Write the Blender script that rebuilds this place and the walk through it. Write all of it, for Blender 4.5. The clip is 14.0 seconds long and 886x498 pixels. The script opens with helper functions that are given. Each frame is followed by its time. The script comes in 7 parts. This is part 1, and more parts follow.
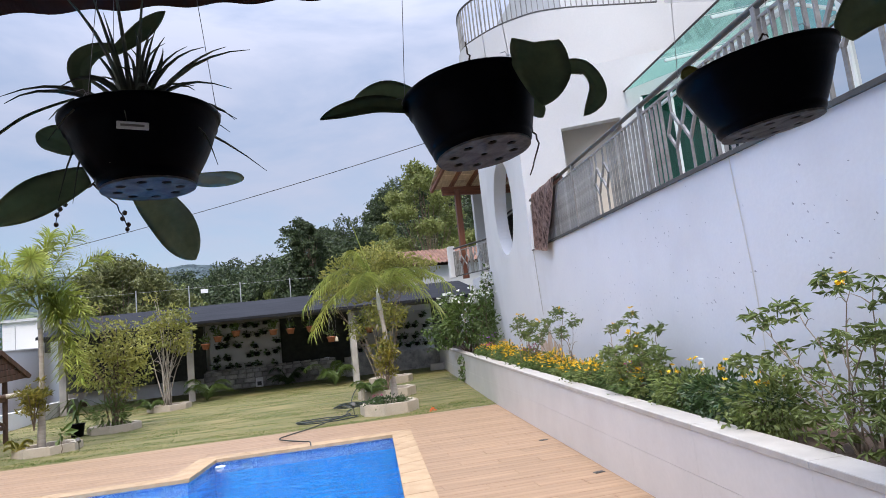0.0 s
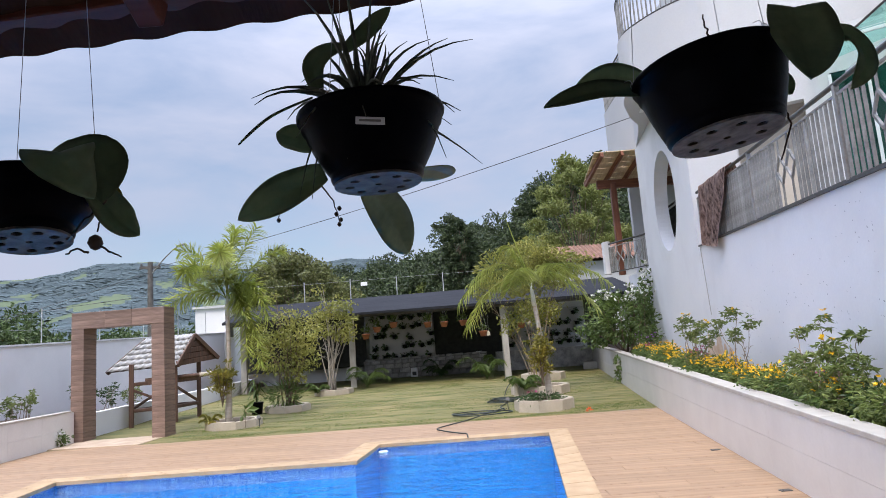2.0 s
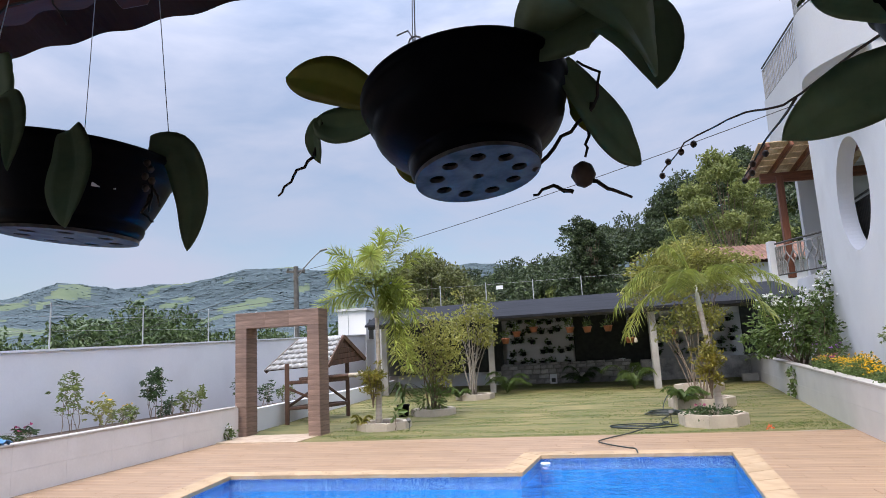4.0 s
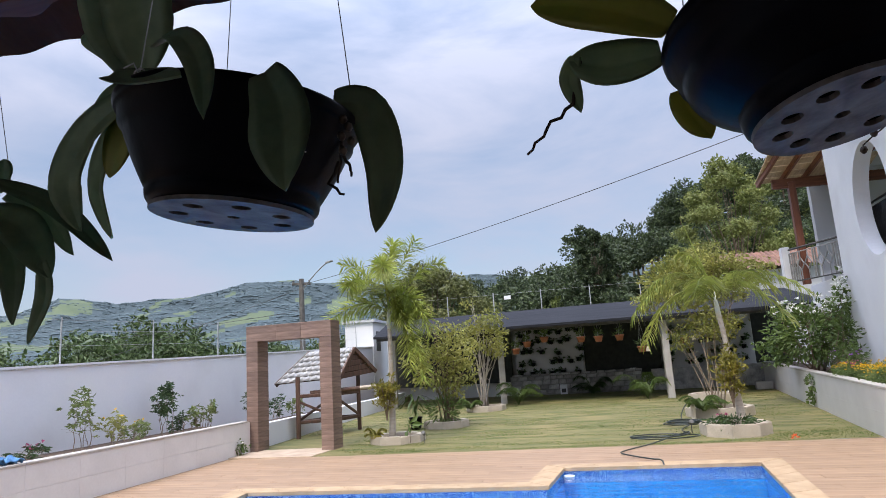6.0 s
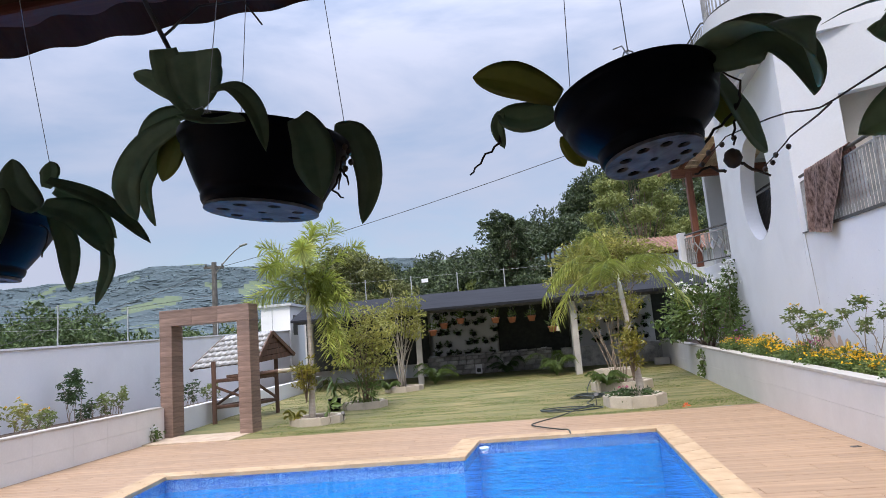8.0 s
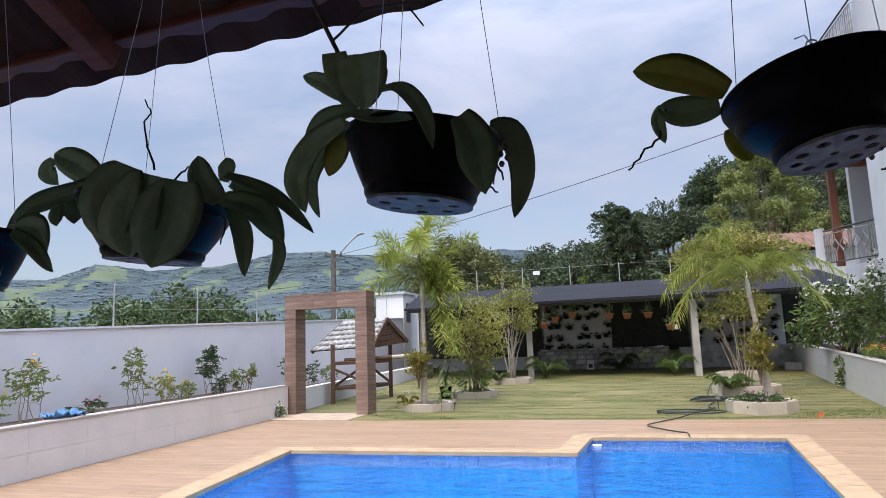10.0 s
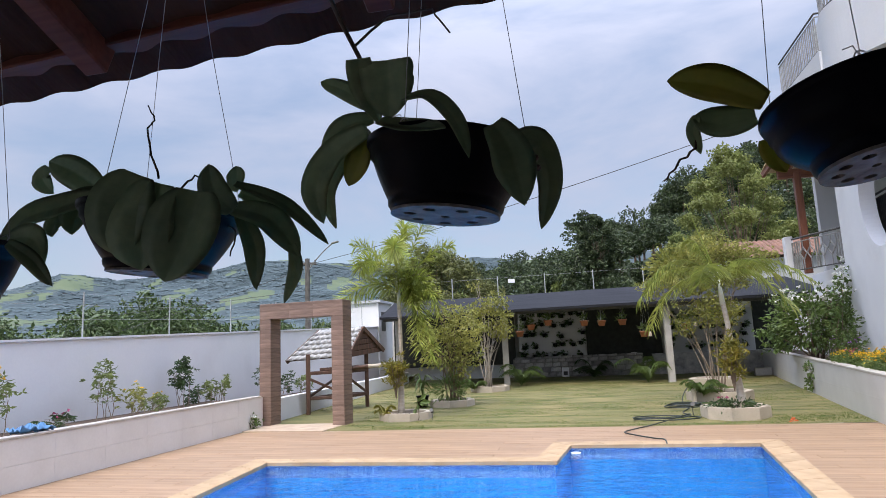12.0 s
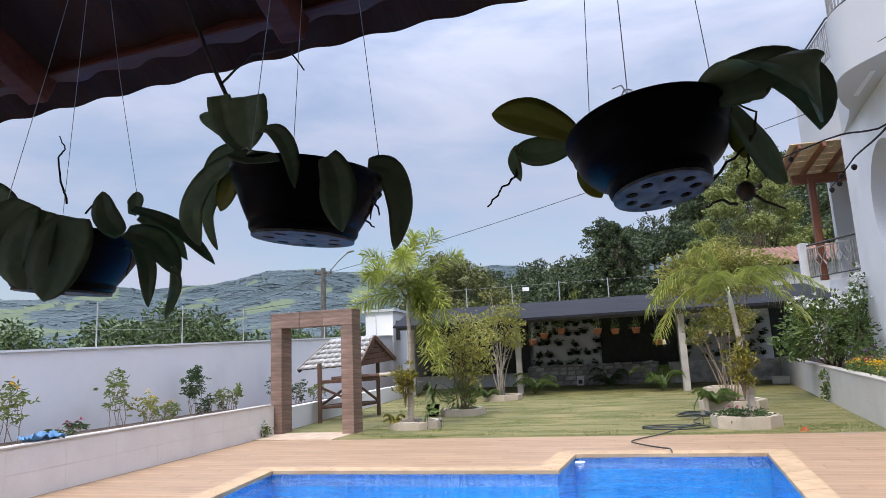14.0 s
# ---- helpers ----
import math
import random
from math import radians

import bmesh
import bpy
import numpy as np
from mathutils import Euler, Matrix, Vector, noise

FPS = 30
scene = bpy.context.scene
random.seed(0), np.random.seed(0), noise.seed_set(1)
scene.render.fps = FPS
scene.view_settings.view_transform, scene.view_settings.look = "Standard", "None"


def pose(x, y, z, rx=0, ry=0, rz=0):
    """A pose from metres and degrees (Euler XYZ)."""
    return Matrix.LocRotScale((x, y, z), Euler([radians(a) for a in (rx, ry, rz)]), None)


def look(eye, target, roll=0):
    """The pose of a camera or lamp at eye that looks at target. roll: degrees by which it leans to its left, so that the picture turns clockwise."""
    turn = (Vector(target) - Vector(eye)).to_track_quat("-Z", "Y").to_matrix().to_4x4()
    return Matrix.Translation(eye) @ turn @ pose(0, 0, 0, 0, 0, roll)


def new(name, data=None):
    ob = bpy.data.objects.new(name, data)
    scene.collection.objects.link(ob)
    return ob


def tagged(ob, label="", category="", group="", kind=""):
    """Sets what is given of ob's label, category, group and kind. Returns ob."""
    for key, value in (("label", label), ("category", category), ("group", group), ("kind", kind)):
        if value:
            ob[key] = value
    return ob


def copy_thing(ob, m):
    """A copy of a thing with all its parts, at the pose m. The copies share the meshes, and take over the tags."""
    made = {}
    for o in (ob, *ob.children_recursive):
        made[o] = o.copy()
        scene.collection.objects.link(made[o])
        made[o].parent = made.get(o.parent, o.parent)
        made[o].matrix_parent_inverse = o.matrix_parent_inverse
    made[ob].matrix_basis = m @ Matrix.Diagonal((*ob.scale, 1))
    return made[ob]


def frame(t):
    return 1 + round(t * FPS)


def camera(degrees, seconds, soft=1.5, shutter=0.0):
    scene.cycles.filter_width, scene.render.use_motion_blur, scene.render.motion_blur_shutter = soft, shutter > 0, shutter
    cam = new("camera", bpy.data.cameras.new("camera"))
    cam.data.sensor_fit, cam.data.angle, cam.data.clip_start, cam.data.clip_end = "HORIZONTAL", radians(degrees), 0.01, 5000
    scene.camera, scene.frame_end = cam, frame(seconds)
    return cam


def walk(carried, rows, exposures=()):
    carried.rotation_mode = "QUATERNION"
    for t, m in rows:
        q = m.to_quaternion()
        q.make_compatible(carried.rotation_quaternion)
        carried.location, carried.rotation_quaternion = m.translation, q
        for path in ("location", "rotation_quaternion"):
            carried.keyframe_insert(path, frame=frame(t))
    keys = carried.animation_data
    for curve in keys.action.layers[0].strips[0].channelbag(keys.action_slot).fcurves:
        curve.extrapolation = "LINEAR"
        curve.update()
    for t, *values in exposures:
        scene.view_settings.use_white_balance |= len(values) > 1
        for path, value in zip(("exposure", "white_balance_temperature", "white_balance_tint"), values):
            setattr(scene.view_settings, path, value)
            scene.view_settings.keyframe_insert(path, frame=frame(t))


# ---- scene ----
cam = camera(69.6, 14.0, soft=0.5)
PATH = [
    (0, (3.689, -0.398, 1.447), (4.114, 1.539, 1.709), -6.2),
    (0.5, (3.643, -0.397, 1.461), (4.029, 1.547, 1.73), -6.0),
    (1, (3.619, -0.4, 1.467), (3.909, 1.559, 1.744), -5.4),
    (1.5, (3.599, -0.391, 1.466), (3.731, 1.585, 1.749), -4.8),
    (2, (3.56, -0.329, 1.466), (3.527, 1.65, 1.755), -4.2),
    (2.5, (3.522, -0.158, 1.457), (3.36, 1.813, 1.752), -3.8),
    (3, (3.416, -0.019, 1.473), (3.184, 1.943, 1.779), -3.6),
    (3.5, (3.214, -0.004, 1.474), (2.917, 1.948, 1.791), -3.4),
    (3.7, (3.118, 0.017, 1.498), (2.772, 1.96, 1.818), -3.2),
    (5.8, (2.718, 0.186, 1.508), (2.154, 2.07, 1.873), -2.8),
    (6, (2.718, 0.148, 1.508), (2.305, 2.071, 1.87), -3.6),
    (6.5, (2.671, 0.015, 1.475), (2.657, 1.987, 1.81), -6.3),
    (7, (2.631, -0.09, 1.444), (2.78, 1.883, 1.74), -6.9),
    (7.5, (2.641, -0.112, 1.462), (2.753, 1.863, 1.756), -6.1),
    (8, (2.707, -0.142, 1.465), (2.546, 1.83, 1.758), -4.6),
    (8.5, (2.787, -0.194, 1.443), (2.366, 1.741, 1.726), -2.9),
    (8.7, (2.806, -0.201, 1.444), (2.324, 1.719, 1.725), -2.6),
    (10.8, (2.562, -0.143, 1.478), (2.059, 1.771, 1.767), -2.0),
    (11, (2.559, -0.139, 1.476), (2.08, 1.781, 1.767), -2.2),
    (11.5, (2.565, -0.175, 1.471), (2.127, 1.754, 1.769), -2.4),
    (12, (2.574, -0.165, 1.481), (2.154, 1.766, 1.789), -2.5),
    (12.5, (2.61, -0.144, 1.477), (2.199, 1.788, 1.792), -2.7),
    (13, (2.7, -0.155, 1.471), (2.276, 1.773, 1.795), -2.7),
    (13.5, (2.79, -0.162, 1.466), (2.328, 1.755, 1.799), -2.6),
    (14, (2.829, -0.175, 1.478), (2.351, 1.738, 1.814), -2.6),
]
walk(cam, [(t, look(eye, target, roll)) for t, eye, target, roll in PATH])

# ---- world, sun, exposure ----
scene.view_settings.exposure = 0.42
world = bpy.data.worlds.new("sky")
scene.world = world
world.use_nodes = True
wn, wl = world.node_tree.nodes, world.node_tree.links
wn.clear()
SUN_EL, SUN_AZ = radians(58), radians(192)
sky = wn.new("ShaderNodeTexSky")
sky.sky_type, sky.sun_disc = "NISHITA", False
sky.sun_elevation, sky.sun_rotation = SUN_EL, SUN_AZ
sky.air_density, sky.dust_density, sky.ozone_density = 1.0, 2.0, 1.5
tc = wn.new("ShaderNodeTexCoord")
mp = wn.new("ShaderNodeMapping")
mp.inputs["Scale"].default_value = (1.0, 1.0, 3.2)
mp.inputs["Rotation"].default_value = (0.25, 0.15, 0.6)
wl.new(tc.outputs["Generated"], mp.inputs["Vector"])
cl = wn.new("ShaderNodeTexNoise")
cl.inputs["Scale"].default_value, cl.inputs["Detail"].default_value, cl.inputs["Roughness"].default_value = 2.6, 7.0, 0.55
cl.inputs["Distortion"].default_value = 0.35
wl.new(mp.outputs[0], cl.inputs["Vector"])
cr = wn.new("ShaderNodeValToRGB")
cr.color_ramp.elements[0].position, cr.color_ramp.elements[0].color = 0.36, (0.30, 0.30, 0.30, 1)
cr.color_ramp.elements[1].position, cr.color_ramp.elements[1].color = 0.64, (0.97, 0.97, 0.97, 1)
wl.new(cl.outputs["Fac"], cr.inputs["Fac"])
mx = wn.new("ShaderNodeMix")
mx.data_type = "RGBA"
mx.inputs["B"].default_value = (3.45, 3.7, 4.74, 1)
wl.new(cr.outputs["Color"], mx.inputs["Factor"])
wl.new(sky.outputs["Color"], mx.inputs["A"])
bg = wn.new("ShaderNodeBackground")
bg.inputs["Strength"].default_value = 0.1
# an overcast sky brightens evenly from the horizon to the zenith
sx, zr, zm = wn.new("ShaderNodeSeparateXYZ"), wn.new("ShaderNodeMapRange"), wn.new("ShaderNodeVectorMath")
wl.new(tc.outputs["Generated"], sx.inputs[0])
zp, zc = wn.new("ShaderNodeMath"), wn.new("ShaderNodeMath")
zc.operation, zc.inputs[1].default_value = "MAXIMUM", 0.0
zp.operation, zp.inputs[1].default_value = "POWER", 3.8
wl.new(sx.outputs["Z"], zc.inputs[0])
wl.new(zc.outputs[0], zp.inputs[0])
wl.new(zp.outputs[0], zr.inputs["Value"])
zr.inputs["To Min"].default_value, zr.inputs["To Max"].default_value = 1.22, 10.2
zm.operation = "SCALE"
wl.new(mx.outputs["Result"], zm.inputs[0])
wl.new(zr.outputs[0], zm.inputs["Scale"])
wl.new(zm.outputs["Vector"], bg.inputs["Color"])
wo = wn.new("ShaderNodeOutputWorld")
wl.new(bg.outputs[0], wo.inputs["Surface"])
sun_data = bpy.data.lights.new("sun", "SUN")
sun_data.energy, sun_data.angle, sun_data.color = 1.6, radians(14), (1.0, 0.92, 0.82)
sun = new("sun", sun_data)
sun_dir = Vector((math.sin(SUN_AZ) * math.cos(SUN_EL), math.cos(SUN_AZ) * math.cos(SUN_EL), math.sin(SUN_EL)))
sun.matrix_world = look(sun_dir * 60, (0, 0, 0))

# ---- materials ----
def mat(name, c1, c2, scale=4.0, rough=0.7, bump=0.1, fine=40.0, metal=0.0, stretch=(1, 1, 1), vary=0.0, dirt=None, translucent=0.0):
    """Two-scale noise between two colours with fine relief; vary: change from piece to piece; dirt: colour of soft stains."""
    m = bpy.data.materials.new(name)
    m.use_nodes = True
    n, l = m.node_tree.nodes, m.node_tree.links
    p = n["Principled BSDF"]
    tc = n.new("ShaderNodeTexCoord")
    mp = n.new("ShaderNodeMapping")
    mp.inputs["Scale"].default_value = stretch
    l.new(tc.outputs["Object"], mp.inputs["Vector"])
    big, small = n.new("ShaderNodeTexNoise"), n.new("ShaderNodeTexNoise")
    for t, s in ((big, scale), (small, fine)):
        t.inputs["Scale"].default_value, t.inputs["Detail"].default_value = s, 5.0
        l.new(mp.outputs[0], t.inputs["Vector"])
    add = n.new("ShaderNodeMath")
    add.operation = "MULTIPLY_ADD"
    l.new(small.outputs["Fac"], add.inputs[0])
    add.inputs[1].default_value = 0.45
    l.new(big.outputs["Fac"], add.inputs[2])
    mr = n.new("ShaderNodeMapRange")
    mr.inputs["From Min"].default_value, mr.inputs["From Max"].default_value = 0.5, 0.95
    l.new(add.outputs[0], mr.inputs["Value"])
    mix = n.new("ShaderNodeMix")
    mix.data_type = "RGBA"
    mix.inputs["A"].default_value, mix.inputs["B"].default_value = (*c1, 1), (*c2, 1)
    l.new(mr.outputs[0], mix.inputs["Factor"])
    col = mix.outputs["Result"]
    if dirt:
        st = n.new("ShaderNodeTexNoise")
        st.inputs["Scale"].default_value, st.inputs["Detail"].default_value = 0.9, 8.0
        l.new(tc.outputs["Object"], st.inputs["Vector"])
        sr = n.new("ShaderNodeMapRange")
        sr.inputs["From Min"].default_value, sr.inputs["From Max"].default_value, sr.inputs["To Max"].default_value = 0.52, 0.8, 0.75
        l.new(st.outputs["Fac"], sr.inputs["Value"])
        dm = n.new("ShaderNodeMix")
        dm.data_type = "RGBA"
        dm.inputs["B"].default_value = (*dirt, 1)
        l.new(sr.outputs[0], dm.inputs["Factor"])
        l.new(col, dm.inputs["A"])
        col = dm.outputs["Result"]
    if vary:
        oi, geo, ad = n.new("ShaderNodeObjectInfo"), n.new("ShaderNodeNewGeometry"), n.new("ShaderNodeMath")
        l.new(oi.outputs["Random"], ad.inputs[0])
        l.new(geo.outputs["Random Per Island"], ad.inputs[1])
        fr = n.new("ShaderNodeMath")
        fr.operation = "FRACT"
        l.new(ad.outputs[0], fr.inputs[0])
        vr = n.new("ShaderNodeMapRange")
        vr.inputs["To Min"].default_value, vr.inputs["To Max"].default_value = 1 - vary, 1 + vary
        l.new(fr.outputs[0], vr.inputs["Value"])
        hs = n.new("ShaderNodeHueSaturation")
        l.new(vr.outputs[0], hs.inputs["Value"])
        l.new(col, hs.inputs["Color"])
        col = hs.outputs["Color"]
    l.new(col, p.inputs["Base Color"])
    rr = n.new("ShaderNodeMapRange")
    rr.inputs["To Min"].default_value, rr.inputs["To Max"].default_value = max(0.02, rough - 0.1), min(1, rough + 0.1)
    l.new(small.outputs["Fac"], rr.inputs["Value"])
    l.new(rr.outputs[0], p.inputs["Roughness"])
    p.inputs["Metallic"].default_value = metal
    if bump:
        b = n.new("ShaderNodeBump")
        b.inputs["Strength"].default_value, b.inputs["Distance"].default_value = bump, 0.02
        l.new(add.outputs[0], b.inputs["Height"])
        l.new(b.outputs[0], p.inputs["Normal"])
    if translucent:
        tr, ms = n.new("ShaderNodeBsdfTranslucent"), n.new("ShaderNodeMixShader")
        l.new(col, tr.inputs["Color"])
        ms.inputs[0].default_value = translucent
        l.new(p.outputs[0], ms.inputs[1])
        l.new(tr.outputs[0], ms.inputs[2])
        l.new(ms.outputs[0], n["Material Output"].inputs["Surface"])
    return m


def glass_mat(name, tint, gloss_rough=0.02, wave=0.0, fac=0.0):
    """Thin glass or water: tinted see-through with a Fresnel gloss."""
    m = bpy.data.materials.new(name)
    m.use_nodes = True
    n, l = m.node_tree.nodes, m.node_tree.links
    n.remove(n["Principled BSDF"])
    tr, gl, ms, fr = (n.new("ShaderNode" + k) for k in ("BsdfTransparent", "BsdfGlossy", "MixShader", "Fresnel"))
    tr.inputs["Color"].default_value = (*tint, 1)
    gl.inputs["Roughness"].default_value = gloss_rough
    fr.inputs["IOR"].default_value = 1.33 if wave else 1.5
    l.new(fr.outputs[0], ms.inputs[0])
    l.new(tr.outputs[0], ms.inputs[1])
    l.new(gl.outputs[0], ms.inputs[2])
    if wave:
        tc, mp, b = n.new("ShaderNodeTexCoord"), n.new("ShaderNodeMapping"), n.new("ShaderNodeBump")
        w1, w2, a = n.new("ShaderNodeTexNoise"), n.new("ShaderNodeTexNoise"), n.new("ShaderNodeMath")
        mp.inputs["Scale"].default_value = (1, 1.8, 1)
        l.new(tc.outputs["Object"], mp.inputs["Vector"])
        for t, s in ((w1, 2.2), (w2, 8.0)):
            t.inputs["Scale"].default_value, t.inputs["Detail"].default_value = s, 3
            t.inputs["Distortion"].default_value = 0.5
            l.new(mp.outputs[0], t.inputs["Vector"])
        a.operation = "MULTIPLY_ADD"
        a.inputs[1].default_value = 0.3
        l.new(w2.outputs["Fac"], a.inputs[0])
        l.new(w1.outputs["Fac"], a.inputs[2])
        b.inputs["Strength"].default_value, b.inputs["Distance"].default_value = wave, 0.12
        l.new(a.outputs[0], b.inputs["Height"])
        l.new(b.outputs[0], gl.inputs["Normal"])
        l.new(b.outputs[0], fr.inputs["Normal"])
    l.new(ms.outputs[0], n["Material Output"].inputs["Surface"])
    return m


def wood_tile_mat(name, dark, light, axis=0, vary=0.12, rough=0.55, grain=14.0):
    """Wood-look surface: long streaks along one axis, with light and dark boards."""
    s = [grain, grain, grain]
    s[axis] = grain * 0.06
    m = mat(name, dark, light, 1.0, rough, 0.06, 4.0, 0, tuple(s), vary)
    return m


M_white = mat("white_wall_paint", (0.69, 0.69, 0.695), (0.755, 0.75, 0.75), 0.7, 0.85, 0.12, 30, dirt=(0.62, 0.61, 0.605))
# Same white as M_white, darkened where the upper walls catch too much light.
M_white_far = mat("white_house_paint_darkened", (0.49, 0.495, 0.505), (0.55, 0.55, 0.555), 0.5, 0.85, 0.05, 30)
M_planter = mat("white_porcelain_tile", (0.62, 0.60, 0.565), (0.70, 0.68, 0.645), 2.0, 0.35, 0.03, 25, vary=0.012)
M_cap = mat("white_granite_cap", (0.42, 0.39, 0.345), (0.54, 0.505, 0.45), 6.0, 0.4, 0.05, 90, vary=0.05)
M_deck = wood_tile_mat("wood_look_deck_tile", (0.235, 0.142, 0.078), (0.385, 0.255, 0.15), 0, 0.09)
M_grout = mat("deck_grout", (0.25, 0.17, 0.12), (0.32, 0.22, 0.16), 8, 0.9, 0.1)
M_coping = mat("cream_coping_stone", (0.35, 0.235, 0.125), (0.46, 0.325, 0.19), 5, 0.7, 0.15, 60, vary=0.07)
M_pool = mat("blue_pool_lining", (0.003, 0.32, 0.66), (0.008, 0.40, 0.73), 1.2, 0.4, 0.0, 12)
M_water = glass_mat("pool_water", (0.75, 0.95, 1.0), 0.03, 0.55)
M_lawn = mat("lawn_soil", (0.075, 0.095, 0.024), (0.24, 0.19, 0.075), 1.8, 0.95, 0.5, 22, stretch=(0.5, 2.4, 1))
M_soil = mat("planter_soil", (0.06, 0.04, 0.028), (0.13, 0.085, 0.055), 4, 0.95, 0.6, 40)
M_concrete = mat("grey_concrete", (0.33, 0.31, 0.28), (0.47, 0.45, 0.41), 3, 0.9, 0.25, 45, dirt=(0.22, 0.2, 0.17))
M_ring = mat("pale_concrete_ring", (0.39, 0.34, 0.265), (0.53, 0.465, 0.37), 4, 0.9, 0.3, 50, dirt=(0.34, 0.28, 0.21), vary=0.04)
M_portal = mat("brown_wood_look_tile", (0.105, 0.066, 0.05), (0.30, 0.205, 0.16), 1.0, 0.5, 0.06, 4.0, 0, (1.0, 1.0, 14.0), 0.14)
M_portal_h = mat("brown_wood_look_tile_across", (0.105, 0.066, 0.05), (0.30, 0.205, 0.16), 1.0, 0.5, 0.06, 4.0, 0, (0.8, 0.8, 12.0), 0.14)
M_wood = wood_tile_mat("red_brown_stained_wood", (0.11, 0.035, 0.018), (0.2, 0.075, 0.04), 2, 0.1, 0.5, 18)
M_wood_x = wood_tile_mat("red_brown_stained_beam", (0.12, 0.04, 0.02), (0.24, 0.09, 0.045), 0, 0.1, 0.5, 18)
M_wood_pale = wood_tile_mat("pale_weathered_board", (0.42, 0.3, 0.18), (0.62, 0.48, 0.31), 1, 0.12, 0.7, 12)
M_hut_wood = wood_tile_mat("dark_brown_log", (0.05, 0.026, 0.016), (0.13, 0.065, 0.04), 2, 0.15, 0.6, 18)
M_hut_tile = mat("white_glazed_roof_tile", (0.27, 0.27, 0.265), (0.41, 0.405, 0.39), 5, 0.45, 0.05, 40, vary=0.05)
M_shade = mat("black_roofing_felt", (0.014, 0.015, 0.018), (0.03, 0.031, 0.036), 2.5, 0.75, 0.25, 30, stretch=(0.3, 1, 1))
M_stone = mat("grey_rubble_stone", (0.17, 0.165, 0.16), (0.42, 0.40, 0.38), 5, 0.85, 0.5, 40, vary=0.38)
M_mortar = mat("stone_mortar", (0.17, 0.16, 0.15), (0.25, 0.24, 0.22), 9, 0.95, 0.4)
M_metal_grey = mat("weathered_grey_rail_paint", (0.17, 0.165, 0.155), (0.34, 0.335, 0.32), 6, 0.5, 0.1, 50, vary=0.2, dirt=(0.16, 0.11, 0.075))
M_metal_dark = mat("dark_grey_iron", (0.045, 0.044, 0.042), (0.09, 0.085, 0.08), 8, 0.5, 0.1, 50)
M_glass = glass_mat("green_tinted_glass", (0.35, 0.7, 0.62), 0.02)
M_alu = mat("white_aluminium", (0.7, 0.71, 0.72), (0.8, 0.8, 0.8), 3, 0.35, 0.02)
M_beige = mat("beige_inner_wall", (0.52, 0.47, 0.40), (0.6, 0.55, 0.48), 1.2, 0.85, 0.04)
M_terracotta = mat("terracotta", (0.26, 0.095, 0.05), (0.38, 0.155, 0.085), 9, 0.8, 0.1, 60, vary=0.12)
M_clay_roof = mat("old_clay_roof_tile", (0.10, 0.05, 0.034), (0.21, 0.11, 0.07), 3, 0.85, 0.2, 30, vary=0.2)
# Porch shade is put into this near-black brown of the roof underside.
M_roof_under = mat("aged_shaded_roof_underside", (0.028, 0.01, 0.006), (0.06, 0.026, 0.017), 3, 0.9, 0.3, 30, stretch=(3, 0.5, 1))
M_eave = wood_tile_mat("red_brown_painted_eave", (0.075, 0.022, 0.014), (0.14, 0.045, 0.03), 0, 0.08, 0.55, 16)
M_black_pot = mat("black_plastic_pot", (0.0022, 0.0023, 0.004), (0.0045, 0.0047, 0.007), 8, 0.38, 0.05, 60)
M_wire = mat("thin_galvanised_wire", (0.45, 0.45, 0.46), (0.6, 0.6, 0.61), 20, 0.45, 0, metal=0.2)
M_hose = mat("dark_green_hose", (0.012, 0.02, 0.018), (0.03, 0.04, 0.036), 10, 0.45, 0.05)
M_floor_in = mat("porch_floor_tile", (0.56, 0.5, 0.43), (0.66, 0.6, 0.52), 2, 0.5, 0.05)
for dull in (M_roof_under, M_eave, M_shade):
    dull.node_tree.nodes["Principled BSDF"].inputs["Specular IOR Level"].default_value = 0.1
M_black_pot.node_tree.nodes["Principled BSDF"].inputs["Specular IOR Level"].default_value = 0.04

# ---- mesh helpers ----
def mesh_of(bm, name, material, smooth=False):
    me = bpy.data.meshes.new(name)
    bm.normal_update()
    bm.to_mesh(me)
    bm.free()
    for mm in material if isinstance(material, (list, tuple)) else [material]:
        me.materials.append(mm)
    if smooth:
        me.polygons.foreach_set("use_smooth", [True] * len(me.polygons))
    return me


def part(name, bm, material, parent=None, label="", smooth=False, m=None):
    ob = new(name, mesh_of(bm, name, material, smooth) if isinstance(bm, bmesh.types.BMesh) else bm)
    if parent:
        ob.parent = parent
    if m is not None:
        ob.matrix_basis = m
    if label:
        ob["label"] = label
    return ob


def thing(name, label, category, m=None, group="", kind=""):
    ob = new(name)
    ob.empty_display_size = 0.1
    if m is not None:
        ob.matrix_basis = m
    return tagged(ob, label, category, group, kind)


def solid(name, bm, material, label, category, group="", kind="", smooth=False, m=None):
    return tagged(part(name, bm, material, None, "", smooth, m), label, category, group, kind)


def add_box(bm, size, at=(0, 0, 0), rot=(0, 0, 0), bevel=0.0):
    """size: full lengths; at: centre."""
    r = bmesh.ops.create_cube(bm, size=1)
    vs = r["verts"]
    bmesh.ops.scale(bm, vec=size, verts=vs)
    if bevel:
        es = list({e for v in vs for e in v.link_edges})
        r = bmesh.ops.bevel(bm, geom=es, offset=bevel, segments=1, affect="EDGES", profile=0.5)
        vs = list({v for f in r["faces"] for v in f.verts} | {v for v in vs if v.is_valid})
    bmesh.ops.transform(bm, matrix=pose(*at, *rot), verts=vs)
    return bm


def box(size, at=(0, 0, 0), rot=(0, 0, 0), bevel=0.0):
    return add_box(bmesh.new(), size, at, rot, bevel)


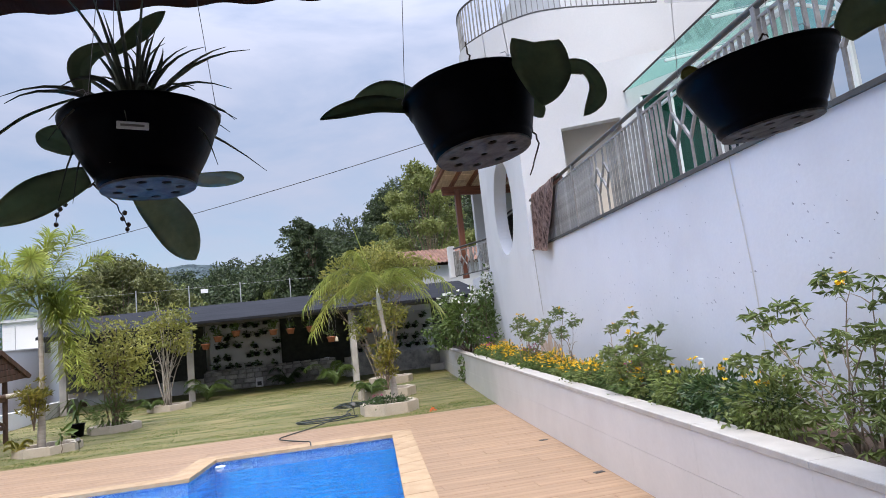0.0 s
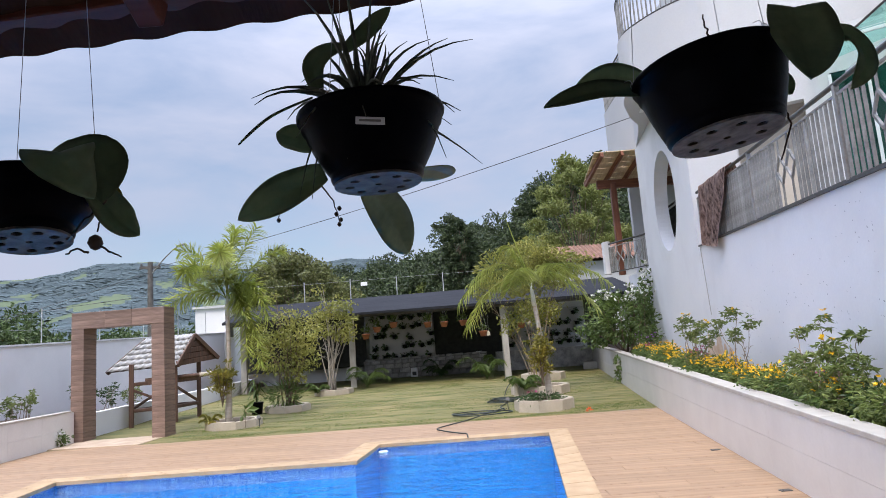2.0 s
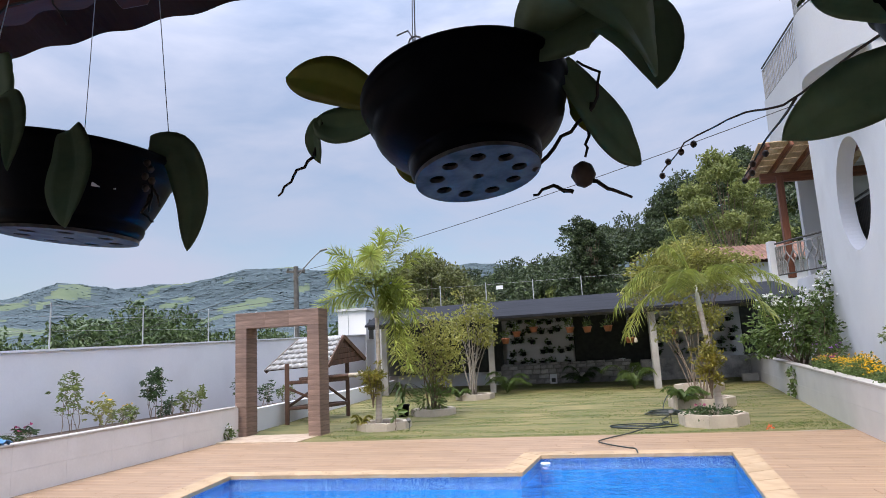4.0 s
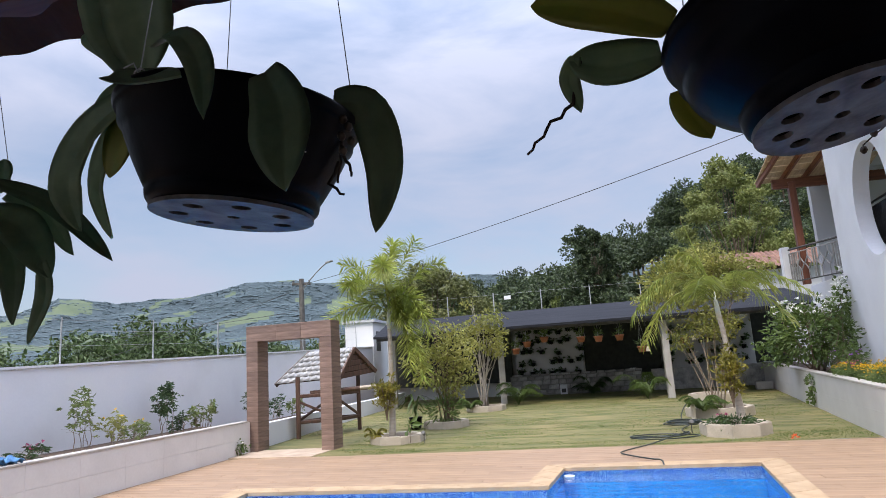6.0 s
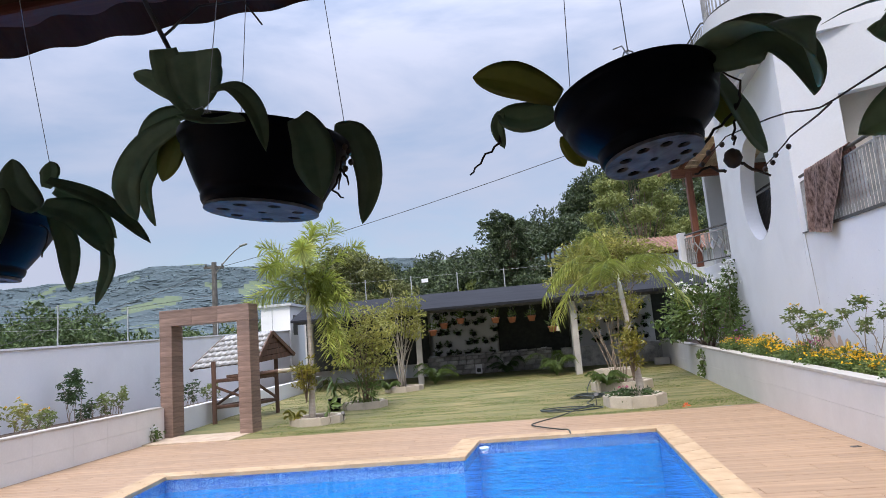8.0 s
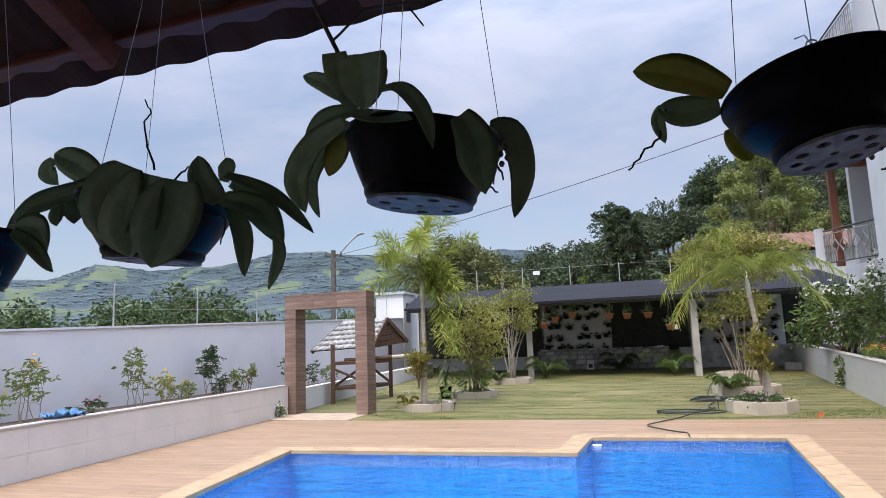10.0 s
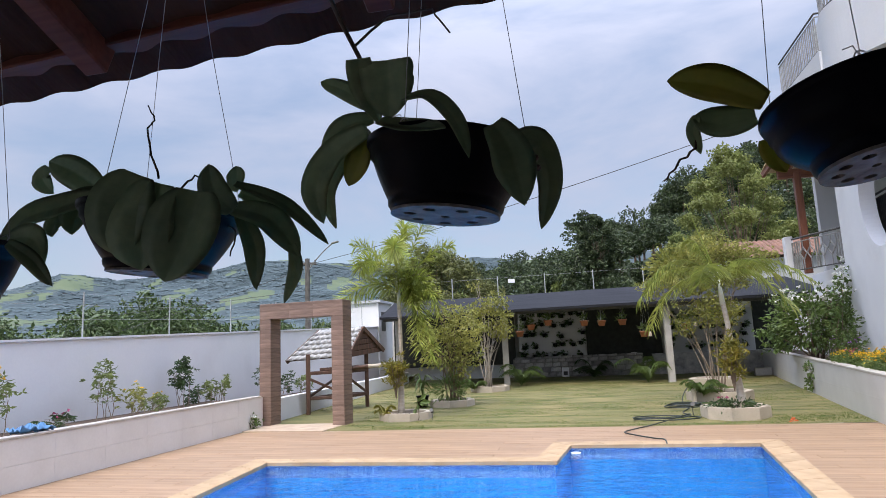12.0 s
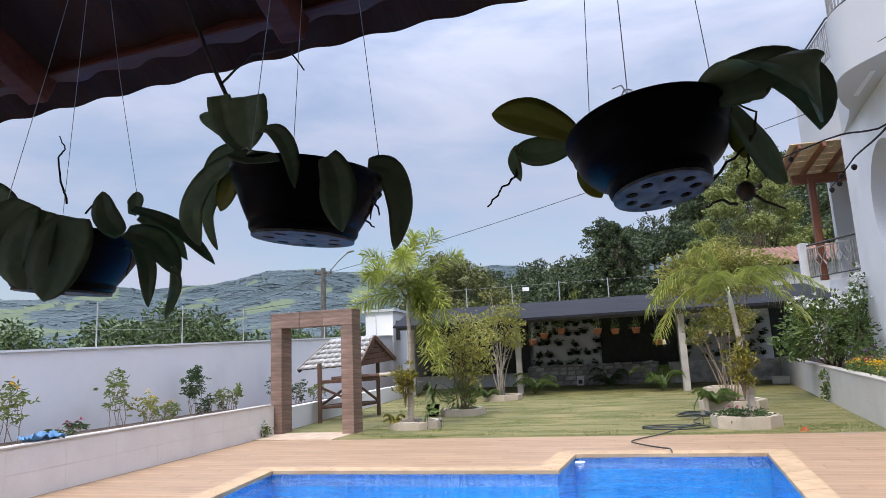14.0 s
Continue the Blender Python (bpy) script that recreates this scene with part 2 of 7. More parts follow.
def beam_matrix(a, b):
    a, b = Vector(a), Vector(b)
    return Matrix.Translation((a + b) / 2) @ (b - a).to_track_quat("Z", "Y").to_matrix().to_4x4()


def add_beam(bm, a, b, w, d, bevel=0.0, up=None):
    """A squared timber from a to b."""
    ln = (Vector(b) - Vector(a)).length
    r = bmesh.new()
    add_box(r, (w, d, ln), bevel=bevel)
    r.transform(beam_matrix(a, b))
    tmp = bpy.data.meshes.new("t")
    r.to_mesh(tmp)
    r.free()
    bm.from_mesh(tmp)
    bpy.data.meshes.remove(tmp)
    return bm


def beam(a, b, w, d, bevel=0.0):
    return add_beam(bmesh.new(), a, b, w, d, bevel)


def add_tube(bm, pts, radii, seg=8, cap=True):
    """A round, tapering tube along points."""
    pts = [Vector(p) for p in pts]
    if not isinstance(radii, (list, tuple)):
        radii = [radii] * len(pts)
    rings = []
    side = None
    for i, p in enumerate(pts):
        d = (pts[min(i + 1, len(pts) - 1)] - pts[max(i - 1, 0)])
        d = d.normalized() if d.length > 1e-9 else Vector((0, 0, 1))
        if side is None:
            side = d.orthogonal().normalized()
        side = (side - d * side.dot(d))
        side = side.normalized() if side.length > 1e-6 else d.orthogonal().normalized()
        up = d.cross(side)
        rings.append([bm.verts.new(p + (side * math.cos(2 * math.pi * k / seg) + up * math.sin(2 * math.pi * k / seg)) * radii[i]) for k in range(seg)])
    for a, b in zip(rings, rings[1:]):
        for k in range(seg):
            bm.faces.new((a[k], a[(k + 1) % seg], b[(k + 1) % seg], b[k]))
    if cap:
        bm.faces.new(rings[0][::-1])
        bm.faces.new(rings[-1])
    return bm


def tube(pts, radii, seg=8, cap=True):
    return add_tube(bmesh.new(), pts, radii, seg, cap)


def add_prism(bm, poly, z0, z1):
    """poly: plan points, anticlockwise; z0, z1: heights, one number or one for each point."""
    n = len(poly)
    z0 = z0 if isinstance(z0, (list, tuple)) else [z0] * n
    z1 = z1 if isinstance(z1, (list, tuple)) else [z1] * n
    lo = [bm.verts.new((x, y, z)) for (x, y), z in zip(poly, z0)]
    hi = [bm.verts.new((x, y, z)) for (x, y), z in zip(poly, z1)]
    bm.faces.new(lo[::-1])
    bm.faces.new(hi)
    for k in range(n):
        bm.faces.new((lo[k], lo[(k + 1) % n], hi[(k + 1) % n], hi[k]))
    return bm


def prism(poly, z0, z1):
    return add_prism(bmesh.new(), poly, z0, z1)


def lathe(profile, seg=24, m=None):
    """profile: (radius, height) from bottom to top, turned round z."""
    bm = bmesh.new()
    rings = [[bm.verts.new((r * math.cos(2 * math.pi * k / seg), r * math.sin(2 * math.pi * k / seg), z)) for k in range(seg)] for r, z in profile]
    for a, b in zip(rings, rings[1:]):
        for k in range(seg):
            bm.faces.new((a[k], a[(k + 1) % seg], b[(k + 1) % seg], b[k]))
    return bm


def wall_strip(a, b, t, z0, z1, inner=1):
    """A wall along plan line a-b, thickness t to its right side (inner=1) or left; z0, z1: (at a, at b)."""
    a, b = Vector(a), Vector(b)
    d = (b - a).normalized()
    nrm = Vector((d.y, -d.x)) * inner * t
    poly = [a, b, b + nrm, a + nrm]
    if inner > 0:
        poly = [a + nrm, b + nrm, b, a]
        zs = lambda z: [z[0], z[1], z[1], z[0]]
    else:
        zs = lambda z: [z[0], z[1], z[1], z[0]]
    bm = prism([(p.x, p.y) for p in poly], zs(z0), zs(z1))
    bmesh.ops.recalc_face_normals(bm, faces=bm.faces)
    return bm

# ---- ground, deck, pool ----
def HX(y):  # face of the house wall
    return 7.43 + 0.13 * (y - 6.95)


def PX(y):  # face of the planter along the house
    return 6.33 + 0.115 * (y - 5.18)


def rail_z(y):
    return 2.49 + 0.033 * y


def cap_z(y):
    return 0.61 + 0.0165 * y


def lawn_z(y):
    return max(0.0, 0.016 * (y - 11.75)) + 0.004


POOL = [(4.03, 1.3), (4.81, 9.6), (2.2, 9.6), (2.06, 8.31), (-1.93, 8.31), (-1.2, 1.3)]

bm = bmesh.new()
for x0, y0, x1, y1 in ((-900, -900, 900, -8), (-900, -8, -6.1, 30), (13, -8, 900, 30), (-900, 30, 900, 2500)):
    vs = [bm.verts.new((x, y, -2.2)) for x, y in ((x0, y0), (x1, y0), (x1, y1), (x0, y1))]
    bm.faces.new(vs)
vs = [bm.verts.new((x, y, -2.2)) for x, y in ((-6.1, -8), (13, -8), (13, 30), (-6.1, 30))]
bm.faces.new(vs)
bmesh.ops.remove_doubles(bm, verts=bm.verts, dist=0.001)
M_field = mat("valley_grass", (0.035, 0.06, 0.02), (0.10, 0.13, 0.045), 0.02, 0.95, 0.2, 0.3)
solid("ground", bm, M_field, "green valley floor around the walled garden", "ground", kind="structure")


def offset_poly(poly, d):
    """Moves every edge of an anticlockwise polygon outwards by d."""
    out, n = [], len(poly)
    for k in range(n):
        p0, p1, p2 = (Vector(poly[(k + j - 1) % n]) for j in range(3))
        d1, d2 = (p1 - p0).normalized(), (p2 - p1).normalized()
        n1, n2 = Vector((d1.y, -d1.x)), Vector((d2.y, -d2.x))
        b = (n1 + n2).normalized()
        q = p1 + b * (d / max(0.3, b.dot(n1)))
        out.append((q.x, q.y))
    return out


def pool_span(y):
    """The stretch of x that the pool takes at y, or None."""
    xs = []
    for (x0, y0), (x1, y1) in zip(POOL, POOL[1:] + POOL[:1]):
        if min(y0, y1) <= y < max(y0, y1):
            xs.append(x0 + (x1 - x0) * (y - y0) / (y1 - y0))
    return (min(xs), max(xs)) if len(xs) > 1 else None


# deck: a sheet of grout with the tiles laid on it, open over the pool
deck = thing("deck", "wood-look porcelain plank deck around the pool", "deck", kind="structure")
bm = bmesh.new()
ys = [-5.0, 1.3, 8.31, 9.6, 11.7]
for y0, y1 in zip(ys, ys[1:]):
    s0, s1 = pool_span(y0 + 1e-4), pool_span(y1 - 1e-4)
    for side in ((0, 1) if s0 else (2,)):
        if side == 0:
            quad = [(-4.4, y0), (s0[0], y0), (s1[0], y1), (-4.4, y1)]
        elif side == 1:
            quad = [(s0[1], y0), (PX(y0) + 0.1, y0), (PX(y1) + 0.1, y1), (s1[1], y1)]
        else:
            quad = [(-4.4, y0), (PX(y0) + 0.1, y0), (PX(y1) + 0.1, y1), (-4.4, y1)]
        bm.faces.new([bm.verts.new((x, y, -0.006)) for x, y in quad])
part("deck_bed", bm, M_grout, deck)

# pool
pool = thing("swimming_pool", "blue-lined swimming pool with cream stone coping", "pool", kind="structure")
bm = bmesh.new()
lo, hi = [bm.verts.new((x, y, -1.4)) for x, y in POOL], [bm.verts.new((x, y, -0.19)) for x, y in POOL]
bm.faces.new(lo)
for k in range(6):
    bm.faces.new((lo[k], hi[k], hi[(k + 1) % 6], lo[(k + 1) % 6]))
part("basin", bm, M_pool, pool)
bm = bmesh.new()
lo, hi = [bm.verts.new((x, y, -0.19)) for x, y in POOL], [bm.verts.new((x, y, 0.0)) for x, y in POOL]
for k in range(6):
    bm.faces.new((lo[k], hi[k], hi[(k + 1) % 6], lo[(k + 1) % 6]))


def band_mat():
    m = mat("waterline_mosaic", (0.01, 0.06, 0.3), (0.02, 0.12, 0.5), 6, 0.25, 0.05, 60)
    n, l = m.node_tree.nodes, m.node_tree.links
    p = n["Principled BSDF"]
    old = p.inputs["Base Color"].links[0].from_socket
    tc, v = n.new("ShaderNodeTexCoord"), n.new("ShaderNodeTexVoronoi")
    v.feature, v.inputs["Scale"].default_value = "DISTANCE_TO_EDGE", 55
    l.new(tc.outputs["Object"], v.inputs["Vector"])
    lt = n.new("ShaderNodeMath")
    lt.operation, lt.inputs[1].default_value = "LESS_THAN", 0.09
    l.new(v.outputs["Distance"], lt.inputs[0])
    mx = n.new("ShaderNodeMix")
    mx.data_type = "RGBA"
    mx.inputs["B"].default_value = (0.55, 0.72, 0.85, 1)
    l.new(lt.outputs[0], mx.inputs["Factor"])
    l.new(old, mx.inputs["A"])
    l.new(mx.outputs["Result"], p.inputs["Base Color"])
    return m


part("waterline_band", bm, band_mat(), pool, "blue and white mosaic band at the waterline")
bm = bmesh.new()
bm.faces.new([bm.verts.new((x, y, -0.07)) for x, y in POOL])
water = part("water_surface", bm, M_water, pool, "clear rippled blue water")
water.visible_shadow = False

# lawn
bm = bmesh.new()
rows = []
for j in range(15):
    y = 11.7 + (26.0 - 11.7) * j / 14
    rows.append([bm.verts.new((x, y, lawn_z(y) + 0.02 * noise.noise((x * 0.8, y * 0.8, 0)) - (0.006 if j == 0 else 0))) for x in np.linspace(-5.8, 9.6, 16)])
for a, b in zip(rows, rows[1:]):
    for k in range(15):
        bm.faces.new((a[k], a[k + 1], b[k + 1], b[k]))
solid("lawn", bm, M_lawn, "patchy mown lawn of strip-laid turf", "lawn", kind="structure", smooth=True)

# ---- house and its planter ----
house = thing("house", "white plastered house with round window and curved upper balcony", "house")
bm = wall_strip((HX(-6), -6), (HX(11.2), 11.2), 0.25, (-0.3, -0.3), (rail_z(-6) - 0.03, rail_z(11.2) - 0.03))
part("lower_wall", bm, M_white, house)
# panel with the round window, in its own frame: u along the wall from y = 11.2, z up
UL = Vector((HX(16.6) - HX(11.2), 5.4)).length
UDIR = Vector((0.13, 1, 0)).normalized()
UN = Vector((UDIR.y, -UDIR.x, 0))  # into the house
U0 = Vector((HX(11.2), 11.2, 0))


def round_panel(cu, cz, ru, rz, u0, u1, z0, z1, t):
    bm = bmesh.new()
    seg = 64
    corners = [math.atan2(z - cz, u - cu) % (2 * math.pi) for u in (u0, u1) for z in (z0, z1)]
    angs = sorted([2 * math.pi * k / seg for k in range(seg)] + corners)
    rings = []
    for a in angs:
        c, s = math.cos(a), math.sin(a)
        k = min(((u1 if c > 0 else u0) - cu) / c if abs(c) > 1e-6 else 1e9, ((z1 if s > 0 else z0) - cz) / s if abs(s) > 1e-6 else 1e9)
        row = []
        for depth in (0, t):
            for u, z in ((cu + ru * c, cz + rz * s), (cu + k * c, cz + k * s)):
                row.append(bm.verts.new(U0 + UDIR * u + UN * depth + Vector((0, 0, z))))
        rings.append(row)
    for a, b in zip(rings, rings[1:] + rings[:1]):
        bm.faces.new((a[0], b[0], b[1], a[1]))
        bm.faces.new((a[2], a[3], b[3], b[2]))
        bm.faces.new((a[0], a[2], b[2], b[0]))
        bm.faces.new((a[1], b[1], b[3], a[3]))
    bmesh.ops.recalc_face_normals(bm, faces=bm.faces)
    return bm


part("window_wall", round_panel(2.45, 4.2, 1.12, 1.11, 0.0, UL, -0.3, 6.25, 0.3), M_white, house, "white wall pierced by a round opening")
# angled wall behind the terrace, with a doorway
A0, A1 = Vector((7.98, 11.2)), Vector((11.9, 8.95))
AD = (A1 - A0).normalized()
for name, s0, s1, z0, z1 in (("angled_wall", 0.0, 0.86, 2.3, 6.25), ("angled_wall", 0.86, 1.98, 5.12, 6.25), ("angled_wall", 1.98, 2.4, 2.3, 6.25), ("angled_wall", 2.4, 4.52, 5.45, 6.25)):
    a, b = A0 + AD * s0, A0 + AD * s1
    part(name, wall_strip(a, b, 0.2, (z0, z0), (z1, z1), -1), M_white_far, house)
a, b = A0 + AD * 0.8 + Vector((0.25, 0.45)), A0 + AD * 2.1 + Vector((0.25, 0.45))
g0, g1 = A0 + AD * 2.4, A0 + AD * 4.52
back = Vector((-AD.y, AD.x)) * 0.12
# Beige sheet added behind the panes so the green tint reads brighter.
part("glass_backing", wall_strip(g0 + back, g1 + back, 0.06, (2.3, 2.3), (5.45, 5.45), -1), M_beige, house)
side_glass = part("side_glazing", beam((*g0, 2.5), (*g1, 2.5), 0.08, 0.08, 0.004), M_alu, house, "green-tinted glass doors in white frames")
for k in range(4):
    p, q = g0.lerp(g1, k / 4), g0.lerp(g1, (k + 0.97) / 4)
    part("glass_pane", wall_strip(p, q, 0.012, (2.54, 2.54), (5.44, 5.44), -1), M_glass, side_glass)
    part("mullion", box((0.05, 0.07, 2.9), (p.x, p.y, 3.97), (0, 0, -30), 0.004), M_alu, side_glass)
part("door_recess", wall_strip(a, b, 0.1, (2.3, 2.3), (5.3, 5.3), -1), M_beige, house, "beige panel within the doorway")
part("terrace_floor", prism([(HX(-6) + 0.26, -6), (12.5, -6), (12.5, 20.5), (HX(16.6) + 0.05, 20.5), (HX(16.6) + 0.26, 16.6), (HX(11.2) + 0.31, 11.2)], 2.25, 2.45), M_concrete, house)
# curved upper balcony slab with its parapet
SLAB = [(13.0, 10.2), (13.0, 20.0), (9.0, 20.0), (9.0, 16.6), (8.66, 16.4), (8.34, 15.0), (8.18, 14.45), (7.91, 14.0), (7.68, 13.5), (7.48, 13.0), (7.38, 12.55), (7.42, 12.15), (7.6, 11.75), (7.85, 11.35), (8.15, 11.03), (8.52, 10.75), (9.07, 10.58), (9.64, 10.5), (11.0, 10.35)]


def smooth_run(pts, i0, i1, n=5):
    """Rounds the stretch i0..i1 of a plan outline by Catmull-Rom."""
    out = pts[:i0]
    for k in range(i0, i1):
        p0, p1, p2, p3 = (Vector(pts[min(max(k + j, 0), len(pts) - 1)]) for j in (-1, 0, 1, 2))
        for s in range(n):
            t = s / n
            q = 0.5 * (2 * p1 + (p2 - p0) * t + (2 * p0 - 5 * p1 + 4 * p2 - p3) * t * t + (3 * p1 - p0 - 3 * p2 + p3) * t ** 3)
            out.append((q.x, q.y))
    return out + pts[i1:]


SLAB_R = smooth_run(SLAB[::-1], 1, 12)
bm = prism(SLAB_R, 6.25, 7.5)
bmesh.ops.recalc_face_normals(bm, faces=bm.faces)
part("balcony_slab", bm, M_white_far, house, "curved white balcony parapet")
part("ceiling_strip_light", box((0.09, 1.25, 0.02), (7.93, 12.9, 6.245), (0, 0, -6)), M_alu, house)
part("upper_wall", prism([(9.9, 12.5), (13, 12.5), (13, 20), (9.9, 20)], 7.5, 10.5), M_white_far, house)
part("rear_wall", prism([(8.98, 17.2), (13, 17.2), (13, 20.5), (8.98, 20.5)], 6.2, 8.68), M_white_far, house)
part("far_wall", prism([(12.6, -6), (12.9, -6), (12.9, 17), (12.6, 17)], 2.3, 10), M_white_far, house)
part("terrace_base", prism([(HX(16.6) + 0.02, 16.6), (12.5, 16.6), (12.5, 20.5), (HX(20.5), 20.5)], -0.5, [3.04, 3.04, 3.15, 3.15]), M_white, house)

# planter along the house
planter_r = thing("planter_wall", "long raised flower bed faced in white tile", "planter", kind="structure")
bm = wall_strip((PX(-4), -4), (PX(24.5), 24.5), 0.14, (-0.3, -0.3), (cap_z(-4) - 0.03, cap_z(24.5) - 0.03))
part("tile_bed", bm, M_planter, planter_r)
bm = wall_strip((PX(-4) + 0.13, -4), (PX(24.5) + 0.13, 24.5), 0.85, (-0.3, -0.3), (cap_z(-4) - 0.08, cap_z(24.5) - 0.08))
part("soil", bm, M_soil, planter_r, "dark planting soil")

# left boundary wall and planter
bm = prism([(-6.0, -6), (-5.75, -6), (-5.75, 27.5), (-6.0, 27.5)], -2.2, [1.36, 1.36, 2.54, 2.54])
wall_left = solid("wall_left", bm, M_white, "long white plastered boundary wall", "wall", kind="structure")
bm = prism([(-6.03, -6), (-5.72, -6), (-5.72, 27.5), (-6.03, 27.5)], [1.364, 1.364, 2.544, 2.544], [1.40, 1.40, 2.58, 2.58])
part("wall_coping", bm, M_white, wall_left)
planter_l = thing("planter_wall", "long raised flower bed faced in pale tile", "planter", kind="structure")
part("tile_bed", prism([(-4.41, -5), (-4.285, -5), (-4.285, 12.6), (-4.41, 12.6)], -0.3, 0.62), M_planter, planter_l)
part("soil", prism([(-5.75, -5), (-4.41, -5), (-4.41, 12.9), (-5.75, 12.9)], -0.3, 0.55), M_soil, planter_l, "dark planting soil")
low = prism([(-4.5, 12.95), (-4.3, 12.95), (-4.3, 24.2), (-4.5, 24.2)], -0.3, [0.52, 0.52, 0.62, 0.62])
solid("low_wall", low, M_white, "low white plastered garden wall", "wall", kind="structure")
solid("back_bed", prism([(-5.75, 12.9), (-4.5, 12.9), (-4.5, 27.4), (-5.75, 27.4)], -0.3, 0.4), M_soil, "strip of bare soil behind the low wall", "soil", kind="structure")

# ---- portal, hut, gazebo, porch roof (setting) ----
portal = thing("garden_portal", "free-standing portal clad in brown wood-look tile", "portal", pose(-3.39, 12.57, 0, 0, 0, -3.5))
PW, PH, PL, PB, PD = 1.98, 2.6, 0.27, 0.33, 0.42
for sx in (-1, 1):
    leg = part("leg", box((PL - 0.02, PD - 0.02, PH - PB), (sx * (PW - PL) / 2, PD / 2, (PH - PB) / 2)), M_grout, portal)
    hgt = (PH - PB) / 11
    for k in range(11):
        part("tile", box((PL, PD, hgt - 0.003), (0, PD / 2, 0), bevel=0.003), M_portal, leg, m=pose(sx * (PW - PL) / 2, 0, hgt * (k + 0.5)))
lintel = part("lintel", box((PW - 0.02, PD - 0.02, PB - 0.01), (0, PD / 2, PH - PB / 2)), M_grout, portal)
for k, (x0, x1) in enumerate(((-PW / 2, -0.27), (-0.267, 0.3), (0.303, PW / 2))):
    part("tile", box((x1 - x0, PD, PB), (0, PD / 2, 0), bevel=0.003), M_portal_h, lintel, m=pose((x0 + x1) / 2, 0, PH - PB / 2 + 0.001 * k))

gazebo = thing("gazebo", "long open garden shelter with black felt roof and concrete posts", "gazebo")
for x, y in ((-0.16, 21.7), (5.03, 20.9), (-4.1, 22.3), (9.0, 20.3)):
    z0 = lawn_z(y)
    part("post", box((0.2, 0.2, 2.6 - z0 + 0.12), (x, y, z0 - 0.1 + (2.72 - z0) / 2), (0, 0, 5), 0.012), M_concrete, gazebo)
GB = [(-4.35, 20.9), (9.5, 20.2), (9.9, 25.6), (-5.4, 26.2)]
bm = prism(GB, [2.55, 2.57, 3.5, 3.42], [2.62, 2.66, 3.58, 3.5])
part("roof", bm, M_shade, gazebo, "black felt roof sloping to the lawn")
part("front_beam", beam((-4.35, 21.26, 2.54), (9.4, 20.6, 2.56), 0.06, 0.12, 0.008), M_metal_dark, gazebo)
part("back_wall", prism([(-5.4, 25.75), (9.8, 25.3), (9.8, 25.5), (-5.4, 25.95)], -0.2, 3.4), M_white, gazebo, "white back wall in shade")

porch = thing("porch_roof", "tiled porch roof with red-brown rafters and eave board", "roof")
EX0, EX1, EY = -1.5, 8.0, 1.1


def eave_z(x):
    return 2.10 + 0.062 * (x - 1.44)
bm = bmesh.new()
nx, wavel = 760, 0.15
lip = []
for k in range(nx + 1):
    x = EX0 + (EX1 - EX0) * k / nx
    w = 0.5 + 0.5 * math.sin(2 * math.pi * (x - 0.05) / wavel)
    zt = eave_z(x) + 0.085
    lip.append([bm.verts.new(p) for p in ((x, EY + 0.05, zt - 0.009 * (1 - w)), (x, EY + 0.05, zt + 0.05 - 0.02 * (1 - w)), (x, -4.5, zt + 2.2), (x, -4.5, zt + 2.12))])
for a, b in zip(lip, lip[1:]):
    for j in range(4):
        bm.faces.new((a[j], a[(j + 1) % 4], b[(j + 1) % 4], b[j]))
bmesh.ops.recalc_face_normals(bm, faces=bm.faces)
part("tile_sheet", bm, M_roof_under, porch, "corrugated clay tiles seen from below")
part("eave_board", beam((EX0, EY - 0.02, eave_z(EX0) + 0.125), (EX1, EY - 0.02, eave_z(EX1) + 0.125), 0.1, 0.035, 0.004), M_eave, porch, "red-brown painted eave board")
for k in range(14):
    x = EX0 + 0.2 + 0.7 * k
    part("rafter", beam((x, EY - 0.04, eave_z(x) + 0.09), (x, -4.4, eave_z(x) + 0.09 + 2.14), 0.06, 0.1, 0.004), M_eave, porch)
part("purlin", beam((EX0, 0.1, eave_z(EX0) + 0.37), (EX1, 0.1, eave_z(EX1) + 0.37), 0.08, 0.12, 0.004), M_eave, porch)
part("back_wall", box((12, 0.2, 4.6), (3, -4.6, 2.3)), M_white, porch)
for x in (-1.4, 7.9):
    part("post", box((0.16, 0.16, 2.2), (x, 0.7, 1.1), bevel=0.01), M_eave, porch)
solid("porch_floor", box((12, 4.0, 0.03), (3, -2.9, 0.008)), M_floor_in, "beige tiled porch floor", "floor", kind="structure")

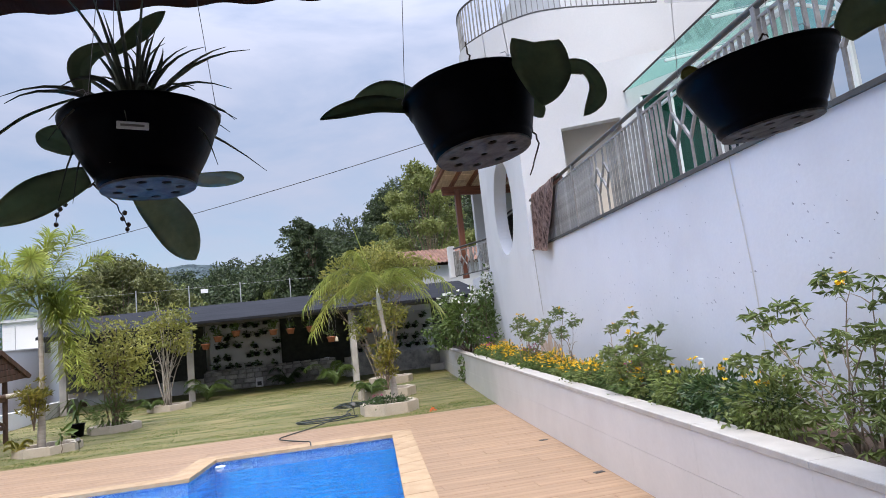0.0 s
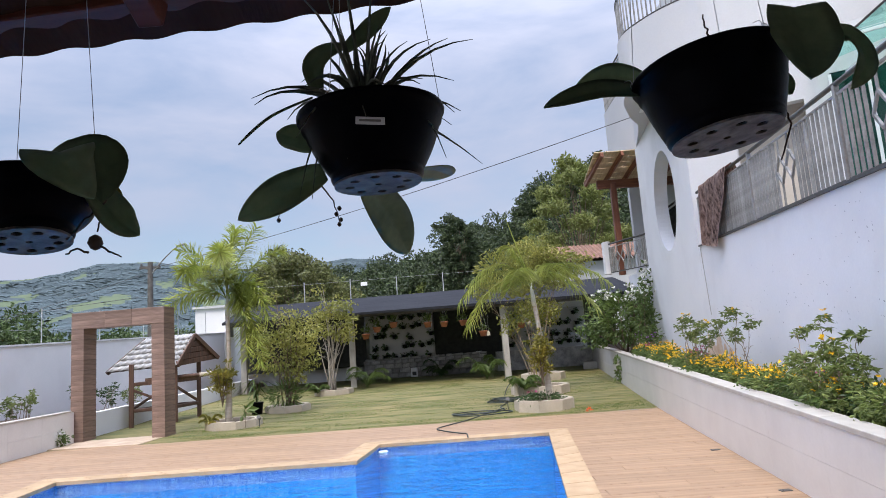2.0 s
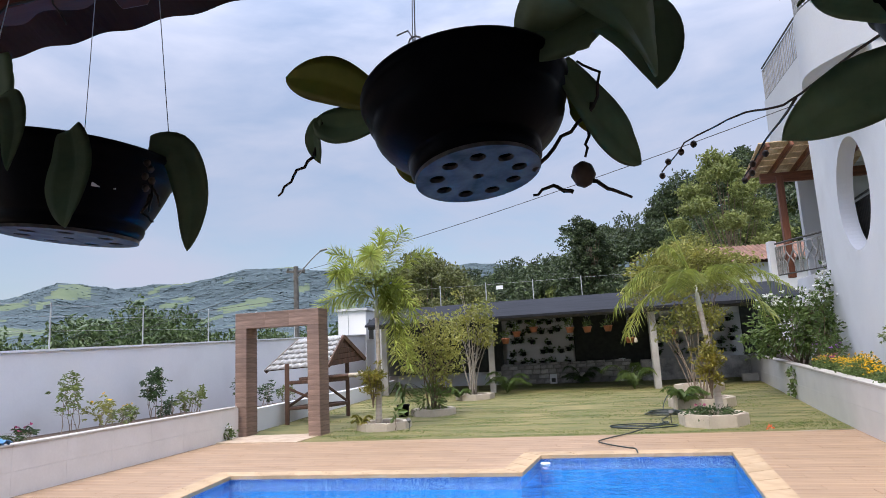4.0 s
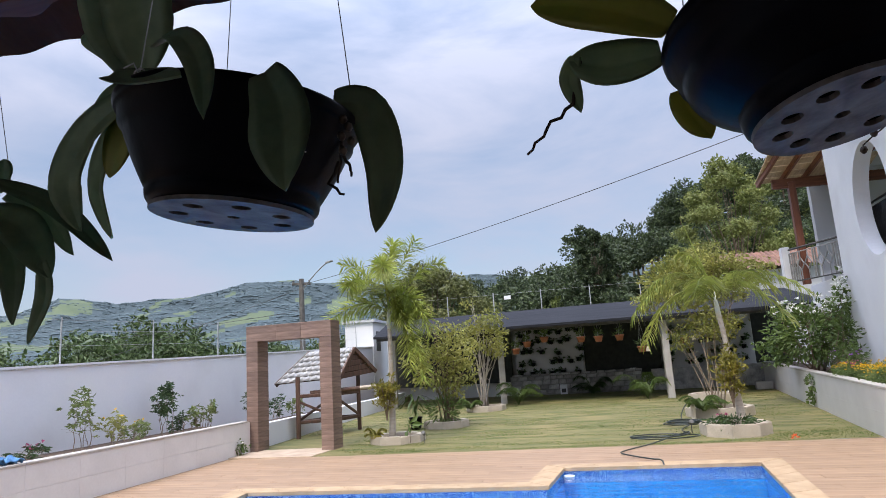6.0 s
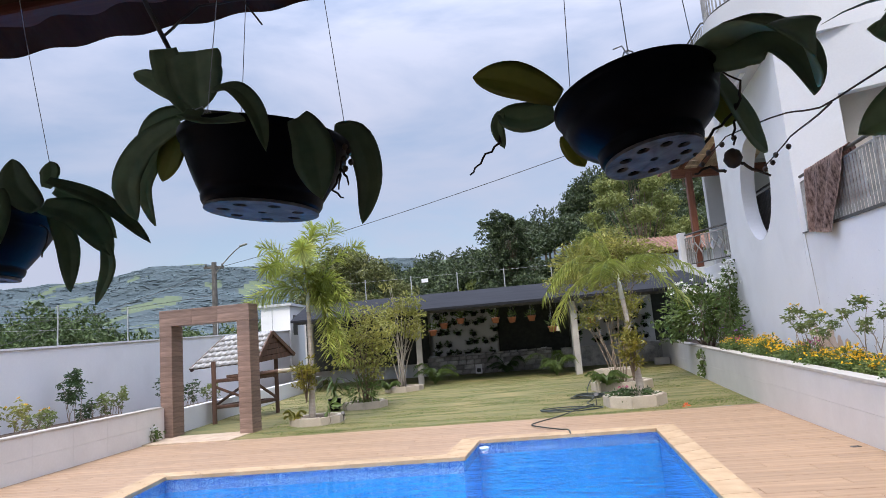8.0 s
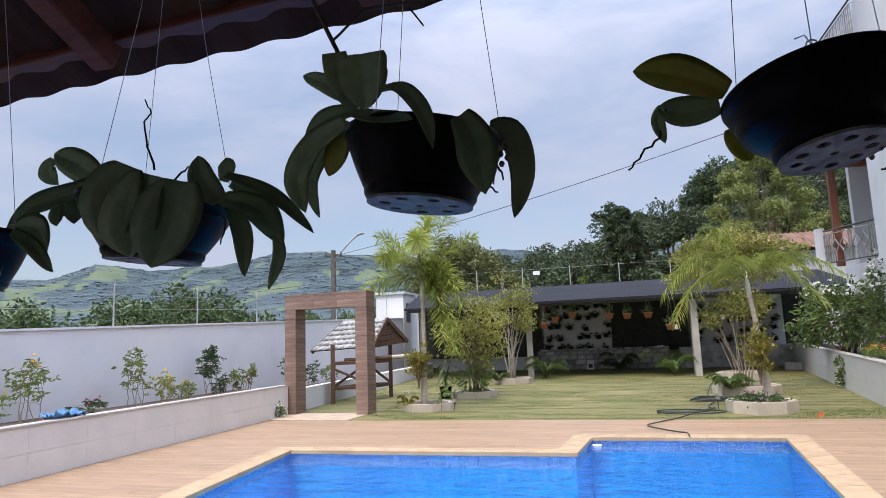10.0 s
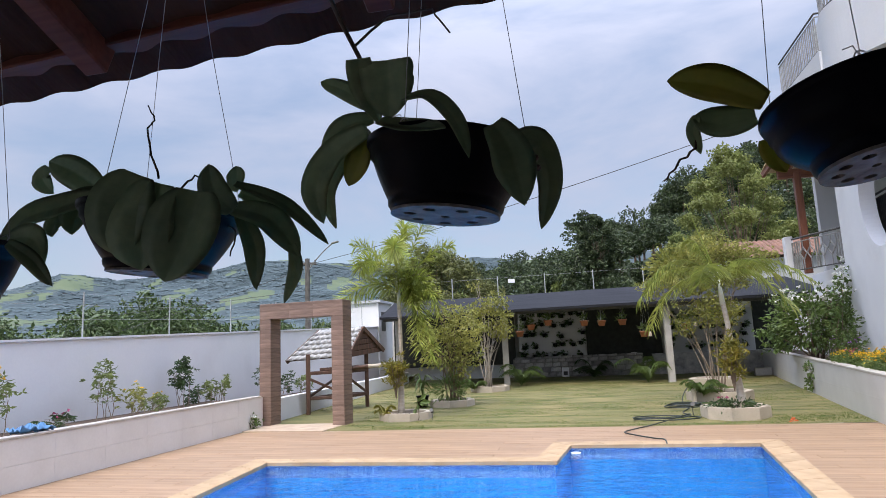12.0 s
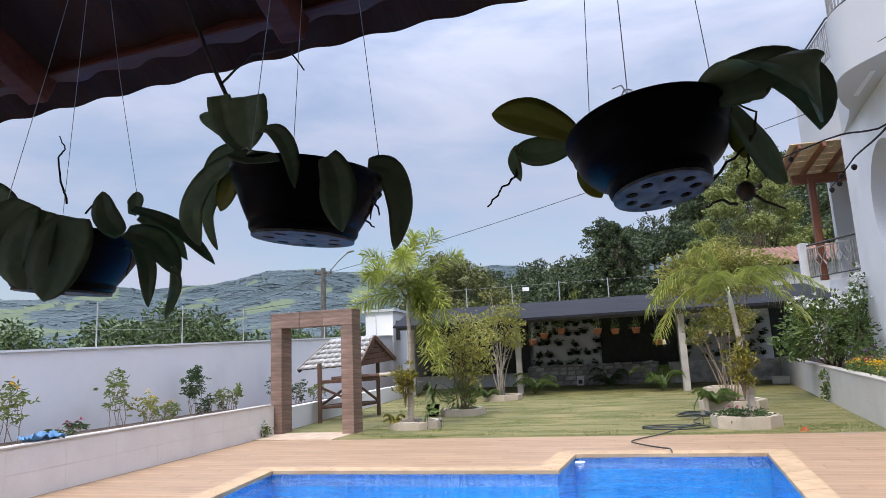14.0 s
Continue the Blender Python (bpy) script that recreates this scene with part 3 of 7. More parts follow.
# ---- house details ----
def rail_panel(name, owner, a, b, za, zb, height, gap, mats, diamonds=(), bar=0.014, top_r=0.026, posts=()):
    """A railing from plan point a to b; the base runs from za to zb. Each picket is a part."""
    a, b = Vector(a), Vector(b)
    ln = (b - a).length
    d = (b - a) / ln
    rail = part(name, tube([(*a, za + height), (*(a + d * ln * 0.5), (za + zb) / 2 + height), (*b, zb + height)], top_r, 10), mats[1], owner, "railing with dark handrail", True)
    part("bottom_rail", beam((*a, za + 0.012), (*b, zb + 0.012), 0.03, 0.03, 0.003), mats[1], rail)
    part("middle_rail", beam((*a, za + height - 0.1), (*b, zb + height - 0.1), 0.025, 0.025, 0.003), mats[0], rail)
    n = int(ln / gap)
    me = mesh_of(box((bar, bar * 2.2, height - 0.12), (0, 0, (height - 0.12) / 2 + 0.02)), "picket", mats[0])
    ang = math.degrees(math.atan2(d.y, d.x))
    for k in range(n + 1):
        s = min(ln, k * gap)
        if any(abs(s - c) < 0.27 for c in diamonds):
            continue
        p = a + d * s
        part("picket", me, None, rail, m=pose(p.x, p.y, za + (zb - za) * s / ln, 0, 0, ang))
    for c in diamonds:
        for off in (-0.145, 0.145):
            p = a + d * (c + off)
            zc = za + (zb - za) * c / ln + height * 0.5
            bm = bmesh.new()
            pts = [Vector((d.x * u, d.y * u, v)) for u, v in ((0, 0.17), (0.13, 0), (0, -0.17), (-0.13, 0))]
            for q0, q1 in zip(pts, pts[1:] + pts[:1]):
                add_beam(bm, q0, q1, 0.025, 0.025)
            part("diamond_ornament", bm, mats[0], rail, m=Matrix.Translation((p.x, p.y, zc)))
            for z0, z1 in ((-height / 2 + 0.02, -0.17), (0.17, height / 2 - 0.1)):
                part("picket", beam((p.x, p.y, zc + z0), (p.x, p.y, zc + z1), bar, bar * 2), mats[0], rail)
    for s in posts:
        p = a + d * s
        z = za + (zb - za) * s / ln
        part("rail_post", box((0.05, 0.05, height), (p.x, p.y, z + height / 2), (0, 0, ang), 0.004), mats[0], rail)
    return rail


M2 = (M_metal_grey, M_metal_dark)
ra, rb = Vector((HX(11.0) + 0.04, 11.0)), Vector((HX(1.4) + 0.04, 1.4))
rail_panel("terrace_railing", house, ra, rb, rail_z(11.0), rail_z(1.4), 0.94, 0.105, M2, (4.08, 6.35, 8.6), posts=(2.9, 5.5, 7.7))
part("ledge", wall_strip((HX(1.0) - 0.03, 1.0), (HX(11.1) - 0.03, 11.1), 0.3, (rail_z(1.0) - 0.03, rail_z(11.1) - 0.03), (rail_z(1.0) - 0.008, rail_z(11.1) - 0.008)), M_metal_dark, house)
# upper balcony railing along the curved parapet
run = [Vector(p) for p in SLAB_R if p[1] < 15.2 and p[0] < 13 and not (p[0] > 8.3 and p[1] > 12.5)]
inner = [p + (Vector((9.6, 13.0)) - p).normalized() * 0.06 for p in run]
top = part("balcony_railing", tube([(*p, 8.42) for p in inner], 0.024, 8), M_metal_dark, house, "curved balcony railing", True)
part("bottom_rail", tube([(*p, 7.56) for p in inner], 0.016, 6), M_metal_dark, top)
acc, step = 0.0, 0.11
me_p = mesh_of(box((0.016, 0.03, 0.86), (0, 0, 0.43)), "picket", M_metal_grey)
for p, q in zip(inner, inner[1:]):
    ln = (q - p).length
    while acc < ln:
        w = p + (q - p) * (acc / ln)
        part("picket", me_p, None, top, m=pose(w.x, w.y, 7.56, 0, 0, math.degrees(math.atan2(q.y - p.y, q.x - p.x))))
        acc += step
    acc -= ln
rail_panel("rear_railing", house, (9.0, 17.26), (9.0, 20.4), 8.68, 8.68, 1.05, 0.13, M2)
rail_panel("rear_railing", house, (9.0, 17.24), (10.2, 17.24), 8.68, 8.68, 1.05, 0.13, M2)
# small spotlights on the parapet
for x, y, z in ((8.08, 14.2, 7.05), (8.97, 17.9, 6.5)):
    part("wall_spotlight", tube([(x, y, z), (x - 0.14, y - 0.06, z)], [0.02, 0.03], 8), M_alu, house)

# glass canopy and glazed front behind the railing
canopy = part("glass_canopy", bmesh.new(), M_alu, house, "sloping canopy of green-tinted glass")
CA, CB = Vector((9.82, 10.2, 5.6)), Vector((9.25, 3.0, 5.6))
nseg = 5
for k in range(nseg):
    p, q = CA.lerp(CB, k / nseg), CA.lerp(CB, (k + 0.985) / nseg)
    bm = bmesh.new()
    vs = [bm.verts.new(v) for v in (p, q, q + Vector((1.5, 0, 0.32)), p + Vector((1.5, 0, 0.32)))]
    bm.faces.new(vs)
    bmesh.ops.solidify(bm, geom=bm.faces[:], thickness=0.012)
    g = part("glass_pane", bm, M_glass, canopy)
    g.visible_shadow = False
    part("bracket", beam(p + Vector((0.1, -0.05, -0.05)), p + Vector((1.5, -0.05, 0.24)), 0.03, 0.05, 0.003), M_alu, canopy)
part("canopy_edge", tube([CA, CB], 0.018, 8), M_metal_dark, canopy)
for off, z in ((0.5, 5.42), (0.55, 5.2)):
    part("white_rail", beam(CA + Vector((off, 0, z - 5.6)), CB + Vector((off, 0, z - 5.6)), 0.06, 0.05, 0.004), M_alu, canopy)
glazing = part("glazed_front", beam((11.0, 9.2, 2.5), (10.3, 1.0, 2.5), 0.06, 0.06), M_alu, house, "green-tinted glazed front in white frames")
ga, gb = Vector((11.0, 9.2)), Vector((10.3, 1.0))
for k in range(8):
    p, q = ga.lerp(gb, k / 8), ga.lerp(gb, (k + 0.97) / 8)
    g = part("glass_pane", prism([(p.x, p.y), (p.x + 0.012, p.y), (q.x + 0.012, q.y), (q.x, q.y)], 2.53, 5.6), M_glass, glazing)
    part("mullion", box((0.09, 0.09, 3.15), (p.x, p.y, 4.05), bevel=0.004), M_alu, glazing)
part("head_rail", beam((11.0, 9.2, 5.62), (10.3, 1.0, 5.62), 0.08, 0.08), M_alu, glazing)

part("transom", beam((10.97, 9.2, 3.4), (10.27, 1.0, 3.4), 0.05, 0.06), M_alu, glazing)
# Ceiling and end wall added to keep light off the room behind the glass.
part("room_shade_ceiling", prism([(9.7, -6), (12.6, -6), (12.6, 9.0), (10.98, 9.2)], 5.66, 5.8), M_beige, house)
# Beige wall added close behind the glazing to lift its green tint.
part("glazing_backing", prism([(10.15, -5.8), (10.3, -5.8), (11.3, 9.0), (11.2, 9.0)], 2.46, 5.65), M_beige, house)
part("room_shade_wall", prism([(9.7, -6), (12.2, -6), (12.2, -5.8), (9.7, -5.8)], 2.46, 5.65), M_white_far, house)
# pergola on the far terrace
perg = part("pergola", beam((7.95, 18.3, 5.75), (11.5, 18.5, 5.75), 0.12, 0.26, 0.01), M_wood_x, house, "timber pergola with pale boards")
part("pergola_post", box((0.17, 0.17, 2.75), (8.42, 18.3, 4.4), bevel=0.008), M_wood, perg, "red-brown timber post")
for k in range(5):
    x = 7.72 + 0.56 * k
    part("pergola_rafter", beam((x, 18.75, 5.88), (x + 0.16, 16.95, 6.3), 0.08, 0.14, 0.008), M_wood_x, perg)
for k in range(6):
    y, z = 18.7 - 0.31 * k, 5.985 + 0.0725 * k
    part("pergola_board", box((2.75, 0.3, 0.025), (9.05 - 0.0 * k, y, z), (-13, 0, 0)), M_wood_pale, perg)
rail_panel("far_railing", house, (8.16, 18.5), (HX(16.7) + 0.06, 16.75), 3.12, 3.1, 0.86, 0.09, M2, (0.55, 1.3), bar=0.018)
part("far_pillar", box((0.2, 0.24, 0.98), (8.14, 18.8, 3.6), bevel=0.008), M_white, house)
part("kerb", beam((8.85, 12.2, 2.94), (9.3, 18.2, 2.98), 0.12, 1.0), M_white, house)
rail_panel("inner_railing", house, (8.85, 12.2), (9.3, 18.2), 3.46, 3.5, 0.98, 0.1, (M_metal_dark, M_metal_dark), (1.0, 2.2))
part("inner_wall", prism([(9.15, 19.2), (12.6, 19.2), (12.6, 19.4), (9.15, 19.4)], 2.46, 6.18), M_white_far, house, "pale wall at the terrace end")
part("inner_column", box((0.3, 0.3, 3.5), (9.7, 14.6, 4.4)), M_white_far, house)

# plaid blanket over the railing
def blanket_mat():
    m = mat("brown_patterned_fleece", (0.03, 0.012, 0.011), (0.5, 0.35, 0.3), 13, 0.95, 0.6, 34, stretch=(1, 1.2, 0.7), dirt=(0.5, 0.3, 0.22))
    return m


bm = bmesh.new()
nu, nv = 26, 30
rows = []
for j in range(nv + 1):
    v = j / nv
    row = []
    for i in range(nu + 1):
        u = i / nu
        s = (v - 0.4) * 2.1
        y = 10.5 - 1.6 * u * (1 - 0.3 * max(0, s)) + (0.12 * s if s > 0 else 0.3 * s * u)
        z0 = rail_z(y) + 0.96
        zz = z0 + 0.035 - max(0.0, abs(s) - 0.03) * (0.9 if s > 0 else 1)
        outw = 0.05 if s > 0 else -0.07
        fold = 0.035 * math.sin(u * 17 + 1.2 * v) * min(1, abs(s) * 3) + 0.02 * noise.noise((u * 5, v * 4, 2))
        x = HX(y) + 0.04 - outw * min(1, abs(s) * 12) - (max(0, fold + 0.035) if s > 0 else 0) - 0.1 * max(0, s) * u * 0.6
        row.append(bm.verts.new((x, y, zz - 0.1 * max(0, s) * (u - 0.5))))
    rows.append(row)
for a, b in zip(rows, rows[1:]):
    for i in range(nu):
        bm.faces.new((a[i], a[i + 1], b[i + 1], b[i]))
bmesh.ops.solidify(bm, geom=bm.faces[:], thickness=0.012)
solid("blanket", bm, blanket_mat(), "brown and cream patterned fleece blanket hung over the railing", "blanket", smooth=True)

# conduit, drip stain and flaked paint on the house wall
part("conduit", tube([(HX(11.05) - 0.012, 11.05, 2.85), (HX(10.9) - 0.008, 10.9, 1.6)], 0.006, 6), M_cap, house)
M_stain = mat("rust_yellow_stain", (0.62, 0.585, 0.5), (0.67, 0.65, 0.6), 5, 0.9, 0.0, 30)
pts = [(3.93 + 0.02 * math.sin(z * 3) - 0.02 * (2.6 - z), z) for z in np.linspace(2.6, 0.95, 18)]
bm = bmesh.new()
for (y0, z0), (y1, z1) in zip(pts, pts[1:]):
    bm.faces.new([bm.verts.new((HX(yy) - 0.003, yy, zz)) for yy, zz in ((y0 - 0.008, z0), (y0 + 0.008, z0), (y1 + 0.008, z1), (y1 - 0.008, z1))])
part("drip_stain", bm, M_stain, house, "thin yellowish drip stain")
rgc = random.Random(33)
bm = bmesh.new()
for k in range(240):
    cy, cz = rgc.choice(((7.4, 1.75), (6.1, 1.6), (8.9, 1.45), (4.6, 1.5), (3.0, 1.9), (10.6, 1.4), (5.4, 2.2)))
    yy, zz = cy + rgc.gauss(0, 0.45), cz + rgc.gauss(0, 0.22)
    w, h = rgc.uniform(0.003, 0.018), rgc.uniform(0.002, 0.011)
    bm.faces.new([bm.verts.new((HX(yy + a * w) - 0.004, yy + a * w, zz + b * h + 0.3 * a * h)) for a, b in ((-1, -0.3), (-0.2, -1), (1, -0.2), (0.3, 1))])
tagged(part("flaked_paint", bm, mat("grey_bare_plaster", (0.3, 0.3, 0.31), (0.45, 0.45, 0.45), 20, 0.95, 0.1), house, "small grey patches of flaked paint"), kind="stuff")
bm = bmesh.new()
for k in range(26):
    yy, zz = 10.9 + rgc.gauss(0, 0.35), cap_z(10.9) + 0.12 + abs(rgc.gauss(0, 0.16))
    w = rgc.uniform(0.05, 0.16)
    bm.faces.new([bm.verts.new((HX(yy + w * math.cos(a)) - 0.0035 - 0.0002 * k, yy + w * math.cos(a), zz + w * math.sin(a))) for a in np.linspace(0, 5.6, 8)])
tagged(part("soil_splash", bm, mat("orange_soil_splash", (0.58, 0.40, 0.27), (0.7, 0.58, 0.46), 5, 0.95, 0.0), house, "orange soil splash on the wall base"), kind="stuff")
# socket plate on the wall
bm = box((0.02, 0.09, 0.14), (HX(4.95) - 0.01, 4.95, 0.9), (0, 0, -7), 0.006)
sock = solid("wall_socket", bm, M_alu, "white outdoor socket plate on the house wall", "socket")
part("socket_cover", box((0.012, 0.05, 0.05), (HX(4.95) - 0.024, 4.95, 0.9), (0, 0, -7), 0.004), M_cap, sock)

# ---- hanging orchid pots ----
M_leaf_dark = mat("orchid_leaf", (0.15, 0.2, 0.115), (0.27, 0.33, 0.19), 9, 0.4, 0.12, 60, vary=0.3, translucent=0.35)
M_leaf_yel = mat("yellowing_orchid_leaf", (0.2, 0.21, 0.045), (0.36, 0.31, 0.07), 9, 0.45, 0.1, 60, translucent=0.5)
M_spike = mat("grey_green_airplant", (0.075, 0.085, 0.06), (0.16, 0.175, 0.125), 20, 0.6, 0.1, vary=0.2)
M_root = mat("dry_root", (0.03, 0.02, 0.015), (0.08, 0.052, 0.036), 25, 0.8, 0.3)
M_tag = mat("white_plant_tag", (0.7, 0.7, 0.68), (0.8, 0.8, 0.78), 5, 0.5, 0.0)
M_bark = mat("bark_chips", (0.03, 0.018, 0.012), (0.09, 0.055, 0.035), 30, 0.9, 0.6, 90)
M_leaf_dark.node_tree.nodes["Principled BSDF"].inputs["Specular IOR Level"].default_value = 0.2
# Dust plus the pool's reflected light, put into a paler mottled colour.
M_pot_base = mat("dusty_pool_lit_pot_base", (0.05, 0.043, 0.038), (0.2, 0.172, 0.15), 30, 0.6, 0.1, 90)
M_pot_base.node_tree.nodes["Principled BSDF"].inputs["Specular IOR Level"].default_value = 0.12


def leaf_bm(pts, width, face=(0, -1, 0.2), blunt=0, fold=0.32, thick=0.0025, n=20):
    """A fleshy strap leaf along a smooth line, turned towards face; closed, with a sharp groove along the middle."""
    q = [Vector(p) for p in pts]
    line = []
    for k in range(len(q) - 1):
        p0, p1, p2, p3 = (q[min(max(k + j, 0), len(q) - 1)] for j in (-1, 0, 1, 2))
        for s in range(12):
            t = s / 12
            line.append(0.5 * (2 * p1 + (p2 - p0) * t + (2 * p0 - 5 * p1 + 4 * p2 - p3) * t * t + (3 * p1 - p0 - 3 * p2 + p3) * t ** 3))
    line.append(q[-1])
    bm = bmesh.new()
    rings = []
    ref = Vector(face).normalized()
    old = None
    for i in range(n + 1):
        s = i / n
        u = s * (len(line) - 1)
        k = min(len(line) - 2, int(u))
        p, d = line[k].lerp(line[k + 1], u - k), (line[k + 1] - line[k]).normalized()
        side = d.cross(ref)
        if side.length < 0.2 and old is not None:
            side = old
        side = (side - d * side.dot(d)).normalized()
        old = side
        up = side.cross(d)
        if blunt:
            prof = 0.86 + 0.14 * math.sin(math.pi * min(1, s * 2)) if s < 0.4 else max(0.02, 1 - ((s - 0.4) / 0.6) ** 1.9)
        else:
            prof = (0.5 + 0.5 * math.sin(math.pi * 0.5 * min(1, s / 0.5))) * max(0.02, 1 - max(0, (s - 0.5) / 0.5) ** 2.1)
        w = width / 2 * prof * (1 + 0.025 * math.sin(9 * s + width * 400))
        row = [bm.verts.new(p + side * o * w + up * (h * fold * w)) for o, h in ((-1, 0.62), (-0.6, 0.42), (-0.1, 0.05), (0, -0.06), (0.1, 0.05), (0.6, 0.42), (1, 0.62))]
        row += [bm.verts.new(p + side * o * w + up * (h * fold * w - thick)) for o, h in ((0.6, 0.42), (0, -0.12), (-0.6, 0.42))]
        rings.append(row)
    for r0, r1 in zip(rings, rings[1:]):
        for k in range(10):
            bm.faces.new((r0[k], r0[(k + 1) % 10], r1[(k + 1) % 10], r1[k]))
    bm.faces.new(rings[0][::-1])
    bm.faces.new(rings[-1])
    bmesh.ops.recalc_face_normals(bm, faces=bm.faces)
    return bm


def pot_bowl(r, rb, h, bowl):
    """Moulded pot with a rolled rim, a band below it and a rounded foot; bowl: how far the sides bulge."""
    def side(s):
        return rb * 1.05 + (r * 0.925 - rb * 1.05) * s + bowl * r * math.sin(math.pi * s) * 0.5
    prof = [(rb * 0.93, 0.0), (rb * 0.985, 0.002), (rb * 1.02, 0.006), (rb * 1.035, 0.012), (rb * 1.03, 0.016)]
    prof += [(side(s), 0.017 + (h - 0.045) * s) for s in np.linspace(0.0, 1.0, 9)]
    prof += [(r * 0.955, h - 0.025), (r * 0.965, h - 0.013), (r * 0.99, h - 0.012), (r * 1.008, h - 0.008), (r * 1.01, h - 0.003), (r, h), (r * 0.95, h), (r * 0.93, h - 0.004), (r * 0.9, h - 0.03), (rb * 0.95, 0.012)]
    return lathe(prof, 56)


def pot_base(rb, holes, hole_r):
    """Disc of the base, pierced by a ring of round drainage holes and one in the middle."""
    bm = bmesh.new()
    edges = []
    for cx, cy, rr, seg in [(0, 0, rb, 48), (0, 0, hole_r * 0.7, 10)] + [(rb * 0.66 * math.cos(a), rb * 0.66 * math.sin(a), hole_r, 12) for a in np.linspace(0, 2 * math.pi, holes, endpoint=False)]:
        vs = [bm.verts.new((cx + rr * math.cos(2 * math.pi * k / seg), cy + rr * math.sin(2 * math.pi * k / seg), 0)) for k in range(seg)]
        edges += [bm.edges.new((vs[k], vs[(k + 1) % seg])) for k in range(seg)]
    bmesh.ops.triangle_fill(bm, use_beauty=True, use_dissolve=False, edges=edges, normal=(0, 0, 1))
    bmesh.ops.solidify(bm, geom=bm.faces[:], thickness=0.004)
    return bm


def hanging_pot(rim, r, rb, h, tilt, label, leaves, roots, seed, bowl=0.04, holes=9, hole_r=0.0085, spread=0.25, turn=0.6, nod=0):
    """rim: centre of the rim. leaves: line from the rim's centre, width, facing, blunt end, yellowing."""
    rng = random.Random(seed)
    th = thing("hanging_orchid_pot", label, "hanging plant", pose(*rim), "pots hanging along the eave")
    lean = pose(0, 0, 0, -nod, -tilt, 0)
    pot = part("pot", pot_bowl(r, rb, h, bowl), M_black_pot, th, "", True, lean @ Matrix.Translation((0, 0, -h)))
    part("pierced_base", pot_base(rb * 0.97, holes, hole_r), M_pot_base, pot, "pierced base, paled by dust and painted pool light", m=Matrix.Translation((0, 0, 0.0)))
    bm = lathe([(r * 0.9, -0.016), (r * 0.5, -0.004), (0.001, 0.0)], 24)
    for v in bm.verts:
        v.co.z += rng.uniform(-0.006, 0.006)
    part("bark_mix", bm, M_bark, th, m=lean)
    hl = Vector((0, 0.02, eave_z(rim[0]) + 0.085 + (1.15 - rim[1]) * 0.393 - rim[2]))
    for k in range(3):
        a = turn + k * 2.094
        p = lean @ Vector((r * 0.97 * math.cos(a), r * 0.97 * math.sin(a), 0))
        end = hl + Vector((p.x * spread, p.y * spread, 0))
        mid = p.lerp(end, 0.5) + Vector((rng.uniform(-0.006, 0.006), 0, 0))
        part("wire", tube([p, mid, end], 0.0006, 5), M_wire, th)
        part("wire_loop", tube([p + Vector((0.006 * math.cos(t), 0, 0.006 * math.sin(t))) for t in np.linspace(0, 6.28, 9)], 0.0009, 5), M_wire, th)
        part("wire_end", tube([p, p + Vector((-0.006, 0, 0.012)), p + Vector((-0.016, 0, 0.009))], 0.0007, 4), M_wire, th)
    for pts, w, face, blunt, yellow in leaves:
        part("leaf", leaf_bm(pts, w, face, blunt), M_leaf_yel if yellow else M_leaf_dark, th, "yellowing leaf" if yellow else "", True)
    for pts in roots:
        fine = []
        for p0, p1 in zip(pts, pts[1:]):
            for s in (0, 0.25, 0.5, 0.75):
                fine.append(Vector(p0).lerp(Vector(p1), s) + Vector((rng.uniform(-1, 1), rng.uniform(-1, 1), rng.uniform(-1, 1))) * 0.0018)
        fine.append(Vector(pts[-1]))
        part("aerial_root", tube(fine, [0.0021 - 0.001 * i / len(fine) for i in range(len(fine))], 6), M_root, th, "", True)
    return th


def bud(owner, at, r):
    part("dried_bud", lathe([(0.001, -1.1 * r), (0.6 * r, -0.85 * r), (r, -0.1 * r), (0.75 * r, 0.7 * r), (0.2 * r, 1.05 * r)], 10), M_root, owner, "", True, Matrix.Translation(at))


A_LEAVES = [
    ([(-0.082, -0.02, -0.103), (-0.154, -0.02, -0.135), (-0.233, -0.02, -0.174)], 0.07, (0, -1, 0.2), 0, 0),
    ([(-0.023, 0.06, -0.103), (0.007, 0.169, -0.151), (0.031, 0.278, -0.211)], 0.082, (0.7, -0.4, -0.7), 0, 0),
    ([(0.059, 0.08, -0.083), (0.098, 0.175, -0.06), (0.134, 0.27, -0.049)], 0.07, (0.2, -0.3, -1), 0, 0),
    ([(-0.103, 0, -0.052), (-0.136, 0.01, -0.029), (-0.173, 0.02, -0.011)], 0.051, (0, -1, 0.2), 0, 0),
    ([(-0.093, -0.04, 0.025), (-0.162, -0.05, -0.007), (-0.216, -0.06, -0.055)], 0.017, (0, -0.4, 1), 0, 0),
    ([(-0.095, 0.02, 0.058), (-0.101, 0.02, 0.105), (-0.079, 0.02, 0.131), (-0.035, 0.02, 0.144)], 0.043, (0, -1, 0.2), 0, 0),
    ([(-0.042, 0.02, 0.134), (0.004, 0.01, 0.164), (0.047, 0, 0.2)], 0.038, (0, -1, 0.2), 0, 0),
]
A_ROOTS = [[(-0.02, 0.06, 0.0), (-0.09, 0.13, -0.03), (-0.151, 0.22, -0.058), (-0.191, 0.255, -0.048), (-0.256, 0.369, -0.047), (-0.288, 0.43, -0.077)], [(-0.14, 0.2, -0.055), (-0.139, 0.36, -0.064), (-0.149, 0.47, -0.09)]]

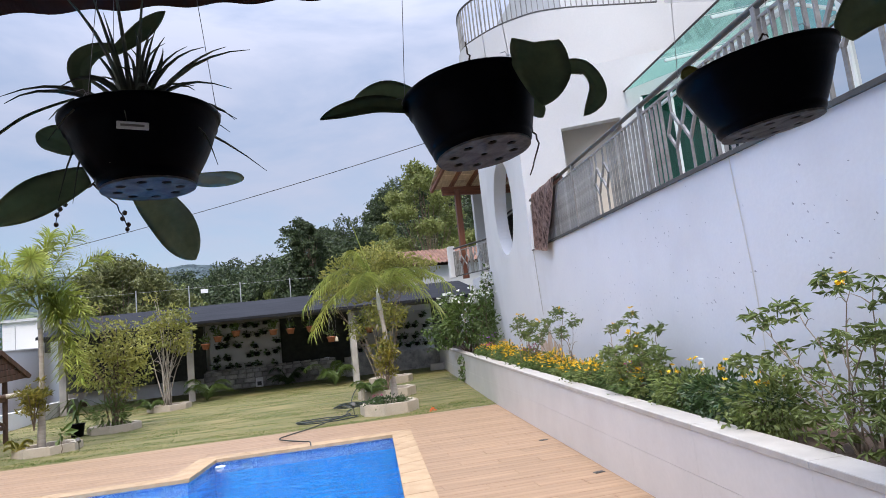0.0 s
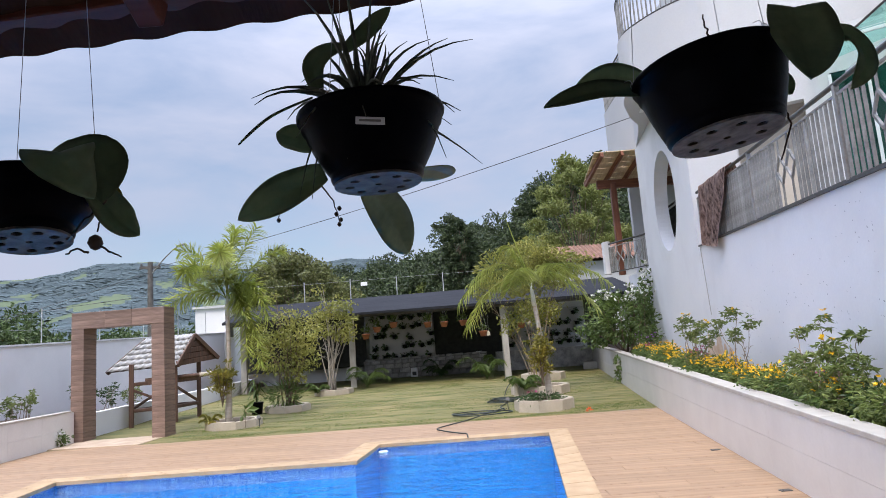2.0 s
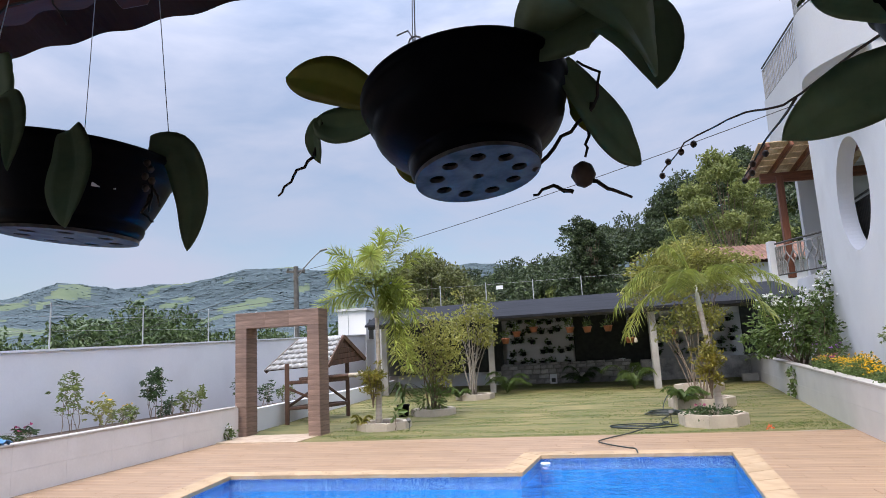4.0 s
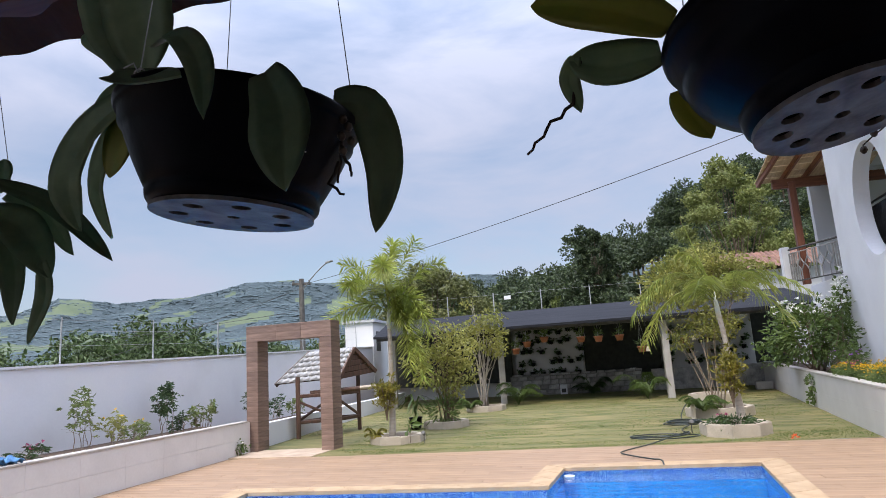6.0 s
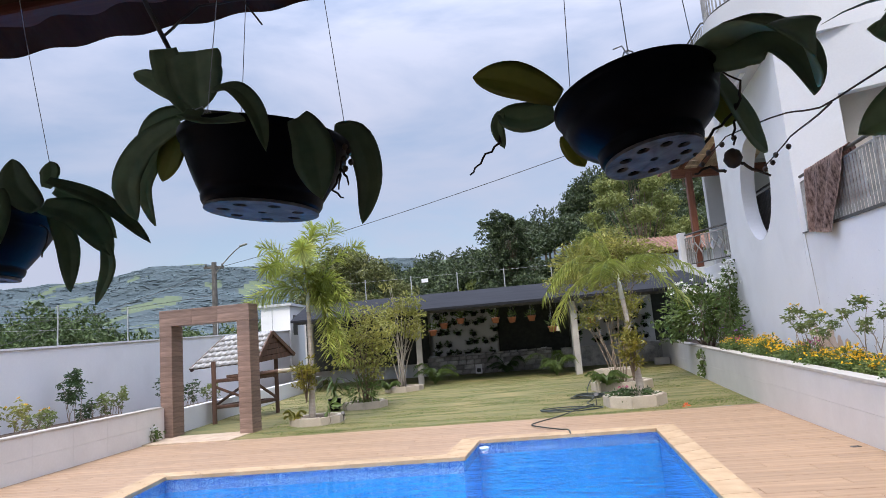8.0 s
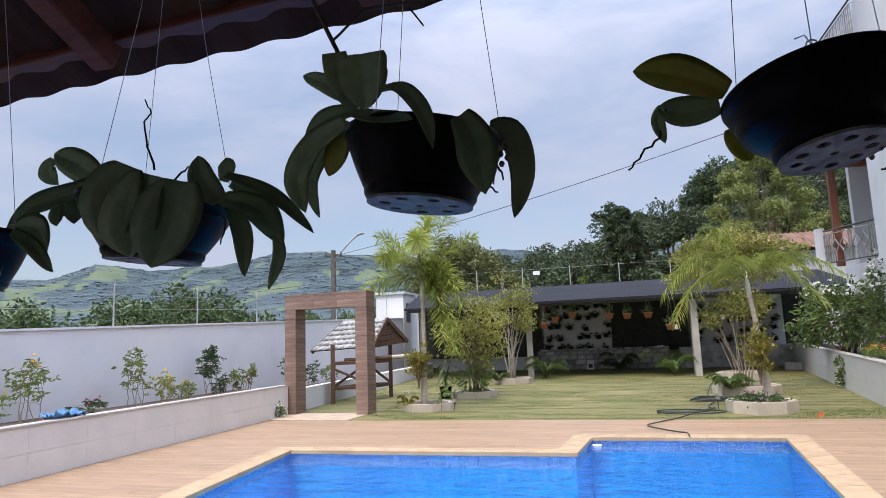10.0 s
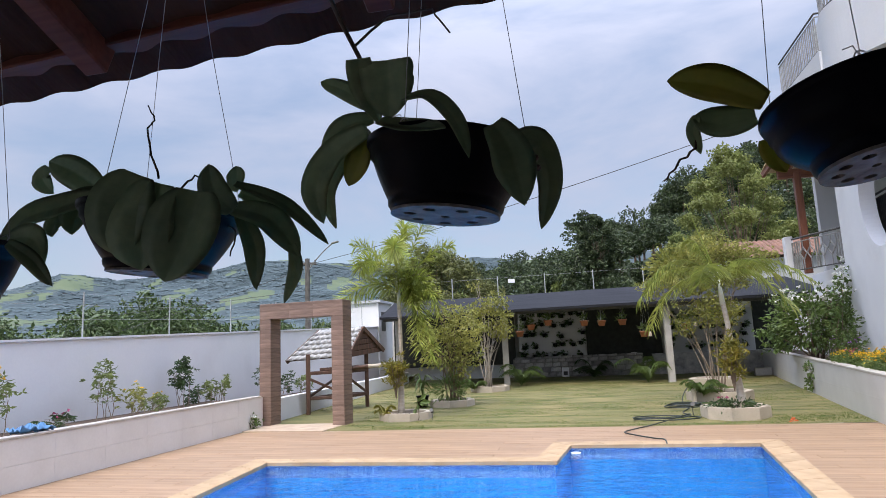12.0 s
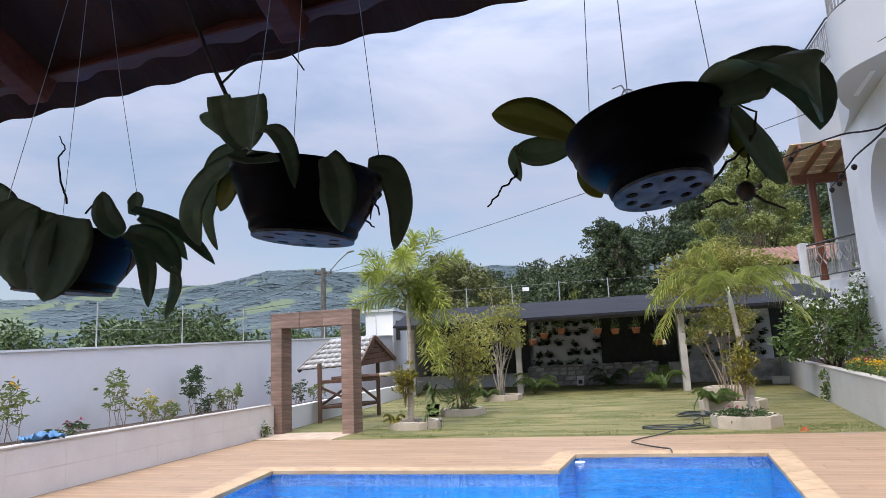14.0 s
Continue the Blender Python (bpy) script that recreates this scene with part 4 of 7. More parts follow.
B_LEAVES = [
    ([(-0.106, 0.02, -0.026), (-0.184, 0.02, -0.017), (-0.283, 0.02, -0.038)], 0.061, (0, -0.8, 0.6), 0, 0),
    ([(-0.09, 0.06, 0.013), (-0.147, 0.055, 0.022), (-0.222, 0.05, -0.001)], 0.053, (0, -1, 0.2), 0, 0),
    ([(0.098, -0.11, 0.045), (0.094, -0.13, -0.026), (0.083, -0.15, -0.089)], 0.105, (0, -1, 0.2), 1, 0),
    ([(0.184, -0.03, 0.032), (0.225, -0.037, 0.021), (0.239, -0.043, -0.025), (0.204, -0.05, -0.074)], 0.055, (0.5, -1, 0.2), 0, 0),
    ([(0.116, 0.03, -0.018), (0.141, 0.035, -0.022), (0.16, 0.04, -0.042)], 0.045, (0, -1, 0.2), 0, 0),
]
B_ROOTS = [[(0.012, 0, 0.053), (0.007, 0, 0.077), (0.005, 0, 0.1)], [(0.115, 0, -0.075), (0.128, 0, -0.109), (0.101, 0, -0.17)]]

C_LEAVES = [
    ([(-0.089, 0.03, -0.011), (-0.109, 0.04, -0.001), (-0.124, 0.05, -0.001)], 0.038, (0, -1, 0.2), 0, 1),
    ([(0.147, -0.06, 0.029), (0.19, -0.07, 0.069), (0.248, -0.08, 0.088), (0.292, -0.09, 0.049)], 0.089, (0, -1, 0.2), 0, 0),
]
C_ROOTS = [[(0.023, 0, 0.051), (0.032, 0, 0.063), (0.043, 0, 0.056)]]

D_LEAVES = [
    ([(-0.092, 0, 0.005), (-0.146, 0.01, 0.038), (-0.198, 0.02, 0.055)], 0.055, (0, -1, 0.2), 0, 1),
    ([(-0.096, 0.03, -0.002), (-0.139, 0.03, -0.006), (-0.171, 0.03, 0.005)], 0.046, (0, -1, 0.2), 0, 0),
    ([(-0.165, 0.03, 0.007), (-0.172, 0.03, -0.014), (-0.165, 0.03, -0.043)], 0.018, (0, -1, 0.2), 0, 0),
    ([(-0.081, 0.06, -0.024), (-0.073, 0.06, -0.047), (-0.06, 0.06, -0.07)], 0.032, (0, -1, 0.2), 0, 1),
    ([(0.08, -0.03, 0.025), (0.112, -0.1, 0.022), (0.14, -0.135, -0.008), (0.166, -0.105, -0.052)], 0.095, (0.25, -0.75, 0.6), 0, 0),
    ([(0.073, -0.055, 0.012), (0.111, -0.06, 0.022), (0.146, -0.07, 0.016), (0.163, -0.08, -0.015), (0.168, -0.09, -0.055)], 0.083, (0.35, -0.9, 0.25), 0, 0),
    ([(0.093, -0.01, 0.013), (0.119, 0.003, -0.028), (0.141, 0.017, -0.063), (0.162, 0.03, -0.082)], 0.055, (0.65, -0.75, 0.1), 0, 0),
    ([(0.107, 0.03, 0.008), (0.118, 0.03, -0.02), (0.117, 0.03, -0.045)], 0.037, (0, -1, 0.2), 0, 1),
]
D_ROOTS = [[(-0.162, 0.03, 0.001), (-0.172, 0.03, -0.034), (-0.195, 0.03, -0.054), (-0.213, 0.03, -0.074)], [(0.062, 0, -0.088), (0.09, 0, -0.057), (0.123, 0, -0.03), (0.129, 0, 0.002), (0.11, 0, 0.017)], [(0.119, 0, -0.024), (0.116, 0, -0.049), (0.11, 0, -0.078)], [(0.112, 0, -0.1), (0.133, 0, -0.111), (0.148, 0, -0.12)], [(0.098, 0, -0.109), (0.079, 0, -0.103), (0.06, 0, -0.109)], [(0.093, 0, -0.017), (0.091, 0, -0.028), (0.082, 0, -0.039)]]

E_LEAVES = [
    ([(-0.107, -0.08, 0.114), (-0.105, -0.065, 0.077), (-0.086, -0.05, 0.026)], 0.039, (0.4, -1, 0), 1, 0),
    ([(-0.07, -0.07, 0.111), (-0.071, -0.06, 0.077), (-0.073, -0.05, 0.034)], 0.082, (0, -1, 0.2), 1, 0),
    ([(-0.107, -0.03, 0.061), (-0.153, -0.015, 0.1), (-0.196, 0, 0.126)], 0.03, (0, -1, 0.2), 0, 0),
    ([(-0.073, -0.1, 0.013), (-0.025, -0.118, -0.007), (0.023, -0.135, -0.018)], 0.036, (0, -0.7, 0.7), 0, 0),
    ([(-0.043, -0.08, 0.048), (-0.002, -0.103, 0.037), (0.034, -0.127, -0.008), (0.053, -0.15, -0.064)], 0.028, (0.3, -0.8, 0.4), 0, 0),
    ([(0.077, -0.1, -0.009), (0.096, -0.113, -0.045), (0.106, -0.127, -0.086), (0.113, -0.14, -0.125)], 0.052, (0, -1, 0.2), 0, 0),
    ([(0.097, 0, 0.003), (0.126, 0.015, -0.004), (0.136, 0.03, -0.06), (0.12, 0.045, -0.122)], 0.044, (0.5, -1, 0), 0, 0),
    ([(-0.119, 0.02, 0.064), (-0.171, 0.025, 0.058), (-0.209, 0.03, 0.02)], 0.037, (0, -1, 0.2), 0, 0),
    ([(-0.116, -0.02, 0.032), (-0.173, -0.008, 0.008), (-0.208, 0.003, -0.04), (-0.201, 0.015, -0.092)], 0.05, (0, -1, 0.2), 0, 0),
    ([(-0.117, 0, 0.033), (-0.169, 0.02, 0.005), (-0.202, 0.04, -0.037), (-0.2, 0.06, -0.092)], 0.043, (-0.4, -1, 0), 0, 0),
    ([(-0.122, -0.01, 0.026), (-0.137, -0.005, -0.01), (-0.155, 0, -0.042)], 0.041, (0, -1, 0.2), 0, 1),
]
E_ROOTS = [[(-0.086, -0.05, 0.05), (-0.102, -0.05, 0.102), (-0.144, -0.05, 0.193), (-0.192, -0.05, 0.314)], [(-0.125, -0.05, 0.149), (-0.071, -0.05, 0.187), (-0.008, -0.05, 0.188), (0.018, -0.05, 0.148)], [(0.103, 0, -0.009), (0.105, 0, -0.043), (0.099, 0, -0.08)], [(0.101, 0, -0.052), (0.111, 0, -0.063), (0.113, 0, -0.075)], [(0.101, 0, -0.058), (0.091, 0, -0.079), (0.105, 0, -0.092)]]

F_LEAVES = [
    ([(0.07, -0.15, 0.017), (0.05, -0.155, -0.032), (0.048, -0.16, -0.102)], 0.122, (0, -1, 0.2), 0, 0),
    ([(0.169, -0.16, -0.018), (0.155, -0.167, -0.076), (0.13, -0.175, -0.145)], 0.125, (0, -1, 0.2), 0, 0),
    ([(0.107, -0.155, 0), (0.087, -0.16, -0.061), (0.086, -0.165, -0.125)], 0.113, (0, -1, 0.2), 0, 0),
    ([(0.165, -0.06, -0.025), (0.132, -0.06, 0.011), (0.121, -0.06, 0.054)], 0.049, (0, -1, 0.2), 0, 0),
    ([(0.117, 0.02, 0.029), (0.124, 0.02, 0.051), (0.122, 0.02, 0.073)], 0.036, (0, -1, 0.2), 0, 0),
    ([(0.133, 0, 0.035), (0.217, 0.01, -0.005), (0.29, 0.02, -0.076)], 0.029, (0.2, -0.8, 0.6), 0, 0),
    ([(0.147, -0.03, -0.014), (0.218, -0.04, -0.04), (0.272, -0.05, -0.105)], 0.049, (0.3, -1, 0.5), 0, 0),
    ([(0.26, -0.05, -0.085), (0.266, -0.05, -0.124), (0.246, -0.05, -0.174)], 0.024, (0, -1, 0.2), 0, 0),
    ([(0.141, 0, -0.013), (0.17, 0, -0.074), (0.172, 0, -0.145)], 0.038, (0, -1, 0.2), 0, 0),
    ([(0.13, 0.02, 0.025), (0.192, 0.02, -0.007), (0.234, 0.02, -0.064)], 0.03, (0, -1, 0.2), 0, 0),
    ([(-0.107, -0.01, 0.038), (-0.196, -0.02, 0.021), (-0.277, -0.03, -0.011), (-0.311, -0.04, -0.131)], 0.06, (-0.3, -1, 0.4), 0, 0),
    ([(-0.127, 0, 0.039), (-0.173, 0, 0.018), (-0.186, 0, -0.025)], 0.072, (0, -1, 0.2), 0, 0),
    ([(-0.142, 0.02, 0.053), (-0.206, 0.025, 0.096), (-0.27, 0.03, 0.127)], 0.061, (0, -1, 0.2), 0, 0),
    ([(-0.269, 0.03, 0.113), (-0.283, 0.03, 0.093), (-0.258, 0.03, 0.063)], 0.04, (0, -1, 0.2), 0, 0),
    ([(-0.222, 0.02, 0.01), (-0.243, 0.02, 0), (-0.247, 0.02, -0.021)], 0.039, (0, -1, 0.2), 0, 0),
]
F_ROOTS = [[(-0.014, 0, 0.061), (-0.03, 0, 0.105), (-0.037, 0, 0.151), (-0.024, 0, 0.167), (-0.038, 0, 0.195)], [(0.113, 0, -0.029), (0.137, 0, -0.047), (0.125, 0, -0.087)], [(0.03, 0, 0.038), (0.057, 0, 0.057), (0.073, 0, 0.044)]]

G_LEAVES = [
    ([(0.127, 0, -0.013), (0.174, 0, -0.017), (0.199, 0, -0.063)], 0.052, (0, -1, 0.2), 0, 0),
    ([(0.155, -0.03, -0.026), (0.207, -0.03, -0.06), (0.246, -0.03, -0.103)], 0.03, (0, -1, 0.2), 0, 0),
    ([(0.109, -0.08, -0.019), (0.157, -0.09, -0.056), (0.183, -0.1, -0.102)], 0.073, (0, -1, 0.2), 0, 0),
]
G_ROOTS = []

pot_a = hanging_pot((3.433, 0.741, 1.869), 0.128, 0.078, 0.122, 3, "black hanging pot with broad orchid leaves and spiky air plant", A_LEAVES, A_ROOTS, 1, 0.06, 8, 0.008, 0.4, 2.2)
rng = random.Random(5)
for k in range(54):
    a, e = rng.uniform(0, 6.28), rng.uniform(-0.15, 1.4)
    ln = rng.uniform(0.08, 0.2) if k % 5 else rng.uniform(0.2, 0.29)
    d = Vector((math.cos(a) * math.cos(e), math.sin(a) * math.cos(e) * 0.7, math.sin(e)))
    b = Vector((-0.01 + d.x * 0.02, d.y * 0.016, 0.012))
    mid = b + d * ln * 0.5 + Vector((rng.uniform(-0.03, 0.03), 0, 0.035))
    tip = b + d * ln + Vector((0, 0, -0.11 * (1.3 - e) * rng.random()))
    pts = [b * (1 - s) ** 2 + mid * 2 * s * (1 - s) + tip * s * s for s in np.linspace(0, 1, 7)]
    part("air_plant_blade", tube(pts, [0.0046, 0.0045, 0.004, 0.0032, 0.0022, 0.0013, 0.0005], 5), M_spike, pot_a)
part("plant_tag", box((0.046, 0.002, 0.012), (0.012, -0.1135, -0.052), (14, 4, 7), 0.0006), M_tag, pot_a, "white printed plant tag")
part("tag_print", box((0.034, 0.001, 0.0035), (0.012, -0.1152, -0.052), (14, 4, 7)), M_metal_grey, pot_a, "grey line of print")
for x, y, z in ((-0.288, 0.43, -0.084), (-0.279, 0.41, -0.066), (-0.262, 0.38, -0.06), (-0.245, 0.36, -0.055), (-0.149, 0.47, -0.097), (-0.141, 0.45, -0.09), (-0.146, 0.42, -0.082), (-0.133, 0.39, -0.075)):
    bud(pot_a, (x, y, z), 0.0055)
hanging_pot((4.019, 0.724, 1.897), 0.129, 0.092, 0.124, 5.7, "black hanging pot with drooping dark orchid leaves", B_LEAVES, B_ROOTS, 2, 0.02, 8, 0.009, 0.6, 0.9, 4)
hanging_pot((4.545, 0.60, 1.885), 0.142, 0.093, 0.122, 7, "black hanging pot with a few upright orchid leaves", C_LEAVES, C_ROOTS, 3, 0.02, 8, 0.009, 0.6, 0.5)
pot_d = hanging_pot((2.897, 0.638, 1.753), 0.101, 0.061, 0.086, 7.3, "black hanging bowl with yellowing orchid leaf and long roots", D_LEAVES, D_ROOTS, 4, 0.16, 9, 0.0075, 0.55, 0.3, 8)
bud(pot_d, (0.107, 0, -0.094), 0.0115)
pot_e = hanging_pot((2.402, 0.70, 1.766), 0.117, 0.08, 0.098, -6, "black hanging pot with arching orchid leaves and flower stalk", E_LEAVES, E_ROOTS, 5, 0.02, 7, 0.009, 0.3, 0.2)
part("stalk", tube([Vector(p) for p in E_ROOTS[0]], 0.0034, 7), M_root, pot_e, "dark bare flower stalk", True)
for x, z in ((0.118, -0.03), (0.123, -0.038), (0.116, -0.046), (0.125, -0.052), (0.117, -0.06)):
    bud(pot_e, (x, -0.03, z), 0.0042)
part("pot_sticker", box((0.026, 0.0012, 0.032), (0.082, -0.052, -0.045), (16, 0, 60), 0.0004), M_tag, pot_e, "small white printed sticker")
hanging_pot((1.885, 0.775, 1.733), 0.132, 0.083, 0.105, -5.2, "black hanging pot crowded with dark orchid leaves", F_LEAVES, F_ROOTS, 6, 0.03, 8, 0.009, 0.12, 0.4)
hanging_pot((1.5, 0.72, 1.71), 0.12, 0.085, 0.11, -7, "black hanging pot with a few drooping orchid leaves", G_LEAVES, G_ROOTS, 7, 0.03, 8, 0.009, 0.12, 0.1)

# ---- foliage helpers ----
def leaf_mesh(name, pts, size, aspect, seed, material, tilt=0.9, up=0.3, aim=None):
    """Many small folded leaves, each of two triangles, at pts. size: length, varied by a third."""
    rg = np.random.default_rng(seed)
    pts = np.asarray(pts, float)
    n = len(pts)
    d = rg.normal(size=(n, 3))
    d[:, 2] = d[:, 2] * tilt - up
    if aim is not None:
        d += aim
    d /= np.linalg.norm(d, axis=1)[:, None]
    r = rg.normal(size=(n, 3))
    side = np.cross(d, r)
    side /= np.linalg.norm(side, axis=1)[:, None] + 1e-9
    nrm = np.cross(side, d)
    ln = (size * rg.uniform(0.65, 1.35, n))[:, None]
    w = ln * aspect * 0.5
    v = np.empty((n, 4, 3))
    v[:, 0] = pts
    v[:, 1] = pts + d * ln * 0.45 + side * w + nrm * w * 0.35
    v[:, 2] = pts + d * ln - nrm * ln * 0.12
    v[:, 3] = pts + d * ln * 0.45 - side * w + nrm * w * 0.35
    k = np.arange(n) * 4
    faces = np.concatenate([np.stack([k, k + 1, k + 2], 1), np.stack([k, k + 2, k + 3], 1)])
    me = bpy.data.meshes.new(name)
    me.from_pydata(v.reshape(-1, 3).tolist(), [], faces.tolist())
    me.materials.append(material)
    return me


def cloud(rg, centre, radius, n, shell=0.55):
    """n points in an uneven ellipsoid, denser towards its skin."""
    d = rg.normal(size=(n, 3))
    d /= np.linalg.norm(d, axis=1)[:, None]
    rad = rg.uniform(shell, 1.0, n) ** 0.7
    lump = 1 + 0.25 * np.sin(d[:, 0] * 5 + centre[0] * 3) * np.cos(d[:, 1] * 4 + centre[1]) + 0.15 * np.sin(d[:, 2] * 7)
    return np.asarray(centre) + d * (rad * lump)[:, None] * np.asarray(radius)


def curve3(p, q, r, n=6):
    p, q, r = Vector(p), Vector(q), Vector(r)
    return [p * (1 - s) ** 2 + q * 2 * s * (1 - s) + r * s * s for s in np.linspace(0, 1, n)]


def leaf_col(name, a, b, vary=0.3, rough=0.5, tr=0.35):
    return mat(name, a, b, 1.5, rough, 0.0, 8, vary=vary, translucent=tr)


L_yellowgreen = leaf_col("yellow_green_leaves", (0.17, 0.195, 0.042), (0.37, 0.35, 0.09), tr=0.4)
L_green = leaf_col("mid_green_leaves", (0.07, 0.12, 0.028), (0.155, 0.215, 0.055))
L_dark = leaf_col("dark_green_leaves", (0.03, 0.065, 0.02), (0.075, 0.125, 0.035), rough=0.4)
L_palm = leaf_col("palm_leaflets", (0.23, 0.30, 0.045), (0.42, 0.45, 0.11), 0.3, tr=0.45)
L_palm_y = leaf_col("yellow_palm_leaflets", (0.16, 0.21, 0.036), (0.32, 0.34, 0.08), 0.3, tr=0.42)
L_croton = leaf_col("croton_leaves", (0.13, 0.14, 0.02), (0.3, 0.25, 0.04), 0.35)
L_marigold = mat("marigold_petals", (0.8, 0.45, 0.006), (0.9, 0.6, 0.015), 12, 0.6, 0.0, 40, vary=0.12)
L_white = mat("white_petals", (0.75, 0.75, 0.7), (0.85, 0.85, 0.82), 9, 0.6, 0.0)
L_pink = mat("pink_petals", (0.35, 0.05, 0.12), (0.5, 0.12, 0.25), 9, 0.6, 0.0)
L_purple = mat("purple_petals", (0.28, 0.08, 0.4), (0.4, 0.15, 0.55), 9, 0.6, 0.0)
M_bark_grey = mat("pale_grey_bark", (0.23, 0.2, 0.165), (0.42, 0.38, 0.32), 6, 0.9, 0.5, 40, stretch=(1, 1, 0.4))
M_bark_brown = mat("brown_twig_bark", (0.10, 0.07, 0.045), (0.22, 0.16, 0.11), 8, 0.9, 0.4, 40)
M_bark_tan = mat("tan_twig_bark", (0.2, 0.15, 0.105), (0.34, 0.27, 0.2), 8, 0.9, 0.4, 40)
M_palm_trunk = mat("ringed_palm_trunk", (0.30, 0.26, 0.21), (0.48, 0.43, 0.36), 3, 0.85, 0.4, 30, stretch=(0.5, 0.5, 5))
M_shaft = mat("waxy_crownshaft", (0.42, 0.45, 0.36), (0.6, 0.6, 0.5), 3, 0.5, 0.1)


# ---- concrete tree rings ----
def tree_ring(x, y, half, height=0.2, label="octagonal pale concrete ring round a garden tree", rot=0.0):
    z = lawn_z(y)
    ring = thing("tree_ring", label, "planter", pose(x, y, z, 0, 0, rot), "tree rings on the lawn")
    out = [(half * math.cos(math.pi * (k + 0.5) / 4), half * math.sin(math.pi * (k + 0.5) / 4)) for k in range(8)]
    for k in range(8):
        a, b = Vector(out[k]), Vector(out[(k + 1) % 8])
        t = 0.15 / half
        poly = [a, a.lerp(b, 0.997), a.lerp(b, 0.997) * (1 - t), a * (1 - t)]
        h = height + 0.004 * math.sin(k * 2.1 + x)
        bm = prism([(p.x, p.y) for p in poly], -0.08, h)
        bmesh.ops.recalc_face_normals(bm, faces=bm.faces)
        bmesh.ops.bevel(bm, geom=[e for e in bm.edges if min(v.co.z for v in e.verts) > 0], offset=0.012, segments=2, affect="EDGES")
        part("kerb_block", bm, M_ring, ring)
    bm = prism([(p[0] * 0.9, p[1] * 0.9) for p in out], -0.05, height - 0.06)
    part("soil", bm, M_soil, ring)
    return z + height - 0.06


RINGS = {"palm_a": (-1.32, 13.35, 0.58), "palm_b": (5.12, 12.72, 0.6), "stems": (5.42, 15.7, 0.72), "back": (6.0, 19.6, 0.68), "shrub_a": (-0.82, 15.75, 0.56), "shrub_b": (-0.45, 19.7, 0.6)}
RZ = {k: tree_ring(x, y, h, 0.15 if "shrub" in k or k == "palm_a" else 0.2, rot=7 * i) for i, (k, (x, y, h)) in enumerate(RINGS.items())}


# ---- palms ----
def frond_mesh(name, base, mid, tip, leaflet, seed, material, plume=True, dens=110):
    """Rachis with leaflets; plume: leaflets stand out all round, else they hang in two rows."""
    rg = random.Random(seed)
    pts = curve3(base, mid, tip, 14)
    bm = tube(pts, [0.014 - 0.011 * i / 13 for i in range(14)], 5)
    for k in range(dens):
        s = 0.12 + 0.88 * k / dens
        i = min(12, int(s * 13))
        p = pts[i].lerp(pts[i + 1], s * 13 - i)
        d = (pts[i + 1] - pts[i]).normalized()
        side = d.cross(Vector((0, 0, 1)))
        side = side.normalized() if side.length > 0.05 else Vector((1, 0, 0))
        up = side.cross(d)
        for sg in (-1, 1):
            a = rg.uniform(-1.5, 1.6) if plume else rg.uniform(-0.45, 0.25)
            out = side * sg * math.cos(a) + up * math.sin(a)
            ln = leaflet * (1 - 0.55 * abs(s - 0.45) ** 1.2) * rg.uniform(0.8, 1.15)
            dd = (out * 0.9 + d * 0.35).normalized() if plume else (out * 0.95 + d * 0.3).normalized()
            w = dd.cross(d).normalized() * (0.015 if plume else 0.012)
            droop = Vector((0, 0, -ln * (0.22 if plume else 0.6)))
            q, r = p + dd * ln * 0.55 + droop * 0.25, p + dd * ln + droop
            vs = [bm.verts.new(v) for v in (p - w * 0.4, q - w, r, q + w, p + w * 0.4)]
            bm.faces.new(vs[:3] + vs[3:])
    return mesh_of(bm, name, material)


def palm(label, x, y, z, top, lean, fronds, plume, material, seed, spear=None, trunk_r=0.085, grow=1.0):
    th = thing("palm_tree", label, "palm tree", pose(x, y, z))
    tp = Vector((lean[0], lean[1], top))
    pts = [tp * s + Vector((0.02 * math.sin(3 * s), 0, -0.12 * (s == 0))) for s in np.linspace(0, 1, 26)]
    rad = [trunk_r * (1.25 - 0.5 * min(1, s * 1.6)) * (1 + 0.05 * (k % 2)) for k, s in enumerate(np.linspace(0, 1, 26))]
    part("trunk", tube(pts, rad, 12), M_palm_trunk, th, "", True)
    sh = tp + Vector((lean[0], lean[1], top)).normalized() * 0.45
    part("crownshaft", tube([tp - Vector((0, 0, 0.05)), tp.lerp(sh, 0.3), sh], [trunk_r * 0.85, trunk_r * 0.8, trunk_r * 0.35], 10), M_shaft, th, "smooth pale crownshaft", True)
    for k, (mx, my, mz, tx, ty, tz) in enumerate(fronds):
        b = tp.lerp(sh, 0.6 + 0.08 * (k % 5))
        part("frond", frond_mesh("frond", b, sh + Vector((mx, my, mz)) * grow, sh + Vector((tx, ty, tz)) * grow, 0.42 if plume else 0.38, seed + k, material, plume, 125 if plume else 62), None, th)
    if spear:
        part("spear_leaf", tube(curve3(sh, sh + Vector(spear) * 0.5, sh + Vector(spear), 6), [0.02, 0.018, 0.015, 0.011, 0.007, 0.002], 6), L_palm, th, "unopened spear leaf")
    return th


